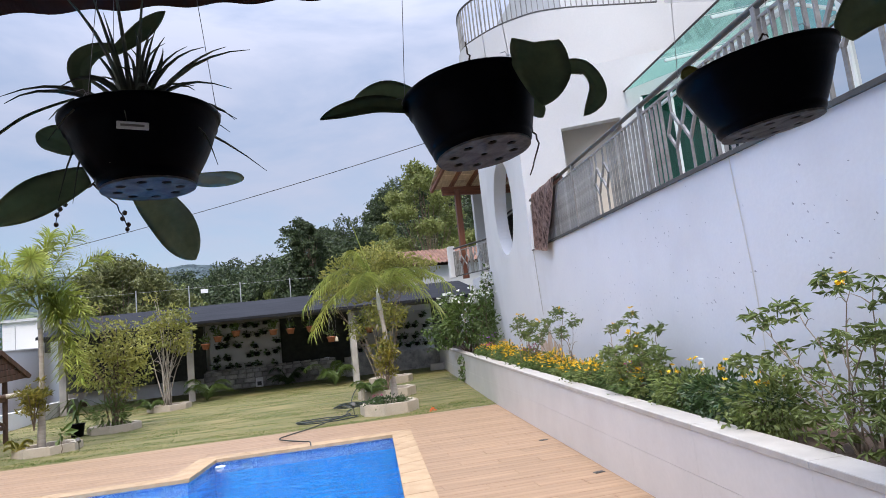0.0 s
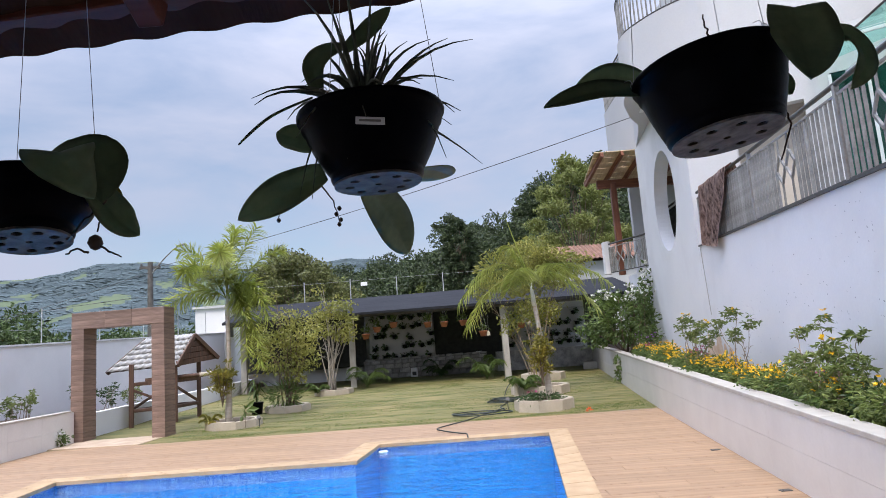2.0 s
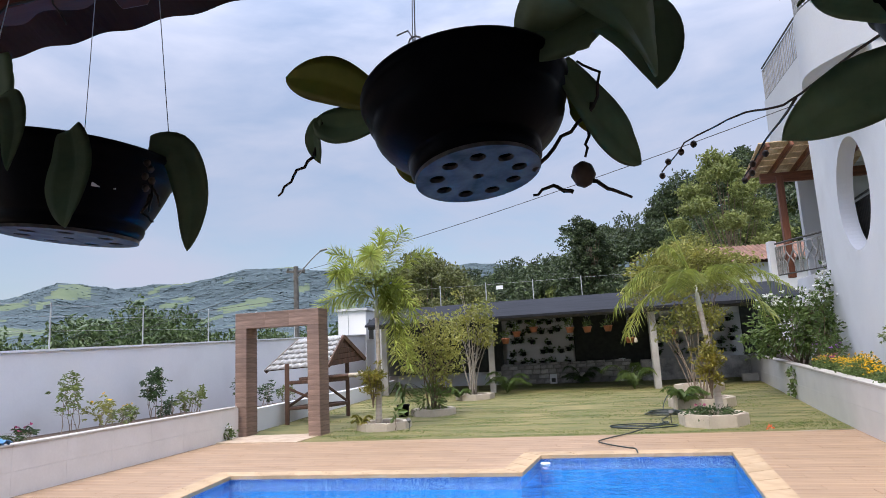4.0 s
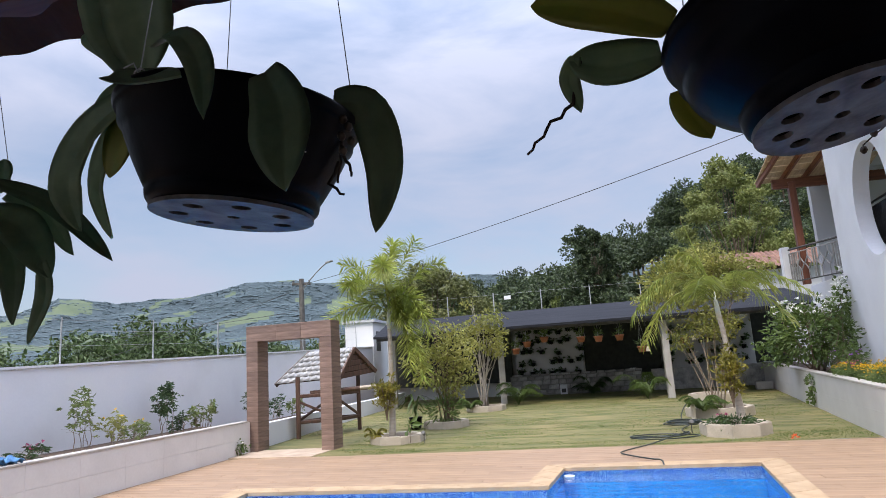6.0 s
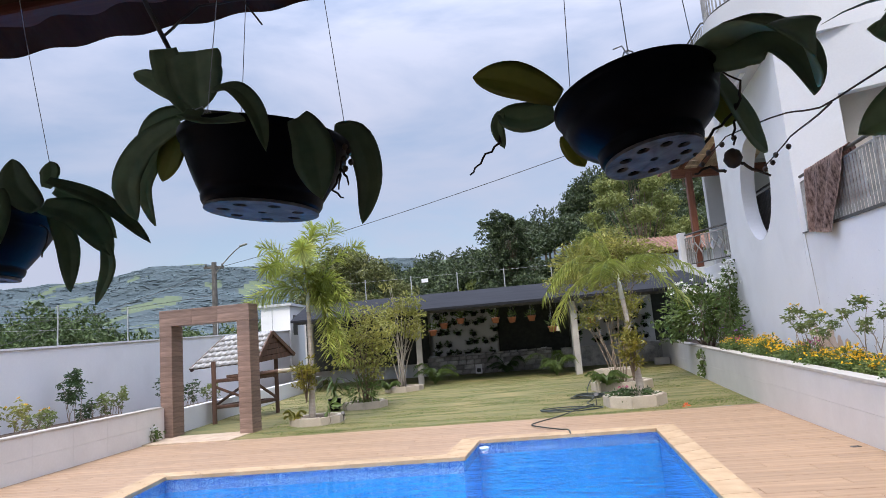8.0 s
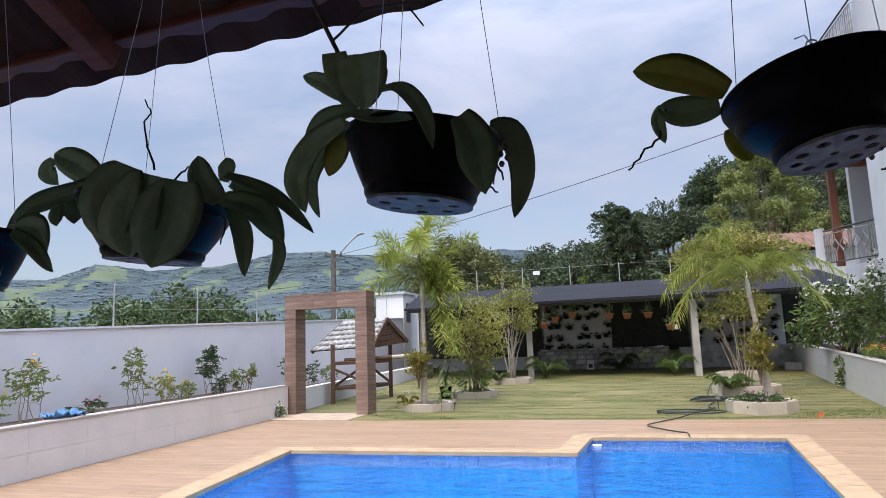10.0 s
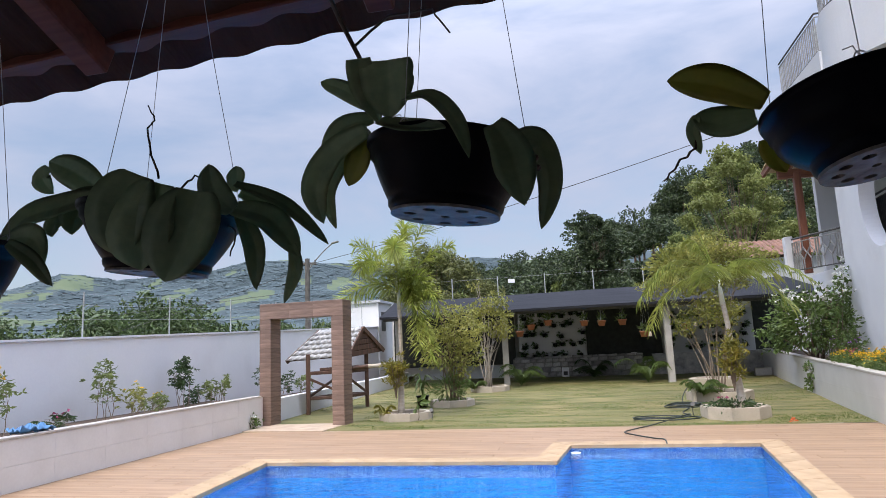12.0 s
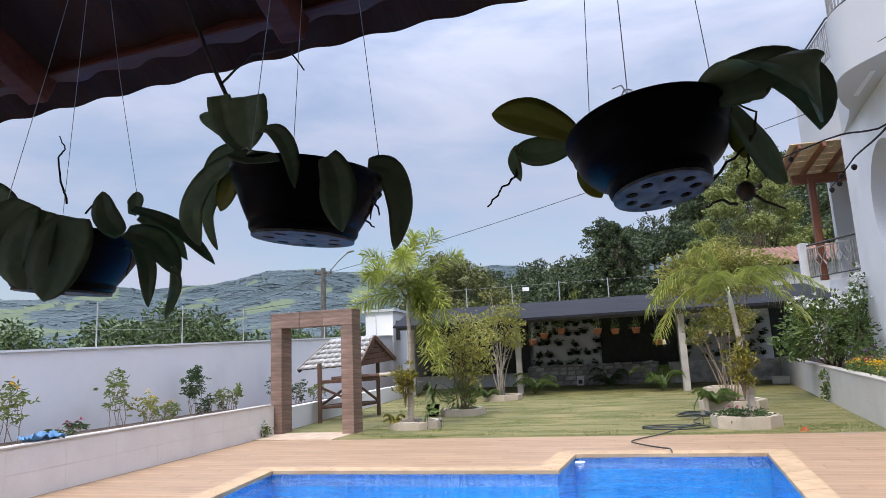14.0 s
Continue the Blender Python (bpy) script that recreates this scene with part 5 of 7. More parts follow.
P1 = [(-0.3, -0.1, 0.8, -0.75, -0.2, 0.75), (-0.5, 0.1, 0.35, -1.2, 0.1, -0.25), (0.22, 0.1, 0.8, 0.5, 0.2, 1.15), (-0.05, 0.2, 0.8, 0.05, 0.4, 1.2), (0.45, -0.1, 0.5, 0.75, -0.15, -0.55), (0.5, 0.2, 0.75, 0.95, 0.3, 0.7), (-0.3, -0.4, 0.7, -0.45, -0.75, 0.3), (0.1, -0.45, 0.75, 0.15, -0.7, 0.6), (0.4, 0.0, 0.1, 0.62, -0.2, -1.3), (0.32, -0.1, 0.25, 0.42, -0.25, -1.15)]
palm("young foxtail palm with plumed bright green fronds", RINGS["palm_a"][0] - 0.12, RINGS["palm_a"][1], RZ["palm_a"], 2.3, (0.03, 0.0), P1, True, L_palm, 100, trunk_r=0.058, grow=1.25)
P2 = [(-0.6, -0.1, 0.75, -1.45, -0.2, -0.35), (-0.45, 0.2, 0.85, -1.2, 0.3, 0.05), (-0.75, -0.3, 0.4, -1.3, -0.5, -0.85), (0.55, -0.05, 0.75, 1.5, -0.1, -0.15), (0.5, 0.3, 0.55, 1.35, 0.5, -0.6), (0.3, -0.4, 0.7, 0.7, -0.9, -0.1), (-0.25, 0.1, 0.9, -0.45, 0.2, 0.75), (-0.2, -0.5, 0.6, -0.5, -0.9, -0.2)]
palm("leaning young palm with drooping yellow-green fronds", RINGS["palm_b"][0] + 0.14, RINGS["palm_b"][1], RZ["palm_b"], 1.95, (-0.15, 0.0), P2, False, L_palm_y, 200, (-0.42, 0.0, 1.45), trunk_r=0.058, grow=1.05)


def croton(x, y, z, r, h, seed, label="yellow and green croton shrub tied to a palm trunk"):
    rg = np.random.default_rng(seed)
    th = thing("croton_shrub", label, "shrub", pose(x, y, z))
    pts = np.repeat(cloud(rg, (0, 0, 0), (r, r, h), 90, 0.2), 7, 0)
    part("foliage", leaf_mesh("foliage", pts, 0.11, 0.3, seed, L_croton, up=-0.1), None, th)
    for k in range(7):
        a = k * 0.9
        part("stem", tube(curve3((0, 0, -h * 1.6), (0.05 * math.cos(a), 0.05 * math.sin(a), -h * 0.5), (r * 0.6 * math.cos(a), r * 0.6 * math.sin(a), h * 0.3), 5), 0.009, 5), M_bark_brown, th)
    return th


croton(-1.48, 13.15, 1.05, 0.26, 0.36, 31)
croton(5.12, 12.55, 1.12, 0.26, 0.4, 32)


# ---- shrubs and small trees ----
def small_tree(name, label, x, y, z, stems, blobs, leaf, aspect, n, material, seed, bark, stem_r=0.022, flowers=None, category="shrub", whorl=1):
    """stems: number fanning from the base to the leaf masses (x, y, z, rx, ry, rz)."""
    rg, pr = np.random.default_rng(seed), random.Random(seed)
    th = thing(name, label, category, pose(x, y, z))
    for k in range(stems):
        bm = bmesh.new()
        c = blobs[k % len(blobs)]
        top = Vector((c[0] + pr.uniform(-0.6, 0.6) * c[3], c[1] + pr.uniform(-0.6, 0.6) * c[4], c[2] + pr.uniform(-0.4, 0.5) * c[5]))
        b = Vector((pr.uniform(-0.12, 0.12), pr.uniform(-0.12, 0.12), -0.08))
        mid = Vector((b.x * 1.5 + top.x * 0.3, b.y * 1.5 + top.y * 0.3, top.z * 0.55))
        pts = curve3(b, mid, top, 8)
        pts = [p + Vector((pr.uniform(-0.015, 0.015), pr.uniform(-0.015, 0.015), 0)) for p in pts]
        add_tube(bm, pts, [stem_r * (1 - 0.75 * i / 7) * pr.uniform(0.85, 1.1) for i in range(8)], 6)
        for j in range(4):
            q = pts[3 + j]
            e = q + Vector((pr.uniform(-1, 1) * c[3], pr.uniform(-1, 1) * c[4], pr.uniform(0.1, 0.9) * c[5])) * 0.7
            add_tube(bm, curve3(q, q.lerp(e, 0.5) + Vector((0, 0, 0.05)), e, 4), [stem_r * 0.4, stem_r * 0.3, stem_r * 0.2, stem_r * 0.1], 4)
        part("stem", bm, bark, th, "", True)
    tot = sum(c[3] * c[4] * c[5] for c in blobs)
    pts = np.concatenate([cloud(rg, c[:3], c[3:], max(12, int(n * c[3] * c[4] * c[5] / tot)), 0.3) for c in blobs])
    part("foliage", leaf_mesh("foliage", np.repeat(pts, whorl, 0), leaf, aspect, seed, material, tilt=0.9 if whorl == 1 else 0.45), None, th)
    if flowers:
        fm, fn, fs = flowers
        order = np.argsort(-pts[:, 2] + rg.uniform(0, 0.6, len(pts)) * np.ptp(pts[:, 2]))
        fp = pts[order[:fn]] + rg.normal(size=(len(order[:fn]), 3)) * 0.02 + (0, 0, 0.02)
        part("blossom", leaf_mesh("blossom", np.repeat(fp, 7, 0), fs, 0.8, seed + 1, fm, tilt=0.45, up=-0.1), None, th)
    return th


x, y, _ = RINGS["shrub_a"]
small_tree("garden_shrub", "tall bushy shrub with yellowing green leaves", x, y, RZ["shrub_a"], 16, [(-0.15, 0, 1.35, 0.75, 0.6, 0.55), (0.35, 0, 1.75, 0.55, 0.5, 0.5), (-0.5, 0, 1.7, 0.45, 0.4, 0.4), (0.05, 0.1, 2.25, 0.4, 0.35, 0.3), (0.6, -0.1, 1.2, 0.35, 0.35, 0.4), (-0.3, 0, 2.75, 0.3, 0.25, 0.2), (0.3, -0.3, 0.8, 0.3, 0.3, 0.25)], 0.09, 0.55, 2900, L_yellowgreen, 41, M_bark_brown)
x, y, _ = RINGS["shrub_b"]
small_tree("garden_shrub", "slender multi-stemmed shrub with pale yellow-green crown", x, y, RZ["shrub_b"], 14, [(0.1, 0, 2.1, 0.75, 0.6, 0.5), (0.3, 0, 2.6, 0.5, 0.5, 0.4), (-0.4, 0, 2.3, 0.45, 0.4, 0.4), (0.45, 0, 1.7, 0.4, 0.4, 0.3), (-0.35, 0, 3.15, 0.25, 0.25, 0.2)], 0.095, 0.55, 2000, L_yellowgreen, 42, M_bark_grey)
x, y, _ = RINGS["stems"]
small_tree("garden_tree", "multi-stemmed small tree with pale bark and light crown", x, y, RZ["stems"], 15, [(-0.8, 0, 2.9, 0.6, 0.6, 0.4), (0.0, 0, 3.25, 0.9, 0.7, 0.45), (0.9, 0, 3.0, 0.65, 0.6, 0.4), (-0.3, 0, 2.5, 0.6, 0.5, 0.3), (0.5, 0, 2.6, 0.5, 0.5, 0.3), (-1.2, 0.2, 2.5, 0.35, 0.35, 0.3), (0.1, 0, 1.9, 0.7, 0.5, 0.4), (-0.6, 0.1, 1.6, 0.3, 0.3, 0.3)], 0.095, 0.45, 7000, L_yellowgreen, 43, M_bark_tan, 0.013, category="tree")
small_tree("flowering_shrub", "dark glossy shrub with white blossom at the bed's end", 8.15, 17.6, 0.85, 12, [(0, 0, 0.9, 0.85, 0.9, 0.75), (-0.7, 0.4, 0.6, 0.6, 0.6, 0.5), (0.2, -0.6, 0.9, 0.5, 0.6, 0.6), (0.4, -0.9, 1.5, 0.28, 0.4, 0.55), (-0.3, 0.5, 1.4, 0.6, 0.6, 0.4), (0.35, -1.3, 1.9, 0.15, 0.25, 0.4)], 0.13, 0.5, 3000, L_green, 44, M_bark_brown, flowers=(L_white, 90, 0.07))
small_tree("climbing_shrub", "light green climbing shrub against the house wall", 8.1, 15.9, 0.8, 7, [(0.15, 0, 0.8, 0.3, 0.4, 0.6), (0.2, 0.2, 1.5, 0.25, 0.35, 0.4), (0.1, -0.3, 0.4, 0.3, 0.4, 0.4)], 0.1, 0.5, 700, L_green, 45, M_bark_brown, 0.012, flowers=(L_white, 25, 0.05))
small_tree("trailing_plant", "green creeper hanging down the planter face", PX(16.4) - 0.04, 16.4, 0.75, 4, [(0.0, 0, -0.1, 0.08, 0.22, 0.18), (-0.02, 0.1, -0.4, 0.06, 0.15, 0.2)], 0.09, 0.8, 120, L_green, 46, M_bark_brown, 0.008)

# plants along the house bed, with marigolds
L_bed = leaf_col("light_green_whorled_leaves", (0.105, 0.15, 0.035), (0.25, 0.295, 0.085))
BED = [(10.35, 0.4, 0.92, 0.36, L_green, 51), (9.6, 0.45, 0.8, 0.26, L_green, 55), (8.25, 0.5, 0.98, 0.42, L_green, 52), (5.6, 0.5, 0.85, 0.42, L_green, 53), (5.15, 0.35, 0.6, 0.3, L_green, 56), (2.55, 0.5, 1.0, 0.5, L_green, 54)]
for y, o, h, r, mm, sd in BED:
    x, z = PX(y) + o, cap_z(y) - 0.08
    blobs = [(0.0, 0.05, h * 0.92, 0.12, 0.13, 0.09), (-0.05, r * 0.8, h * 0.8, 0.1, 0.12, 0.08), (0.05, -r * 0.85, h * 0.78, 0.1, 0.12, 0.08), (-0.1, -r * 0.35, h * 0.66, 0.1, 0.12, 0.07), (0.08, r * 0.45, h * 0.6, 0.1, 0.11, 0.07)]
    if y < 6:
        blobs += [(-0.12, 0.3, h * 0.45, 0.16, 0.2, 0.12), (-0.05, -0.15, h * 0.35, 0.18, 0.25, 0.14), (-0.1, r, h * 0.55, 0.12, 0.14, 0.1), (0.1, -0.05, h * 0.55, 0.14, 0.2, 0.12)]
    if y < 3:
        blobs += [(-0.15, 0.55, h * 0.75, 0.14, 0.16, 0.1), (-0.1, -0.3, h * 0.85, 0.16, 0.2, 0.12), (-0.15, -0.1, 0.2, 0.2, 0.35, 0.16), (-0.15, 0.75, h * 0.5, 0.12, 0.14, 0.08)]
    small_tree("flower_bed_shrub", "upright green shrub with a few yellow flowers", x, y, z, len(blobs), blobs, 0.06, 0.3, 15 * len(blobs), L_bed, sd, M_bark_tan, 0.009, flowers=(L_marigold, 3, 0.03), whorl=9)
rgm = random.Random(9)
y = 3.2
k = 0
while y < 15.6:
    r = rgm.uniform(0.24, 0.36)
    h = rgm.uniform(0.2, 0.34) if y > 4.6 else rgm.uniform(0.3, 0.45)
    x = PX(y) + 0.42 + rgm.uniform(-0.06, 0.16)
    if k % 11 == 7:
        flw = (L_pink, 14, 0.028)
    else:
        flw = (L_marigold, int(7 if y < 5.2 else 32 + (y - 5) * 4.0), 0.023)
    small_tree("marigold_clump", "low dark green bush with orange-yellow marigolds" if y > 5.2 else "low dark green bush with few yellow flowers", x, y, cap_z(y) - 0.09, 5, [(0, 0, h * 0.6, 0.24, r, h * 0.55), (-0.06, 0.1, h * 0.35, 0.22, r, h * 0.35)], 0.045, 0.5, 1000 if y > 5.2 else 1500, (L_dark if y < 5.2 else L_green) if k % 3 else L_bed, 300 + k, M_bark_brown, 0.006, flw, "flowers")
    y += r * 1.25
    k += 1
for k, y in enumerate((16.6, 17.2, 14.9)):
    small_tree("lavender_clump", "grey-green spiky herb clump in the bed", PX(y) + 0.6, y, cap_z(y) - 0.08, 10, [(0, 0, 0.35, 0.2, 0.25, 0.2)], 0.09, 0.2, 160, L_green, 360 + k, M_bark_brown, 0.005, (L_purple, 8, 0.03))

# plants in the bed along the boundary wall
LB = [(7.1, 0.85, 0.42, L_green, 61), (8.15, 0.22, 0.3, L_dark, 62), (9.0, 0.95, 0.34, L_green, 63), (9.6, 0.55, 0.34, L_yellowgreen, 64), (10.2, 0.38, 0.26, L_green, 65), (11.1, 1.0, 0.3, L_dark, 66), (11.6, 0.4, 0.16, L_dark, 67), (12.1, 0.5, 0.2, L_green, 68), (12.6, 0.6, 0.2, L_green, 69), (14.3, 0.95, 0.34, L_dark, 70), (15.4, 0.7, 0.3, L_dark, 71), (16.6, 0.6, 0.3, L_green, 72), (6.3, 0.5, 0.4, L_green, 73)]
for y, h, r, mm, sd in LB:
    z = 0.52 if y < 12.9 else 0.38
    if h > 0.8:
        bl = [(0, 0, h * 0.72, r * 0.8, r * 0.8, h * 0.26), (0, 0.05, h * 0.95, r * 0.5, r * 0.5, h * 0.14), (0.05, -0.1, h * 0.5, r * 0.6, r * 0.6, h * 0.12)]
    else:
        bl = [(0, 0, h * 0.6, r, r, h * 0.4), (0, r * 0.5, h * 0.8, r * 0.5, r * 0.5, h * 0.25)]
    flw = (L_marigold, 4, 0.03) if sd in (61, 64, 65, 73) else ((L_pink, 5, 0.04) if sd == 62 else None)
    small_tree("bed_shrub", "young green shrub in the raised bed by the wall", -5.2 + 0.1 * math.sin(sd), y, z, 5 if h > 0.8 else 6, bl, 0.075, 0.36, int(26 + (150 if mm is not L_dark or h < 0.8 else 420) * h * r), L_bed if mm is L_green else mm, sd, M_bark_tan, 0.008, flw, whorl=6)
solid("irrigation_pipe", tube([(-4.62, 6.6, 0.58), (-4.6, 8.2, 0.6), (-4.63, 10.2, 0.585)], 0.03, 10), M_alu, "white plastic pipe lying along the bed", "pipe", smooth=True)
small_tree("white_flowers", "low bush of small white flowers beside the portal", -4.3, 12.12, 0.0, 6, [(0, 0, 0.16, 0.22, 0.15, 0.12)], 0.06, 0.5, 260, L_green, 80, M_bark_brown, 0.005, (L_white, 26, 0.035), "flowers")


def fern(label, x, y, z, n, ln, seed, material=L_green, name="potted_palm"):
    rg = random.Random(seed)
    th = thing(name, label, "plant", pose(x, y, z))
    for k in range(n):
        a = k * 2.4 + rg.random()
        e = rg.uniform(0.5, 1.2)
        l = ln * rg.uniform(0.7, 1.1)
        c = Vector((math.cos(a), math.sin(a), 0))
        part("frond", frond_mesh("frond", Vector((0, 0, 0)), c * l * 0.4 + Vector((0, 0, l * e)), c * l * 0.95 + Vector((0, 0, l * e * 0.55)), ln * 0.26, seed * 50 + k, material, False, 34), None, th)
    return th


fern("clump of areca palm beside a post", 0.35, 21.3, lawn_z(21.3), 9, 0.85, 91)
fern("clump of areca palm beside a post", 4.35, 21.2, lawn_z(21.2), 9, 0.95, 92)
fern("dark green fern by the stone wall", 2.75, 24.3, lawn_z(24.3), 10, 0.75, 93, L_dark, "fern")
fern("green fern in the tree ring", -0.85, 19.2, RZ["shrub_b"], 8, 0.45, 94, L_green, "fern")
fern("low grassy plant in the tree ring", 5.0, 15.2, RZ["stems"], 14, 0.5, 95, L_green, "fern")
fern("low spiky plant in the tree ring", -1.75, 13.1, RZ["palm_a"], 7, 0.3, 96, L_croton, "fern")
small_tree("ground_cover", "low dark herb filling the palm's concrete ring", 5.1, 12.55, RZ["palm_b"], 4, [(0, 0, 0.08, 0.42, 0.4, 0.1), (-0.2, -0.1, 0.12, 0.2, 0.2, 0.1)], 0.07, 0.4, 700, L_dark, 97, M_bark_brown, 0.004, (L_pink, 5, 0.03), "plant")
small_tree("ground_cover", "green leafy underplanting in the tree ring", -0.82, 15.6, RZ["shrub_a"], 5, [(0, -0.1, 0.3, 0.42, 0.35, 0.3)], 0.15, 0.22, 320, L_green, 98, M_bark_brown, 0.005, None, "plant")
small_tree("seedling", "single broad-leaved green seedling in the ring", -0.98, 13.05, RZ["palm_a"], 2, [(0, 0, 0.25, 0.06, 0.06, 0.1)], 0.2, 0.5, 5, L_green, 99, M_bark_brown, 0.007, None, "plant")
# black nursery pot with a strappy plant
bp = thing("plant_pot", "black plastic pot with a strappy green plant", "plant pot", pose(-1.5, 15.45, lawn_z(15.45)))
part("pot", lathe([(0.001, 0.0), (0.12, 0.0), (0.15, 0.26), (0.165, 0.26), (0.165, 0.29), (0.14, 0.29), (0.13, 0.24), (0.001, 0.24)], 20), M_black_pot, bp, "", True)
for k in range(16):
    a = k * 2.4
    l = 0.45 + 0.2 * math.sin(k * 1.7)
    part("leaf", leaf_bm(((0, 0, 0.24), (0.25 * l * math.cos(a), 0.25 * l * math.sin(a), 0.24 + l * 0.9), (l * math.cos(a), l * math.sin(a), 0.24 + l * 0.35)), 0.05, (0, 0, 1), n=6), L_green, bp)

# ---- small things on the lawn and deck ----
hp = [(4.75, 15.1, 0.42), (4.6, 15.0, 0.35), (4.5, 14.8, 0.08)]
for k in range(26):
    a = k * 0.75
    hp.append((4.45 + (0.42 - 0.006 * k) * math.cos(a), 14.3 + 0.38 * math.sin(a) - 0.012 * k, 0.06 + 0.004 * k))
hp += [(4.3, 13.4, 0.05), (4.35, 12.9, 0.04)]
for k in range(16):
    a = 1.3 + k * 0.8
    hp.append((3.85 + (0.5 + 0.12 * math.sin(k * 1.3)) * math.cos(a), 12.4 + 0.3 * math.sin(a), 0.03 + 0.004 * k))
hp += [(3.6, 11.7, 0.03), (3.25, 11.2, 0.025), (3.05, 10.8, 0.025), (3.2, 10.4, 0.03), (3.45, 10.05, 0.03), (3.55, 9.75, 0.055), (3.56, 9.55, 0.0)]
cu = bpy.data.curves.new("garden_hose", "CURVE")
cu.dimensions, cu.bevel_depth, cu.bevel_resolution = "3D", 0.011, 2
sp = cu.splines.new("POLY")
fine = []
for k in range(len(hp) - 1):
    p0, p1, p2, p3 = (Vector(hp[min(max(k + j, 0), len(hp) - 1)]) for j in (-1, 0, 1, 2))
    for t in (0, 0.25, 0.5, 0.75):
        fine.append(0.5 * (2 * p1 + (p2 - p0) * t + (2 * p0 - 5 * p1 + 4 * p2 - p3) * t * t + (3 * p1 - p0 - 3 * p2 + p3) * t ** 3))
sp.points.add(len(fine) - 1)
for q, p in zip(sp.points, fine):
    q.co = (*p, 1)
cu.materials.append(M_hose)
tagged(new("garden_hose", cu), "dark green garden hose coiled loosely on the lawn", "hose")
pipe = thing("standpipe", "pale garden tap post with a small tap", "tap", pose(4.78, 15.1, lawn_z(15.1)))
part("post", tube([(0, 0, -0.05), (0, 0, 0.42)], 0.05, 10), M_ring, pipe)
part("tap", tube([(0, 0, 0.4), (0, -0.08, 0.42), (0, -0.1, 0.36)], 0.014, 8), M_metal_dark, pipe)
part("tap_handle", box((0.06, 0.012, 0.012), (0, -0.06, 0.45), bevel=0.003), M_metal_dark, pipe)
for x, y in ((-0.66, 12.95), (4.42, 12.95)):
    sl = thing("garden_spotlight", "small black garden spotlight on a stake", "lamp", pose(x, y, lawn_z(y)), "garden spotlights")
    part("stake", tube([(0, 0, -0.03), (0, 0, 0.16)], 0.009, 6), M_metal_dark, sl)
    part("head", tube([(0, 0.03, 0.17), (0.0, -0.06, 0.22)], [0.028, 0.04], 10), M_metal_dark, sl)
red = thing("fallen_flower", "fallen orange-red hibiscus flower on the deck edge", "flower", pose(5.83, 11.82, 0.02))
part("petals", leaf_mesh("petals", np.random.default_rng(3).normal(size=(16, 3)) * 0.01 + (0, 0, 0.02), 0.045, 0.7, 3, mat("orange_red_petals", (0.6, 0.08, 0.02), (0.75, 0.16, 0.04), 9, 0.6, 0.0), up=-0.2), None, red)
wb = thing("utility_box", "small grey-white box by the stone wall", "box", pose(1.68, 24.9, lawn_z(24.9)))
part("body", box((0.26, 0.16, 0.36), (0, 0, 0.18), bevel=0.012), M_alu, wb)
part("dark_panel", box((0.15, 0.01, 0.14), (0, -0.083, 0.14), bevel=0.002), M_metal_dark, wb)
fl = thing("pool_float", "white floating chlorine dispenser in the pool", "pool float", pose(2.29, 9.46, -0.085))
part("disc", lathe([(0.001, -0.03), (0.05, -0.03), (0.055, -0.004), (0.075, 0.0), (0.078, 0.012), (0.065, 0.018), (0.001, 0.02)], 24), M_alu, fl, "", True)
for x, y in ((6.42, 7.43), (6.24, 5.45), (4.1, 0.9)):
    dr = thing("deck_drain", "small dark drain grate set in the deck", "drain", pose(x, y, 0.003, 0, 0, 7), "deck drains")
    part("frame", box((0.1, 0.06, 0.006), bevel=0.001), M_metal_dark, dr)
    for k in range(4):
        part("slot_bar", box((0.008, 0.045, 0.004), (-0.033 + 0.022 * k, 0, 0.004)), M_metal_dark, dr)
rg = np.random.default_rng(17)
bm = bmesh.new()
bmesh.ops.create_grid(bm, x_segments=14, y_segments=14, size=0.5)
for v in bm.verts:
    v.co.z = 0.16 * abs(noise.noise(v.co * 5)) + 0.05 * noise.noise(v.co * 13) + 0.01
    v.co.y *= 0.24 + 0.1 * noise.noise((v.co.x * 5, 1, 2))
    v.co.x *= 0.5
bmesh.ops.solidify(bm, geom=bm.faces[:], thickness=0.008)
solid("blue_cloth", bm, mat("blue_plastic_cloth", (0.05, 0.15, 0.32), (0.10, 0.25, 0.45), 5, 0.4, 0.3), "crumpled blue cloth lying on the bed's edge", "cloth", smooth=True, m=pose(-4.42, 6.85, 0.655, 0, 0, 84))
solid("paved_path", box((1.95, 2.6, 0.05), (-3.4, 13.0, -0.004), (0, 0, -3.5), 0.004), mat("tan_path_stone", (0.36, 0.27, 0.19), (0.5, 0.39, 0.28), 4, 0.85, 0.15, 50), "tan stone paving under the portal", "path", kind="structure")

# ---- tiled garden hut ----
hut = thing("garden_hut", "small log shelter with white wavy roof tiles", "hut")
E1, E2, R1, R2, B1, B2 = (Vector(p) for p in ((-4.62, 14.4, 1.34), (-3.2, 14.9, 1.4), (-4.1, 15.2, 2.07), (-3.06, 15.6, 2.13), (-3.78, 15.95, 1.45), (-2.74, 16.3, 1.52)))


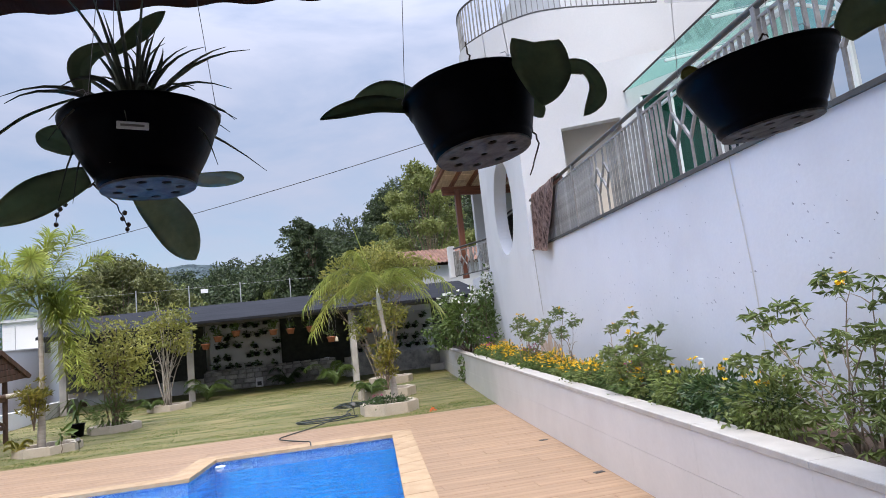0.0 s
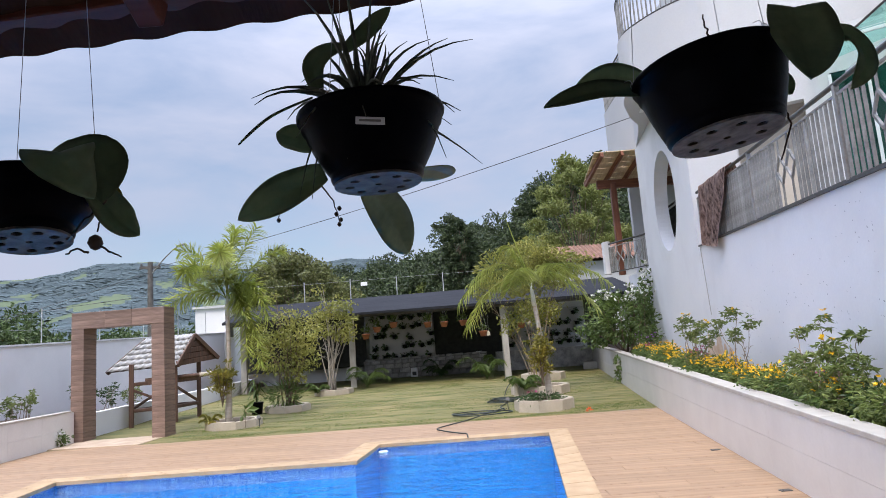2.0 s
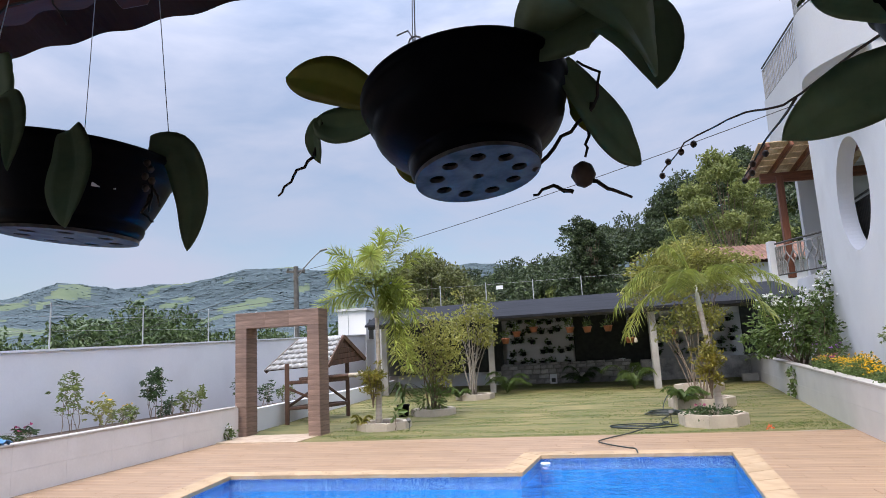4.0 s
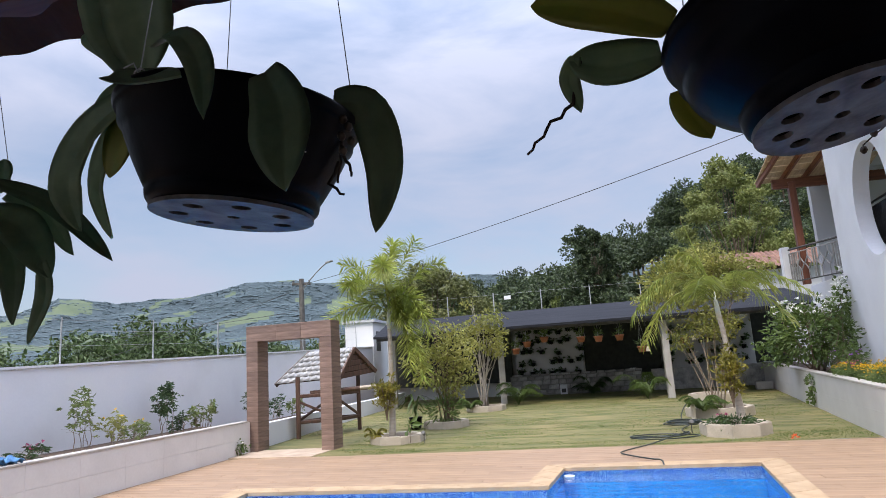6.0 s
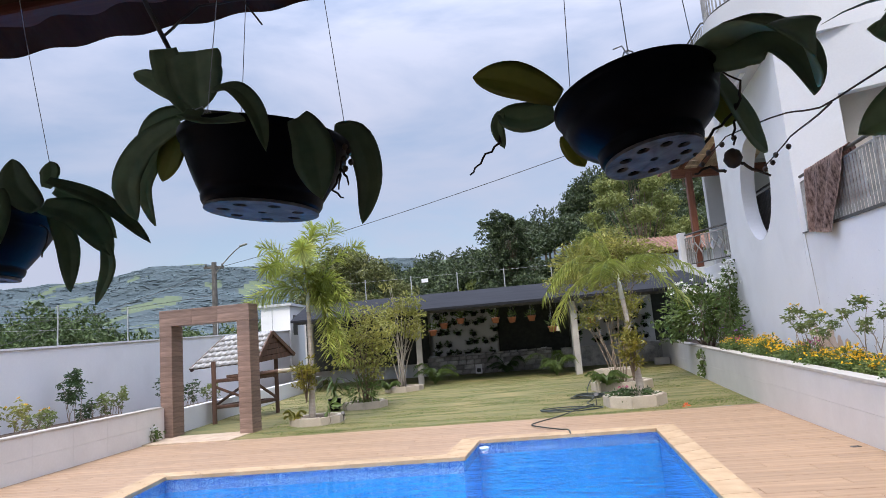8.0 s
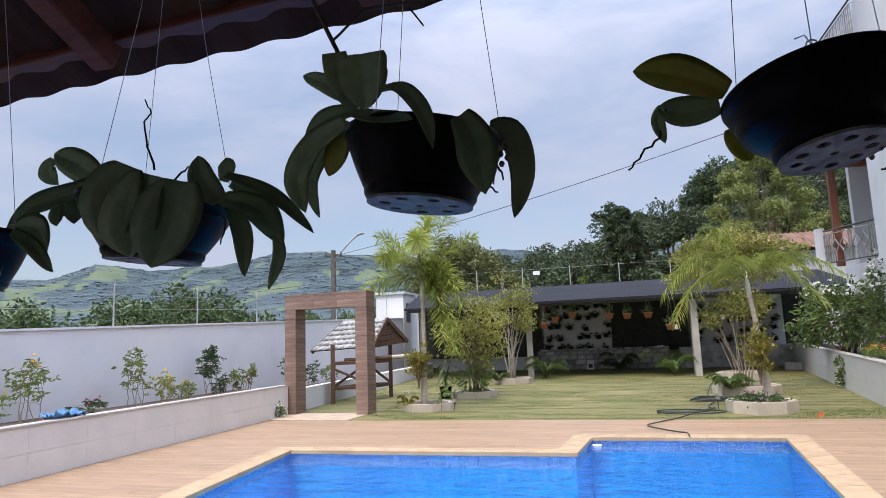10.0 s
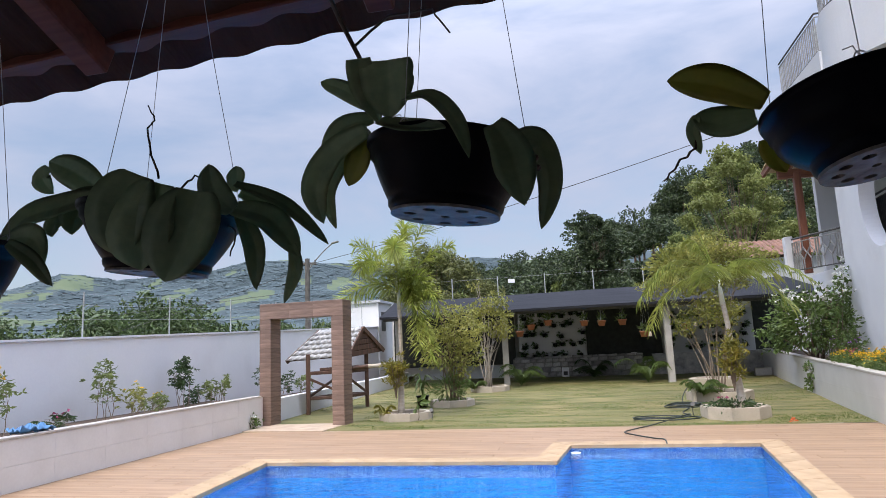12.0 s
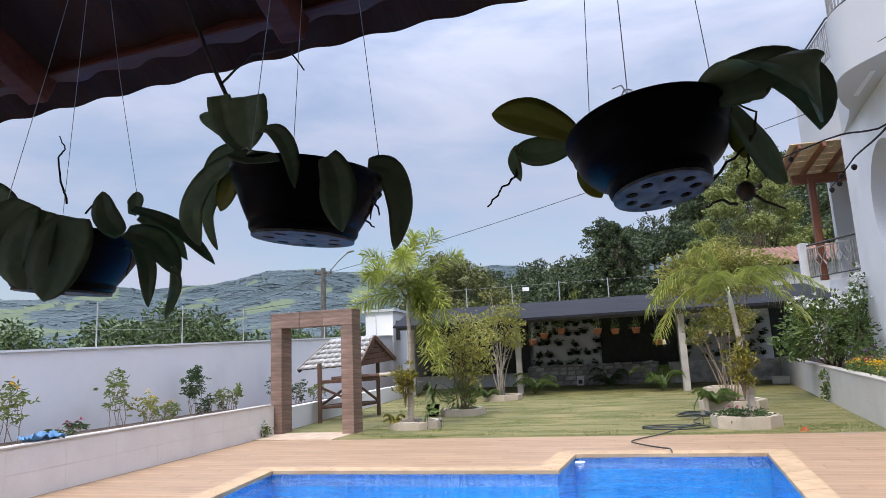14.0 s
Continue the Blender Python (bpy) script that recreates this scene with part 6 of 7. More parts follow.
def slope_tiles(owner, a, b, c, d, rows, cols, material, nm="roof_tile"):
    """Wavy tiles over the slope a-b (eave) to c-d (ridge); each one is a piece."""
    nrm = (b - a).cross(c - a).normalized()
    if nrm.z < 0:
        nrm = -nrm
    for i in range(rows):
        for j in range(cols):
            bm = bmesh.new()
            lines = []
            for v in (i / rows - 0.02, (i + 1.12) / rows):
                v = min(v, 1.0)
                lift = 0.035 if v < (i + 0.5) / rows else 0.012
                ln = []
                for k in range(9):
                    u = (j + k / 8) / cols
                    p = a.lerp(b, u).lerp(c.lerp(d, u), v)
                    ln.append((p + nrm * (lift + 0.015 * math.sin(2 * math.pi * k / 8)), p + nrm * (lift + 0.015 * math.sin(2 * math.pi * k / 8) - 0.018)))
                lines.append(ln)
            vs = [[[bm.verts.new(q) for q in pt] for pt in ln] for ln in lines]
            for k in range(8):
                (t0, b0), (t1, b1) = vs[0][k], vs[0][k + 1]
                (t2, b2), (t3, b3) = vs[1][k], vs[1][k + 1]
                for q in ((t0, t1, t3, t2), (b0, b2, b3, b1), (t0, b0, b1, t1), (t2, t3, b3, b2)):
                    bm.faces.new(q)
            bmesh.ops.recalc_face_normals(bm, faces=bm.faces)
            part(nm, bm, material, owner, "", True)


for q in ((E1, E2, R2, R1), (B2, B1, R1, R2)):
    bm = bmesh.new()
    bm.faces.new([bm.verts.new(v - Vector((0, 0, 0.02))) for v in q])
    bmesh.ops.solidify(bm, geom=bm.faces[:], thickness=0.02)
    part("roof_deck", bm, M_hut_wood, hut)
slope_tiles(hut, E1, E2, R1, R2, 6, 9, M_hut_tile)
slope_tiles(hut, B2, B1, R2, R1, 6, 9, M_hut_tile)
for p, q in ((E2, R2), (B2, R2), (E1, R1)):
    part("gable_board", beam(p - Vector((0, 0, 0.03)), q - Vector((0, 0, 0.03)), 0.05, 0.1, 0.006), M_hut_wood, hut)
for k in range(5):
    s = k / 5
    p, q = E2.lerp(R2, s), B2.lerp(R2, s)
    part("gable_slat", beam(p + Vector((-0.04, 0.02, 0.02)), q + Vector((-0.04, 0.02, 0.02)), 0.02, 0.12, 0.004), M_hut_wood, hut)
HP = [Vector((-4.1, 14.5, 0)), Vector((-3.3, 15.0, 0)), Vector((-3.1, 15.9, 0)), Vector((-3.8, 15.75, 0))]
for p in HP:
    part("post", box((0.1, 0.1, 1.5), (p.x, p.y, 0.73), (0, 0, 20), 0.01), M_hut_wood, hut)
for a, b in ((0, 1), (1, 2), (2, 3), (3, 0)):
    for z in (0.42, 1.02):
        part("rail_log", beam(HP[a] + Vector((0, 0, z)), HP[b] + Vector((0, 0, z)), 0.07, 0.08, 0.012), M_hut_wood, hut)
for a, b in ((0, 1), (1, 2), (3, 0)):
    part("brace", beam(HP[a] + Vector((0, 0, 0.9)), HP[b] + Vector((0, 0, 0.45)), 0.05, 0.06, 0.01), M_hut_wood, hut)
part("roller_log", tube([(-3.9, 14.75, 1.08), (-2.7, 15.5, 1.12)], 0.055, 10), M_hut_wood, hut)
part("roller_log", tube([(-2.86, 15.35, 1.12), (-2.5, 15.6, 1.13)], 0.05, 10), M_ring, hut, "pale cut log end")

# ---- under the garden shelter ----
stone = thing("stone_wall", "low rubble wall of dark grey stones", "wall", kind="structure")
part("mortar", prism([(-0.3, 25.02), (4.55, 24.87), (4.55, 25.25), (-0.3, 25.4)], -0.1, 0.93), M_mortar, stone)
dark_counter = prism([(4.9, 24.7), (8.7, 24.5), (8.7, 25.2), (4.9, 25.3)], -0.1, 0.95)
solid("stone_counter", dark_counter, M_stone, "dark stone counter under the shelter", "counter")
for nm, x0, x1, z0, z1 in (("a", -0.05, 2.5, 0.8, 2.78), ("b", 5.4, 8.5, 0.95, 2.5)):
    solid("display_panel", box((x1 - x0, 0.04, z1 - z0), ((x0 + x1) / 2, 25.2 - 0.03 * (x0 > 5), (z0 + z1) / 2), (0, 0, -1.8), 0.005), M_white_far, "white board hung with small black planters", "panel", "display panels")
# Black sheets added over the white back wall, where the background is dark.
M_back_sheet = mat("black_back_sheet", (0.018, 0.02, 0.018), (0.04, 0.043, 0.038), 6, 0.9, 0.3, 60)
for x0, x1 in ((2.54, 5.3), (-5.2, -0.2), (8.55, 9.7)):
    solid("black_sheet", box((x1 - x0, 0.03, 2.3), ((x0 + x1) / 2, 25.28, 1.9), (0, 0, -1.8)), M_back_sheet, "plain black sheet on the shelter's back wall", "net", "shade nets")
wp = thing("wall_planter", "small black wall planter with trailing plant", "planter", pose(0.2, 25.1, 2.5), "wall planters on the boards")
part("pocket", lathe([(0.001, -0.09), (0.07, -0.09), (0.095, 0.04), (0.1, 0.05), (0.08, 0.05)], 12), M_black_pot, wp)
part("foliage", leaf_mesh("foliage", cloud(np.random.default_rng(7), (0, -0.02, 0.05), (0.13, 0.09, 0.09), 46, 0.2), 0.11, 0.45, 7, L_dark), None, wp)
rg = random.Random(21)
for bx, cols, rows, zt in ((0.2, 7, 5, 2.58), (5.6, 8, 4, 2.3)):
    for i in range(cols):
        for j in range(rows):
            if (i, j, bx) == (0, 0, 0.2) or rg.random() < 0.14:
                continue
            copy_thing(wp, pose(bx + 0.36 * i + rg.uniform(-0.07, 0.07), 25.1 - 0.05 * (bx > 5), zt - 0.38 * j + rg.uniform(-0.06, 0.06), 0, 0, rg.uniform(0, 360)) @ Matrix.Diagonal((1, 1, 1, 1)))
for k, (x, z) in enumerate(((0.42, 1.9), (0.8, 2.1), (1.36, 2.22), (2.52, 2.14), (3.06, 2.12), (3.7, 2.12), (4.33, 1.72), (5.6, 1.9))):
    y = 20.95 if x > 2 else 21.1
    th = thing("hanging_terracotta_pot", "terracotta pot with a cactus hanging from the shelter beam" if k % 3 == 1 else "terracotta pot with leafy plant hanging from the shelter beam", "hanging plant", pose(x, y, z), "terracotta pots under the shelter")
    part("pot", lathe([(0.001, -0.15), (0.09, -0.15), (0.13, 0.0), (0.145, 0.0), (0.145, 0.03), (0.12, 0.03), (0.11, -0.02), (0.001, -0.02)], 18), M_terracotta, th, "", True)
    part("foliage", leaf_mesh("foliage", cloud(np.random.default_rng(k), (0, 0, 0.12), (0.13, 0.13, 0.13), 40, 0.2), 0.16, 0.25, 50 + k, L_green, up=-0.5), None, th)
    for a in (0.3, 2.4, 4.5):
        part("wire", tube([(0.14 * math.cos(a), 0.14 * math.sin(a), 0.02), (0, 0, 2.6 - z)], 0.003, 4), M_wire, th)
for x, y, z in ((4.4, 20.9, 0.5), (5.75, 20.8, 1.95)):
    gd = thing("wind_bell", "small hanging clay bell under the shelter", "ornament", pose(x + 0.1, y, z + 1.2 if z < 1 else z))
    part("bell", lathe([(0.06, -0.12), (0.05, -0.02), (0.02, 0.03), (0.001, 0.035)], 12), M_ring, gd, "", True)
    part("cord", tube([(0, 0, 0.03), (0, 0, 2.58 - (z + 1.2 if z < 1 else z))], 0.003, 4), M_wire, gd)
bowl = thing("white_bowl", "white bowl standing on the stone wall", "bowl", pose(4.25, 25.0, 0.93))
part("bowl", lathe([(0.001, 0.0), (0.06, 0.0), (0.12, 0.1), (0.11, 0.1), (0.05, 0.015), (0.001, 0.012)], 16), M_alu, bowl, "", True)
solid("step_block", box((0.5, 0.4, 0.25), (8.05, 22.6, lawn_z(22.6) + 0.12), (0, 0, -7), 0.02), M_concrete, "rough concrete block on the lawn", "block")

# ---- beyond the garden ----
EYE = Vector((2.8, -0.2, 1.5))


def polar(az, r, z=0.0):
    return Vector((EYE.x + r * math.sin(radians(az)), EYE.y + r * math.cos(radians(az)), z))


pil = thing("corner_building", "white plastered building at the garden's corner", "building")
part("wall", prism([(-6.9, 24.9), (-5.7, 24.9), (-5.7, 27.5), (-6.9, 27.5)], -2.2, 3.46), M_white, pil)
part("roof_slab", prism([(-7.0, 24.8), (-5.6, 24.8), (-5.6, 27.6), (-7.0, 27.6)], 3.464, 3.56), M_white_far, pil)
part("grille", box((0.02, 0.5, 0.8), (-5.69, 25.5, 2.7), bevel=0.003), M_metal_dark, pil)

M_fence = mat("grey_galvanised_post", (0.3, 0.31, 0.31), (0.45, 0.46, 0.46), 8, 0.5, 0.05, 40, metal=0.3)
fence = thing("wall_fence", "thin metal fence posts and wires on the boundary wall", "fence")
def wall_top(y):
    return 1.40 + 0.0352 * (y + 6)
for k in range(9):
    y = 4.55 + 2.35 * k
    part("fence_post", box((0.022, 0.022, 0.78), (-5.87, y, wall_top(y) + 0.39), bevel=0.003), M_fence, fence)
for h in (0.3, 0.55, 0.74):
    part("fence_wire", tube([(-5.87, 2.0, wall_top(2) + h), (-5.87, 23.5, wall_top(23.5) + h)], 0.0025, 4), M_wire, fence)
fence_b = thing("back_fence", "thin metal posts behind the garden shelter", "fence")
for k in range(7):
    part("fence_post", box((0.04, 0.04, 1.9), (-5.0 + 2.0 * k, 27.0, 3.5), bevel=0.004), M_fence, fence_b)
part("fence_wire", tube([(-5.0, 27.0, 4.35), (7.0, 27.0, 4.4)], 0.004, 4), M_wire, fence_b)
part("yard_sign", box((0.28, 0.02, 0.16), (-0.4, 26.97, 4.2), bevel=0.003), M_alu, fence_b)

M_pole = mat("dark_weathered_concrete", (0.075, 0.068, 0.06), (0.14, 0.128, 0.115), 4, 0.9, 0.3, 40)
pole = thing("utility_pole", "weathered concrete utility pole with street lamp", "utility pole")
PX0, PY0 = -10.64, 28.9
part("shaft", tube([(PX0, PY0, -2.3), (PX0, PY0, 6.15)], [0.17, 0.12], 10), M_pole, pole)
part("cross_arm", box((0.9, 0.1, 0.12), (PX0, PY0, 5.9), (0, 0, 20), 0.008), M_pole, pole)
for k in (-1, 0, 1):
    part("insulator", lathe([(0.03, 0), (0.06, 0.03), (0.035, 0.06), (0.06, 0.09), (0.02, 0.14)], 10), M_metal_dark, pole, m=pose(PX0 + 0.35 * k, PY0 + 0.13 * k, 5.96))
part("lamp_arm", tube(curve3((PX0, PY0, 5.5), (PX0 + 0.7, PY0 - 0.2, 6.3), (PX0 + 1.5, PY0 - 0.4, 6.75), 6), 0.03, 6), M_metal_grey, pole)
part("lamp_head", box((0.4, 0.14, 0.08), (PX0 + 1.65, PY0 - 0.44, 6.78), (0, -8, -14), 0.02), M_metal_grey, pole)


def cable(label, a, b, sag, r=0.012):
    a, b = Vector(a), Vector(b)
    pts = [a.lerp(b, s) - Vector((0, 0, sag * 4 * s * (1 - s))) for s in np.linspace(0, 1, 24)]
    solid("cable", tube(pts, r, 5), M_metal_dark, label, "cable")


cable("black overhead cable running from the house to the pole", (9.0, 17.3, 7.45), (PX0, PY0, 5.85), 0.25)
cable("black overhead cable running down the valley from the pole", (PX0, PY0, 5.7), (-32, 20, -0.6), 0.5)
cable("thin overhead cable crossing the valley", (PX0, PY0, 4.6), (-48, 36, 4.3), 0.35)

# neighbouring house with clay roof
nb = thing("neighbour_house", "white neighbouring house with red clay tile roof", "house")
part("wall", prism([(8.3, 27.5), (12.2, 27.5), (12.2, 32), (8.3, 32)], -2.2, 4.5), M_white_far, nb)
slope = bmesh.new()
rows = []
for j in range(9):
    row = []
    for i in range(97):
        u = i / 96
        row.append(slope.verts.new((8.0 + 4.6 * u, 27.1 + 2.6 * j / 8, 4.55 + 0.95 * j / 8 + 0.05 * abs(math.sin(math.pi * u * 24)) - 0.02 * (j % 2))))
    rows.append(row)
for a, b in zip(rows, rows[1:]):
    for i in range(96):
        slope.faces.new((a[i], a[i + 1], b[i + 1], b[i]))
part("roof", slope, M_clay_roof, nb, "red clay barrel-tile roof")
part("roof_back", prism([(8.0, 29.7), (12.6, 29.7), (12.6, 32.3), (8.0, 32.3)], [5.4, 5.4, 4.5, 4.5], [5.45, 5.45, 4.55, 4.55]), M_clay_roof, nb)

# wooded slope behind the shelter
PROF = [(-70, 2.0), (-30, 3.0), (-14, 5.6), (-9, 6.4), (-5.6, 7.0), (-1, 8.2), (0.4, 10.2), (2.5, 9.8), (4.2, 8.6), (6.7, 9.8), (9.2, 12.2), (13.7, 13.6), (20, 13.2), (45, 12.0), (90, 6.0)]


def interp(table, a):
    for (a0, v0), (a1, v1) in zip(table, table[1:]):
        if a0 <= a <= a1:
            return v0 + (v1 - v0) * (a - a0) / (a1 - a0)
    return table[0][1] if a < table[0][0] else table[-1][1]


def slope_z(az, r):
    s = min(1, max(0, (r - 36) / 60))
    s = s * s * (3 - 2 * s)
    return -2.2 + (3.6 + 96 * math.tan(radians(interp(PROF, az) - 2.4))) * s


M_woodfloor = mat("wooded_slope_ground", (0.02, 0.035, 0.012), (0.06, 0.08, 0.03), 0.15, 0.95, 0.4, 1.5)
bm = bmesh.new()
rows = []
for i in range(60):
    az = -24 + 84 * i / 59
    rows.append([bm.verts.new(polar(az, r, slope_z(az, r) - 0.1)) for r in np.linspace(34, 150, 24)])
for a, b in zip(rows, rows[1:]):
    for k in range(23):
        bm.faces.new((a[k], a[k + 1], b[k + 1], b[k]))
bmesh.ops.recalc_face_normals(bm, faces=bm.faces)
solid("wooded_slope", bm, M_woodfloor, "steep dark green wooded hillside", "hillside", kind="structure", smooth=True)
L_forest = leaf_col("forest_leaves", (0.026, 0.044, 0.019), (0.082, 0.11, 0.042), 0.5, 0.6, 0.3)
L_forest_l = leaf_col("light_forest_leaves", (0.11, 0.15, 0.04), (0.22, 0.25, 0.07), 0.3, 0.6, 0.25)
rg = np.random.default_rng(77)
clouds, trunks = {0: [], 1: []}, bmesh.new()
for k in range(210):
    az = rg.uniform(-16, 34) if k < 165 else rg.uniform(-22, -4)
    r = 48 + 52 * rg.random() ** 0.8 if k < 165 else rg.uniform(40, 60)
    p = polar(az, r, slope_z(az, r))
    h = rg.uniform(3.2, 6.0) * (0.75 if r < 60 else 1)
    rad = rg.uniform(1.6, 2.9)
    add_tube(trunks, [p, p + Vector((0, 0, h * 0.6))], [0.2, 0.1], 5)
    for j in range(7):
        o = rg.normal(size=3) * (rad * 0.55, rad * 0.55, h * 0.16)
        c = (p.x + o[0], p.y + o[1], p.z + h * 0.66 + o[2])
        clouds[1 if rg.random() < ((0.4 if az > 6 else 0.3) if r < 66 else (0.14 if az > 8 else 0.08)) else 0].append(cloud(rg, c, (rad * 0.55, rad * 0.55, rad * 0.42), 250, 0.6))
for k, mm in ((0, L_forest), (1, L_forest_l)):
    ob = new("far_woods", leaf_mesh("far_woods", np.concatenate(clouds[k]), 0.36, 0.6, 70 + k, mm))
    tagged(ob, "dense dark green forest crowns on the hillside" if k == 0 else "lighter green crowns among the hillside forest", "woods", kind="stuff")
tagged(part("far_trunks", trunks, M_bark_brown), "brown trunks among the hillside forest", "woods", kind="stuff")

# bushes beyond the boundary wall
cl = []
for k in range(46):
    az = rg.uniform(-62, -20)
    r = rg.uniform(38, 60)
    top = {0: 3.3, 1: 2.6, 2: 2.0}[k % 3] + 1.5 * math.exp(-((az + 37) / 4) ** 2)
    zt = EYE.z + r * math.tan(radians(top))
    c = polar(az, r, zt - 1.6)
    for j in range(5):
        o = rg.normal(size=3) * (1.1, 1.1, 0.5)
        cl.append(cloud(rg, (c.x + o[0], c.y + o[1], c.z + o[2]), (1.5, 1.5, 1.1), 260, 0.5))
    cl.append(cloud(rg, (c.x, c.y, (c.z - 2.2) / 2 - 0.3), (1.6, 1.6, (c.z + 2.2) / 2), 420, 0.5))
tagged(new("far_bushes", leaf_mesh("far_bushes", np.concatenate(cl), 0.32, 0.5, 81, leaf_col("roadside_leaves", (0.04, 0.07, 0.022), (0.10, 0.14, 0.045), 0.45, 0.6, 0.25))), "thicket of green bushes beyond the boundary wall", "bushes", kind="stuff")


def big_tree(label, az, r, top_el, width, leaf_mat, seed, airy=False):
    rg, pr = np.random.default_rng(seed), random.Random(seed)
    base = polar(az, r, slope_z(az, r) if r > 36 else -2.2)
    top = EYE.z + r * math.tan(radians(top_el))
    h = top - base.z
    th = thing("large_tree", label, "tree", Matrix.Translation(base))
    bm = bmesh.new()
    add_tube(bm, curve3((0, 0, -0.2), (0.2, 0, h * 0.3), (0, 0, h * 0.62), 8), [0.26, 0.23, 0.2, 0.17, 0.14, 0.11, 0.08, 0.05], 9)
    pts = []
    for k in range(34 if airy else 26):
        a = k * 2.4
        f = (k + 0.5) / (34 if airy else 26)
        rad = width * 0.5 * math.sqrt(max(0.05, 1 - (2 * f - 0.85) ** 2)) * pr.uniform(0.6, 1.0)
        c = Vector((rad * math.cos(a), rad * math.sin(a), h * (0.45 + 0.53 * f)))
        st = Vector((0, 0, h * (0.25 + 0.3 * f)))
        add_tube(bm, curve3(st, st.lerp(c, 0.5) - Vector((0, 0, 0.3)), c, 6), [0.045, 0.038, 0.03, 0.022, 0.015, 0.008], 5)
        s = 0.12 if airy else 0.15
        pts.append(cloud(rg, c, (width * s, width * s, width * s * 0.7), 620, 0.25))
    part("trunk", bm, M_bark_brown, th, "", True)
    part("crown", leaf_mesh("crown", np.concatenate(pts), 0.2 if not airy else 0.17, 0.55, seed, leaf_mat), None, th)
    return th


L_airy = leaf_col("airy_crown_leaves", (0.14, 0.175, 0.045), (0.27, 0.29, 0.09), 0.3, 0.6, 0.35)
L_olive = leaf_col("olive_crown_leaves", (0.075, 0.09, 0.028), (0.175, 0.18, 0.055), 0.35, 0.6, 0.25)
big_tree("broad round-crowned dark olive tree behind the garden", -13.3, 35, 8.7, 6.0, L_olive, 91)
big_tree("airy light green tree with pale branches behind the terrace", 12.6, 36, 15.2, 5.6, L_airy, 92, True)
big_tree("dark green tree standing above the forest edge", 1.3, 60, 11.0, 3.4, L_forest, 93)
big_tree("light green tree behind the shelter roof", 8.3, 46, 8.6, 4.5, L_forest_l, 94, True)

# distant hills
HILL = [(-95, 4.5), (-70, 5.2), (-49, 5.5), (-47, 5.7), (-43.5, 6.7), (-39.6, 6.1), (-36.8, 6.8), (-34.2, 7.1), (-29.7, 8.1), (-25.4, 8.2), (-21.4, 7.5), (-15, 7.0), (-9.2, 8.2), (-5, 7.6), (5, 7.0), (40, 6.0)]
# Distance haze is put into the woods as a bluish base colour.
M_hill = mat("hazy_hill_woodland_floor", (0.033, 0.052, 0.058), (0.054, 0.077, 0.08), 0.05, 0.95, 0.4, 0.4)
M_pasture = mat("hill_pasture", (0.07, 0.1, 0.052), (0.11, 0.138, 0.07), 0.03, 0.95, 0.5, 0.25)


def hill_z(az, r):
    s = (r - 190) / 670
    z = -4 + (6 + 860 * math.tan(radians(interp(HILL, az)))) * (0.25 * s + 0.75 * s * s)
    p = polar(az, r, 0)
    return z + s * (1 - 0.6 * s) * 34 * noise.fractal((p.x * 0.006, p.y * 0.006, 0), 1.0, 2.0, 5)


def pasture(az, r):
    p = polar(az, r, 0)
    v = noise.fractal((p.x * 0.02, p.y * 0.014, 4), 1.0, 2.0, 4)
    return v > 0.42 - 0.42 * min(1, max(0, (-36 - az) / 12)) - 0.35 * max(0, 1 - (r - 190) / 160)


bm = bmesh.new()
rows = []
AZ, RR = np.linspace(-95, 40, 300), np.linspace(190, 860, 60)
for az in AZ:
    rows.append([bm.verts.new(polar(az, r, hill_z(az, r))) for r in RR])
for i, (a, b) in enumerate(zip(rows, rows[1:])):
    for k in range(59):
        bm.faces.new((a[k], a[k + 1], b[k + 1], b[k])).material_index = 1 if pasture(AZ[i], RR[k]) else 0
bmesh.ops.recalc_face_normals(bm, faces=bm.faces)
solid("far_hills", bm, [M_hill, M_pasture], "distant hills of haze-tinted woods and green pasture", "hills", kind="structure", smooth=True)

# single tree crowns over the far hills, thinner on the pastures
rg = np.random.default_rng(55)
verts, faces = [], []
for k in range(30000):
    az, r = rg.uniform(-62, 4), 190 + 668 * math.sqrt(rg.random())
    if pasture(az, r) and rg.random() < 0.93:
        continue
    c = polar(az, r, hill_z(az, r))
    w, h = rg.uniform(1.4, 2.8), rg.uniform(0.35, 0.9)
    n0, t = len(verts), rg.uniform(0, 6.28)
    for j in range(5):
        a = t + j * 1.257
        verts.append((c.x + w * math.cos(a) * rg.uniform(0.7, 1.2), c.y + w * math.sin(a) * rg.uniform(0.7, 1.2), c.z - 0.3 + h * rg.uniform(0.0, 0.3)))
    verts.append((c.x + rg.uniform(-0.6, 0.6), c.y + rg.uniform(-0.6, 0.6), c.z + h))
    faces += [(n0 + j, n0 + (j + 1) % 5, n0 + 5) for j in range(5)]
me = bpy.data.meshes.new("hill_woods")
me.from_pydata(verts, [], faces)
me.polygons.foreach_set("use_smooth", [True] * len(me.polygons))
# Crowns carry the same bluish haze in their base colour.
me.materials.append(mat("hazy_hill_tree_crowns", (0.052, 0.08, 0.088), (0.082, 0.116, 0.118), 0.2, 0.95, 0.0, 1.0, vary=0.12))
tagged(new("hill_woods", me), "blue-green tree crowns over the far hills, coloured with haze", "woods", kind="stuff")

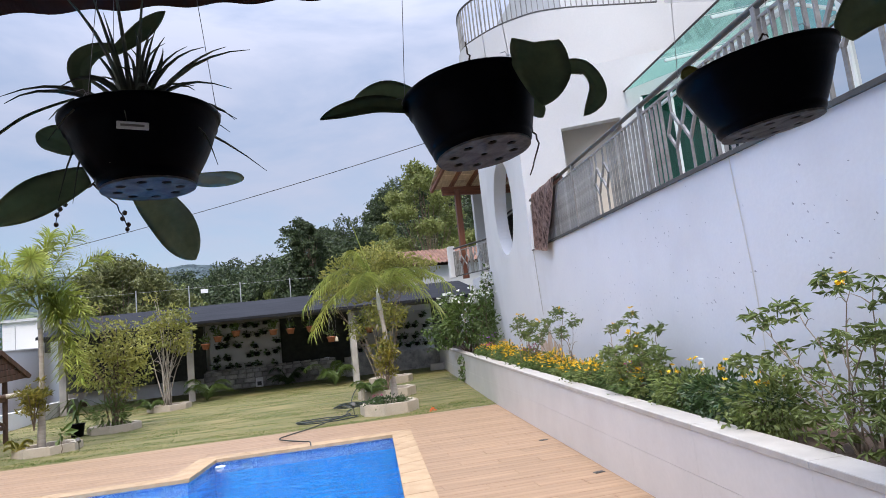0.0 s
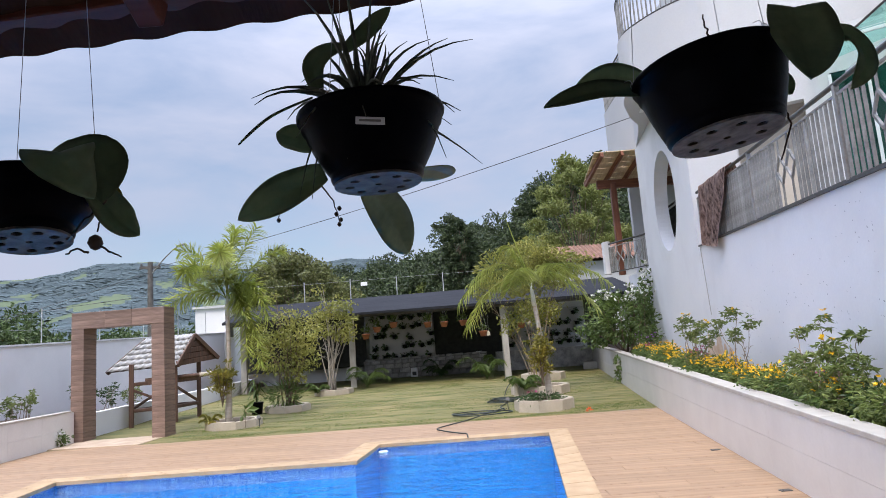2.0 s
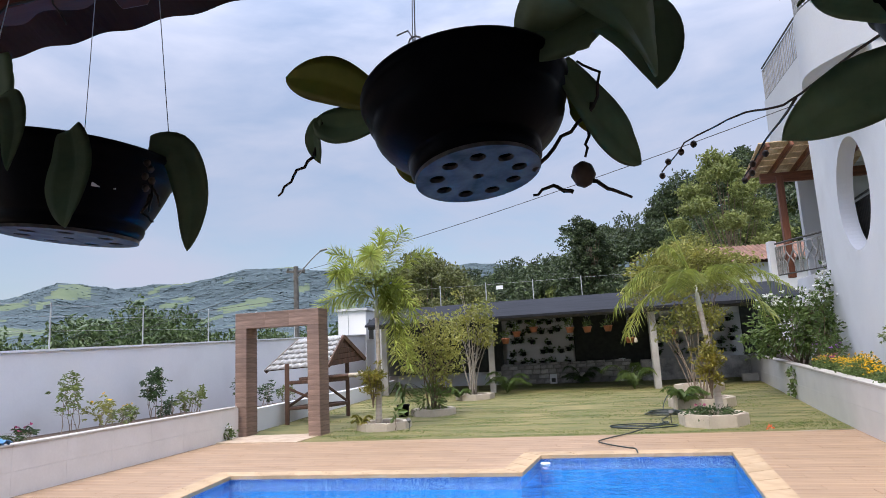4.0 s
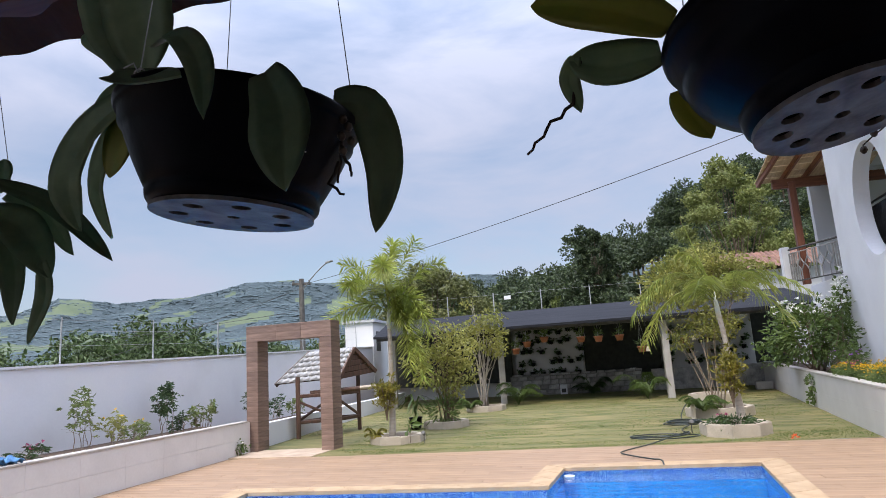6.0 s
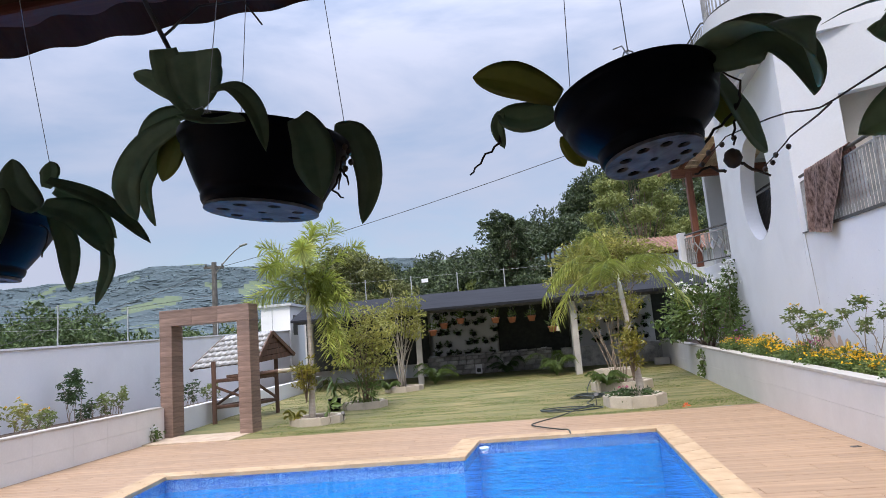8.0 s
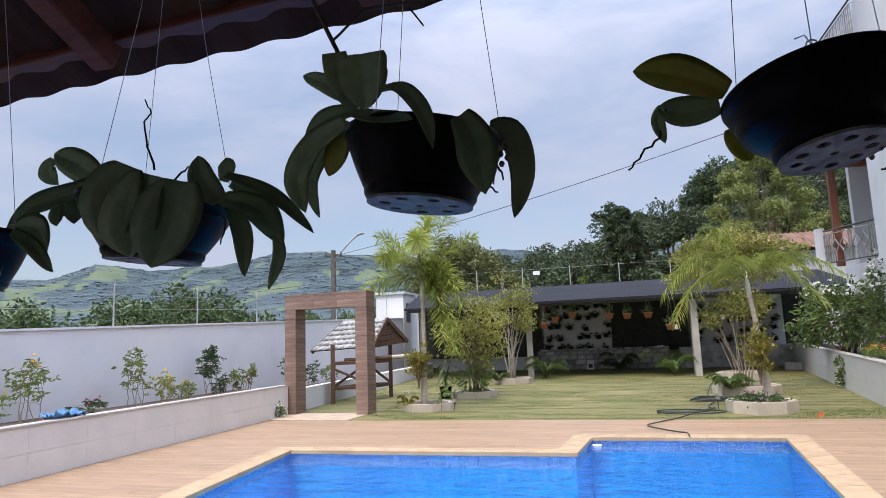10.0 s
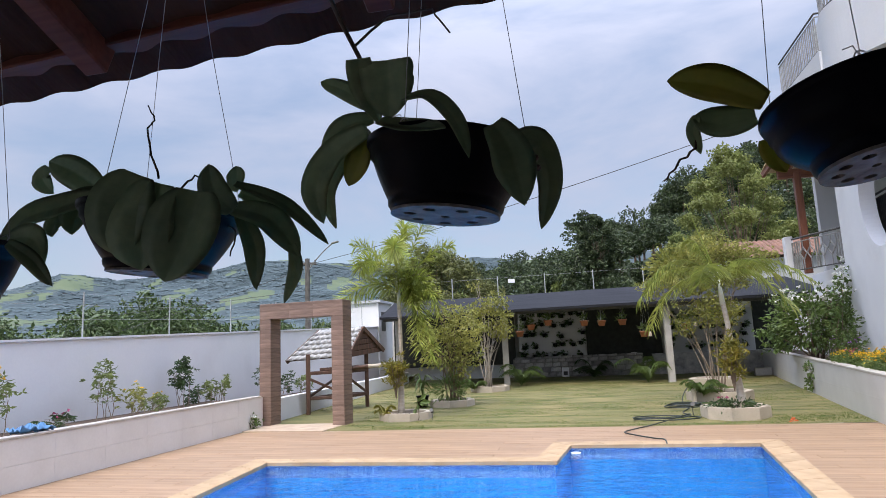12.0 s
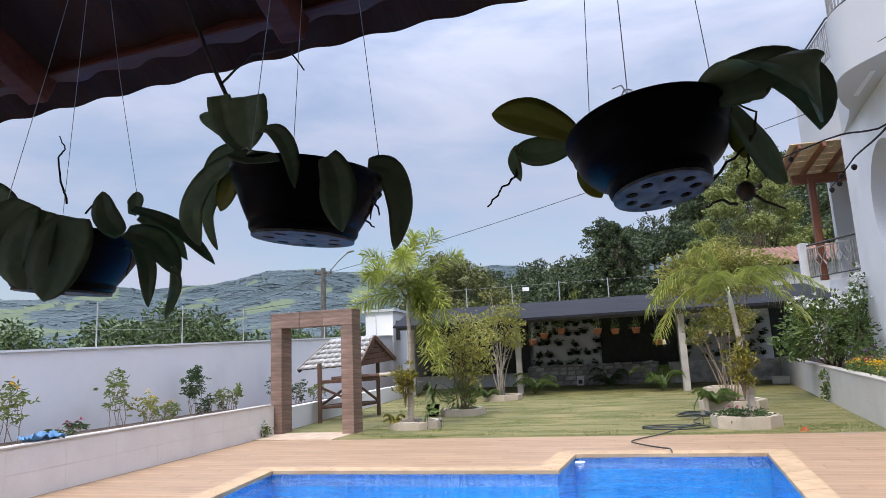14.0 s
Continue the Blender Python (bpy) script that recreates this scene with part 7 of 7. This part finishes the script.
# ---- lawn blades ----
rg = np.random.default_rng(12)
N = 130000
gx, gy = rg.uniform(-4.25, 8.6, N), 11.75 + 13.2 * rg.random(N) ** 1.25
dens = np.array([noise.noise((a * 0.55, b * 3.2, 5)) + 0.5 * noise.noise((a * 1.7, b * 5, 1)) for a, b in zip(gx, gy)])
keep = (dens > rg.uniform(-0.2, 0.32, N)) & (gx < 6.33 + 0.115 * (gy - 5.18) - 0.05)
for x, y, h in RINGS.values():
    keep &= (gx - x) ** 2 + (gy - y) ** 2 > (h * 0.98) ** 2
keep &= ~((gx < -2.35) & (gy < 14.4) & (gx > -4.45))
gx, gy = gx[keep], gy[keep]
gz = np.maximum(0, 0.016 * (gy - 11.75)) + 0.0
M_grass = leaf_col("grass_blades", (0.075, 0.13, 0.02), (0.175, 0.205, 0.048), 0.35, 0.6, 0.3)
ob = new("grass", leaf_mesh("grass", np.stack([gx, gy, gz], 1), 0.03, 0.26, 12, M_grass, tilt=0.25, up=-1.3))
tagged(ob, "short mown grass with yellowed strips", "grass", kind="stuff")

# ---- deck tiles ----
random.seed(4)
PWID, PLEN = 0.2, 1.2
cache = {}


def plank_mesh(ln):
    key = round(ln, 2)
    if key not in cache:
        cache[key] = mesh_of(box((key - 0.004, PWID - 0.004, 0.012), (0, 0, -0.006), bevel=0.0015), "plank", M_deck)
    return cache[key]


near_bm = bmesh.new()
row = 0
y = -0.9 + PWID / 2
while y < 11.7:
    off = (row * 0.4) % PLEN
    sp0, sp1 = pool_span(y - 0.08), pool_span(y + 0.08)
    spans = [(-4.28, PX(y) + 0.02)]
    if sp0 or sp1:
        a0 = max(s[0] for s in (sp0, sp1) if s) - 0.13
        a1 = min(s[1] for s in (sp0, sp1) if s) + 0.13
        spans = [(-4.28, a0), (a1, PX(y) + 0.02)]
    for x0, x1 in spans:
        x = x0 - ((x0 + off) % PLEN)
        while x < x1:
            s, e = max(x, x0), min(x + PLEN, x1)
            if e - s > 0.05:
                if y > 4.6:
                    part("plank", plank_mesh(e - s), None, deck, m=pose((s + e) / 2, y, random.uniform(-0.0008, 0.0008)))
                else:
                    add_prism(near_bm, [(s + 0.002, y - PWID / 2 + 0.002), (e - 0.002, y - PWID / 2 + 0.002), (e - 0.002, y + PWID / 2 - 0.002), (s + 0.002, y + PWID / 2 - 0.002)], -0.012, 0.0)
            x += PLEN
    y += PWID
    row += 1
tagged(part("plank_rest", near_bm, M_deck, deck), kind="stuff")

# ---- pool coping ----
outer = offset_poly(POOL, 0.27)
inner_p = offset_poly(POOL, -0.03)
for k in range(6):
    a, b, c, d = (Vector(p) for p in (inner_p[k], inner_p[(k + 1) % 6], outer[(k + 1) % 6], outer[k]))
    n = max(1, round((b - a).length / 0.5))
    for j in range(n):
        s, e = j / n, (j + 1) / n - 0.0025 / max(0.5, (b - a).length)
        quad = [d.lerp(c, s), d.lerp(c, e), a.lerp(b, e), a.lerp(b, s)]
        bm = prism([(p.x, p.y) for p in quad], -0.03, 0.018)
        bmesh.ops.recalc_face_normals(bm, faces=bm.faces)
        bmesh.ops.bevel(bm, geom=[ed for ed in bm.edges if min(v.co.z for v in ed.verts) > 0], offset=0.004, segments=2, affect="EDGES")
        part("coping_stone", bm, M_coping, pool)

# ---- planter facing tiles and caps ----
for y0 in np.arange(-1.2, 24.0, 1.2):
    y1 = min(24.5, y0 + 1.2 - 0.0015)
    for j in range(2):
        f0, f1 = (0.0, 0.52) if j == 0 else (0.5235, 1.0)
        za, zb = cap_z(y0) - 0.045, cap_z(y1) - 0.045
        bm = wall_strip((PX(y0) - 0.012, y0), (PX(y1) - 0.012, y1), 0.012, (za * f0 - 0.02 * (j == 0), zb * f0 - 0.02 * (j == 0)), (za * f1, zb * f1))
        part("facing_tile", bm, M_planter, planter_r)
    bm = wall_strip((PX(y0) - 0.02, y0), (PX(y1) - 0.02, y1), 0.2, (cap_z(y0) - 0.043, cap_z(y1) - 0.043), (cap_z(y0), cap_z(y1)))
    bmesh.ops.bevel(bm, geom=bm.edges[:], offset=0.004, segments=1, affect="EDGES")
    part("cap_stone", bm, M_cap, planter_r)
for y0 in np.arange(-1.0, 12.4, 0.9):
    y1 = min(12.6, y0 + 0.8985)
    for j in range(2):
        bm = box((0.012, y1 - y0, 0.308), (-4.279, (y0 + y1) / 2, 0.154 + 0.311 * j), bevel=0.0015)
        part("facing_tile", bm, M_planter, planter_l)
    part("cap_stone", box((0.18, y1 - y0, 0.03), (-4.35, (y0 + y1) / 2, 0.638), bevel=0.004), M_cap, planter_l)

# ---- rubble stones ----
random.seed(8)
z = 0.02
while z < 0.9:
    h = random.uniform(0.14, 0.22)
    h = min(h, 0.95 - z)
    x = -0.25
    while x < 4.5:
        w = random.uniform(0.2, 0.42)
        w = min(w, 4.55 - x)
        yy = 25.02 - 0.033 * (x + 0.3)
        if w > 0.08:
            bm = box((w - 0.02, 0.16, h - 0.02), (0, 0, 0), bevel=0.02)
            for v in bm.verts:
                v.co += Vector((random.uniform(-0.012, 0.012), random.uniform(-0.012, 0.012), random.uniform(-0.012, 0.012)))
            part("stone", bm, M_stone, stone, m=pose(x + w / 2, yy + 0.04 + random.uniform(-0.02, 0.01), lawn_z(25) * 0.3 + z + h / 2))
        x += w
    z += h
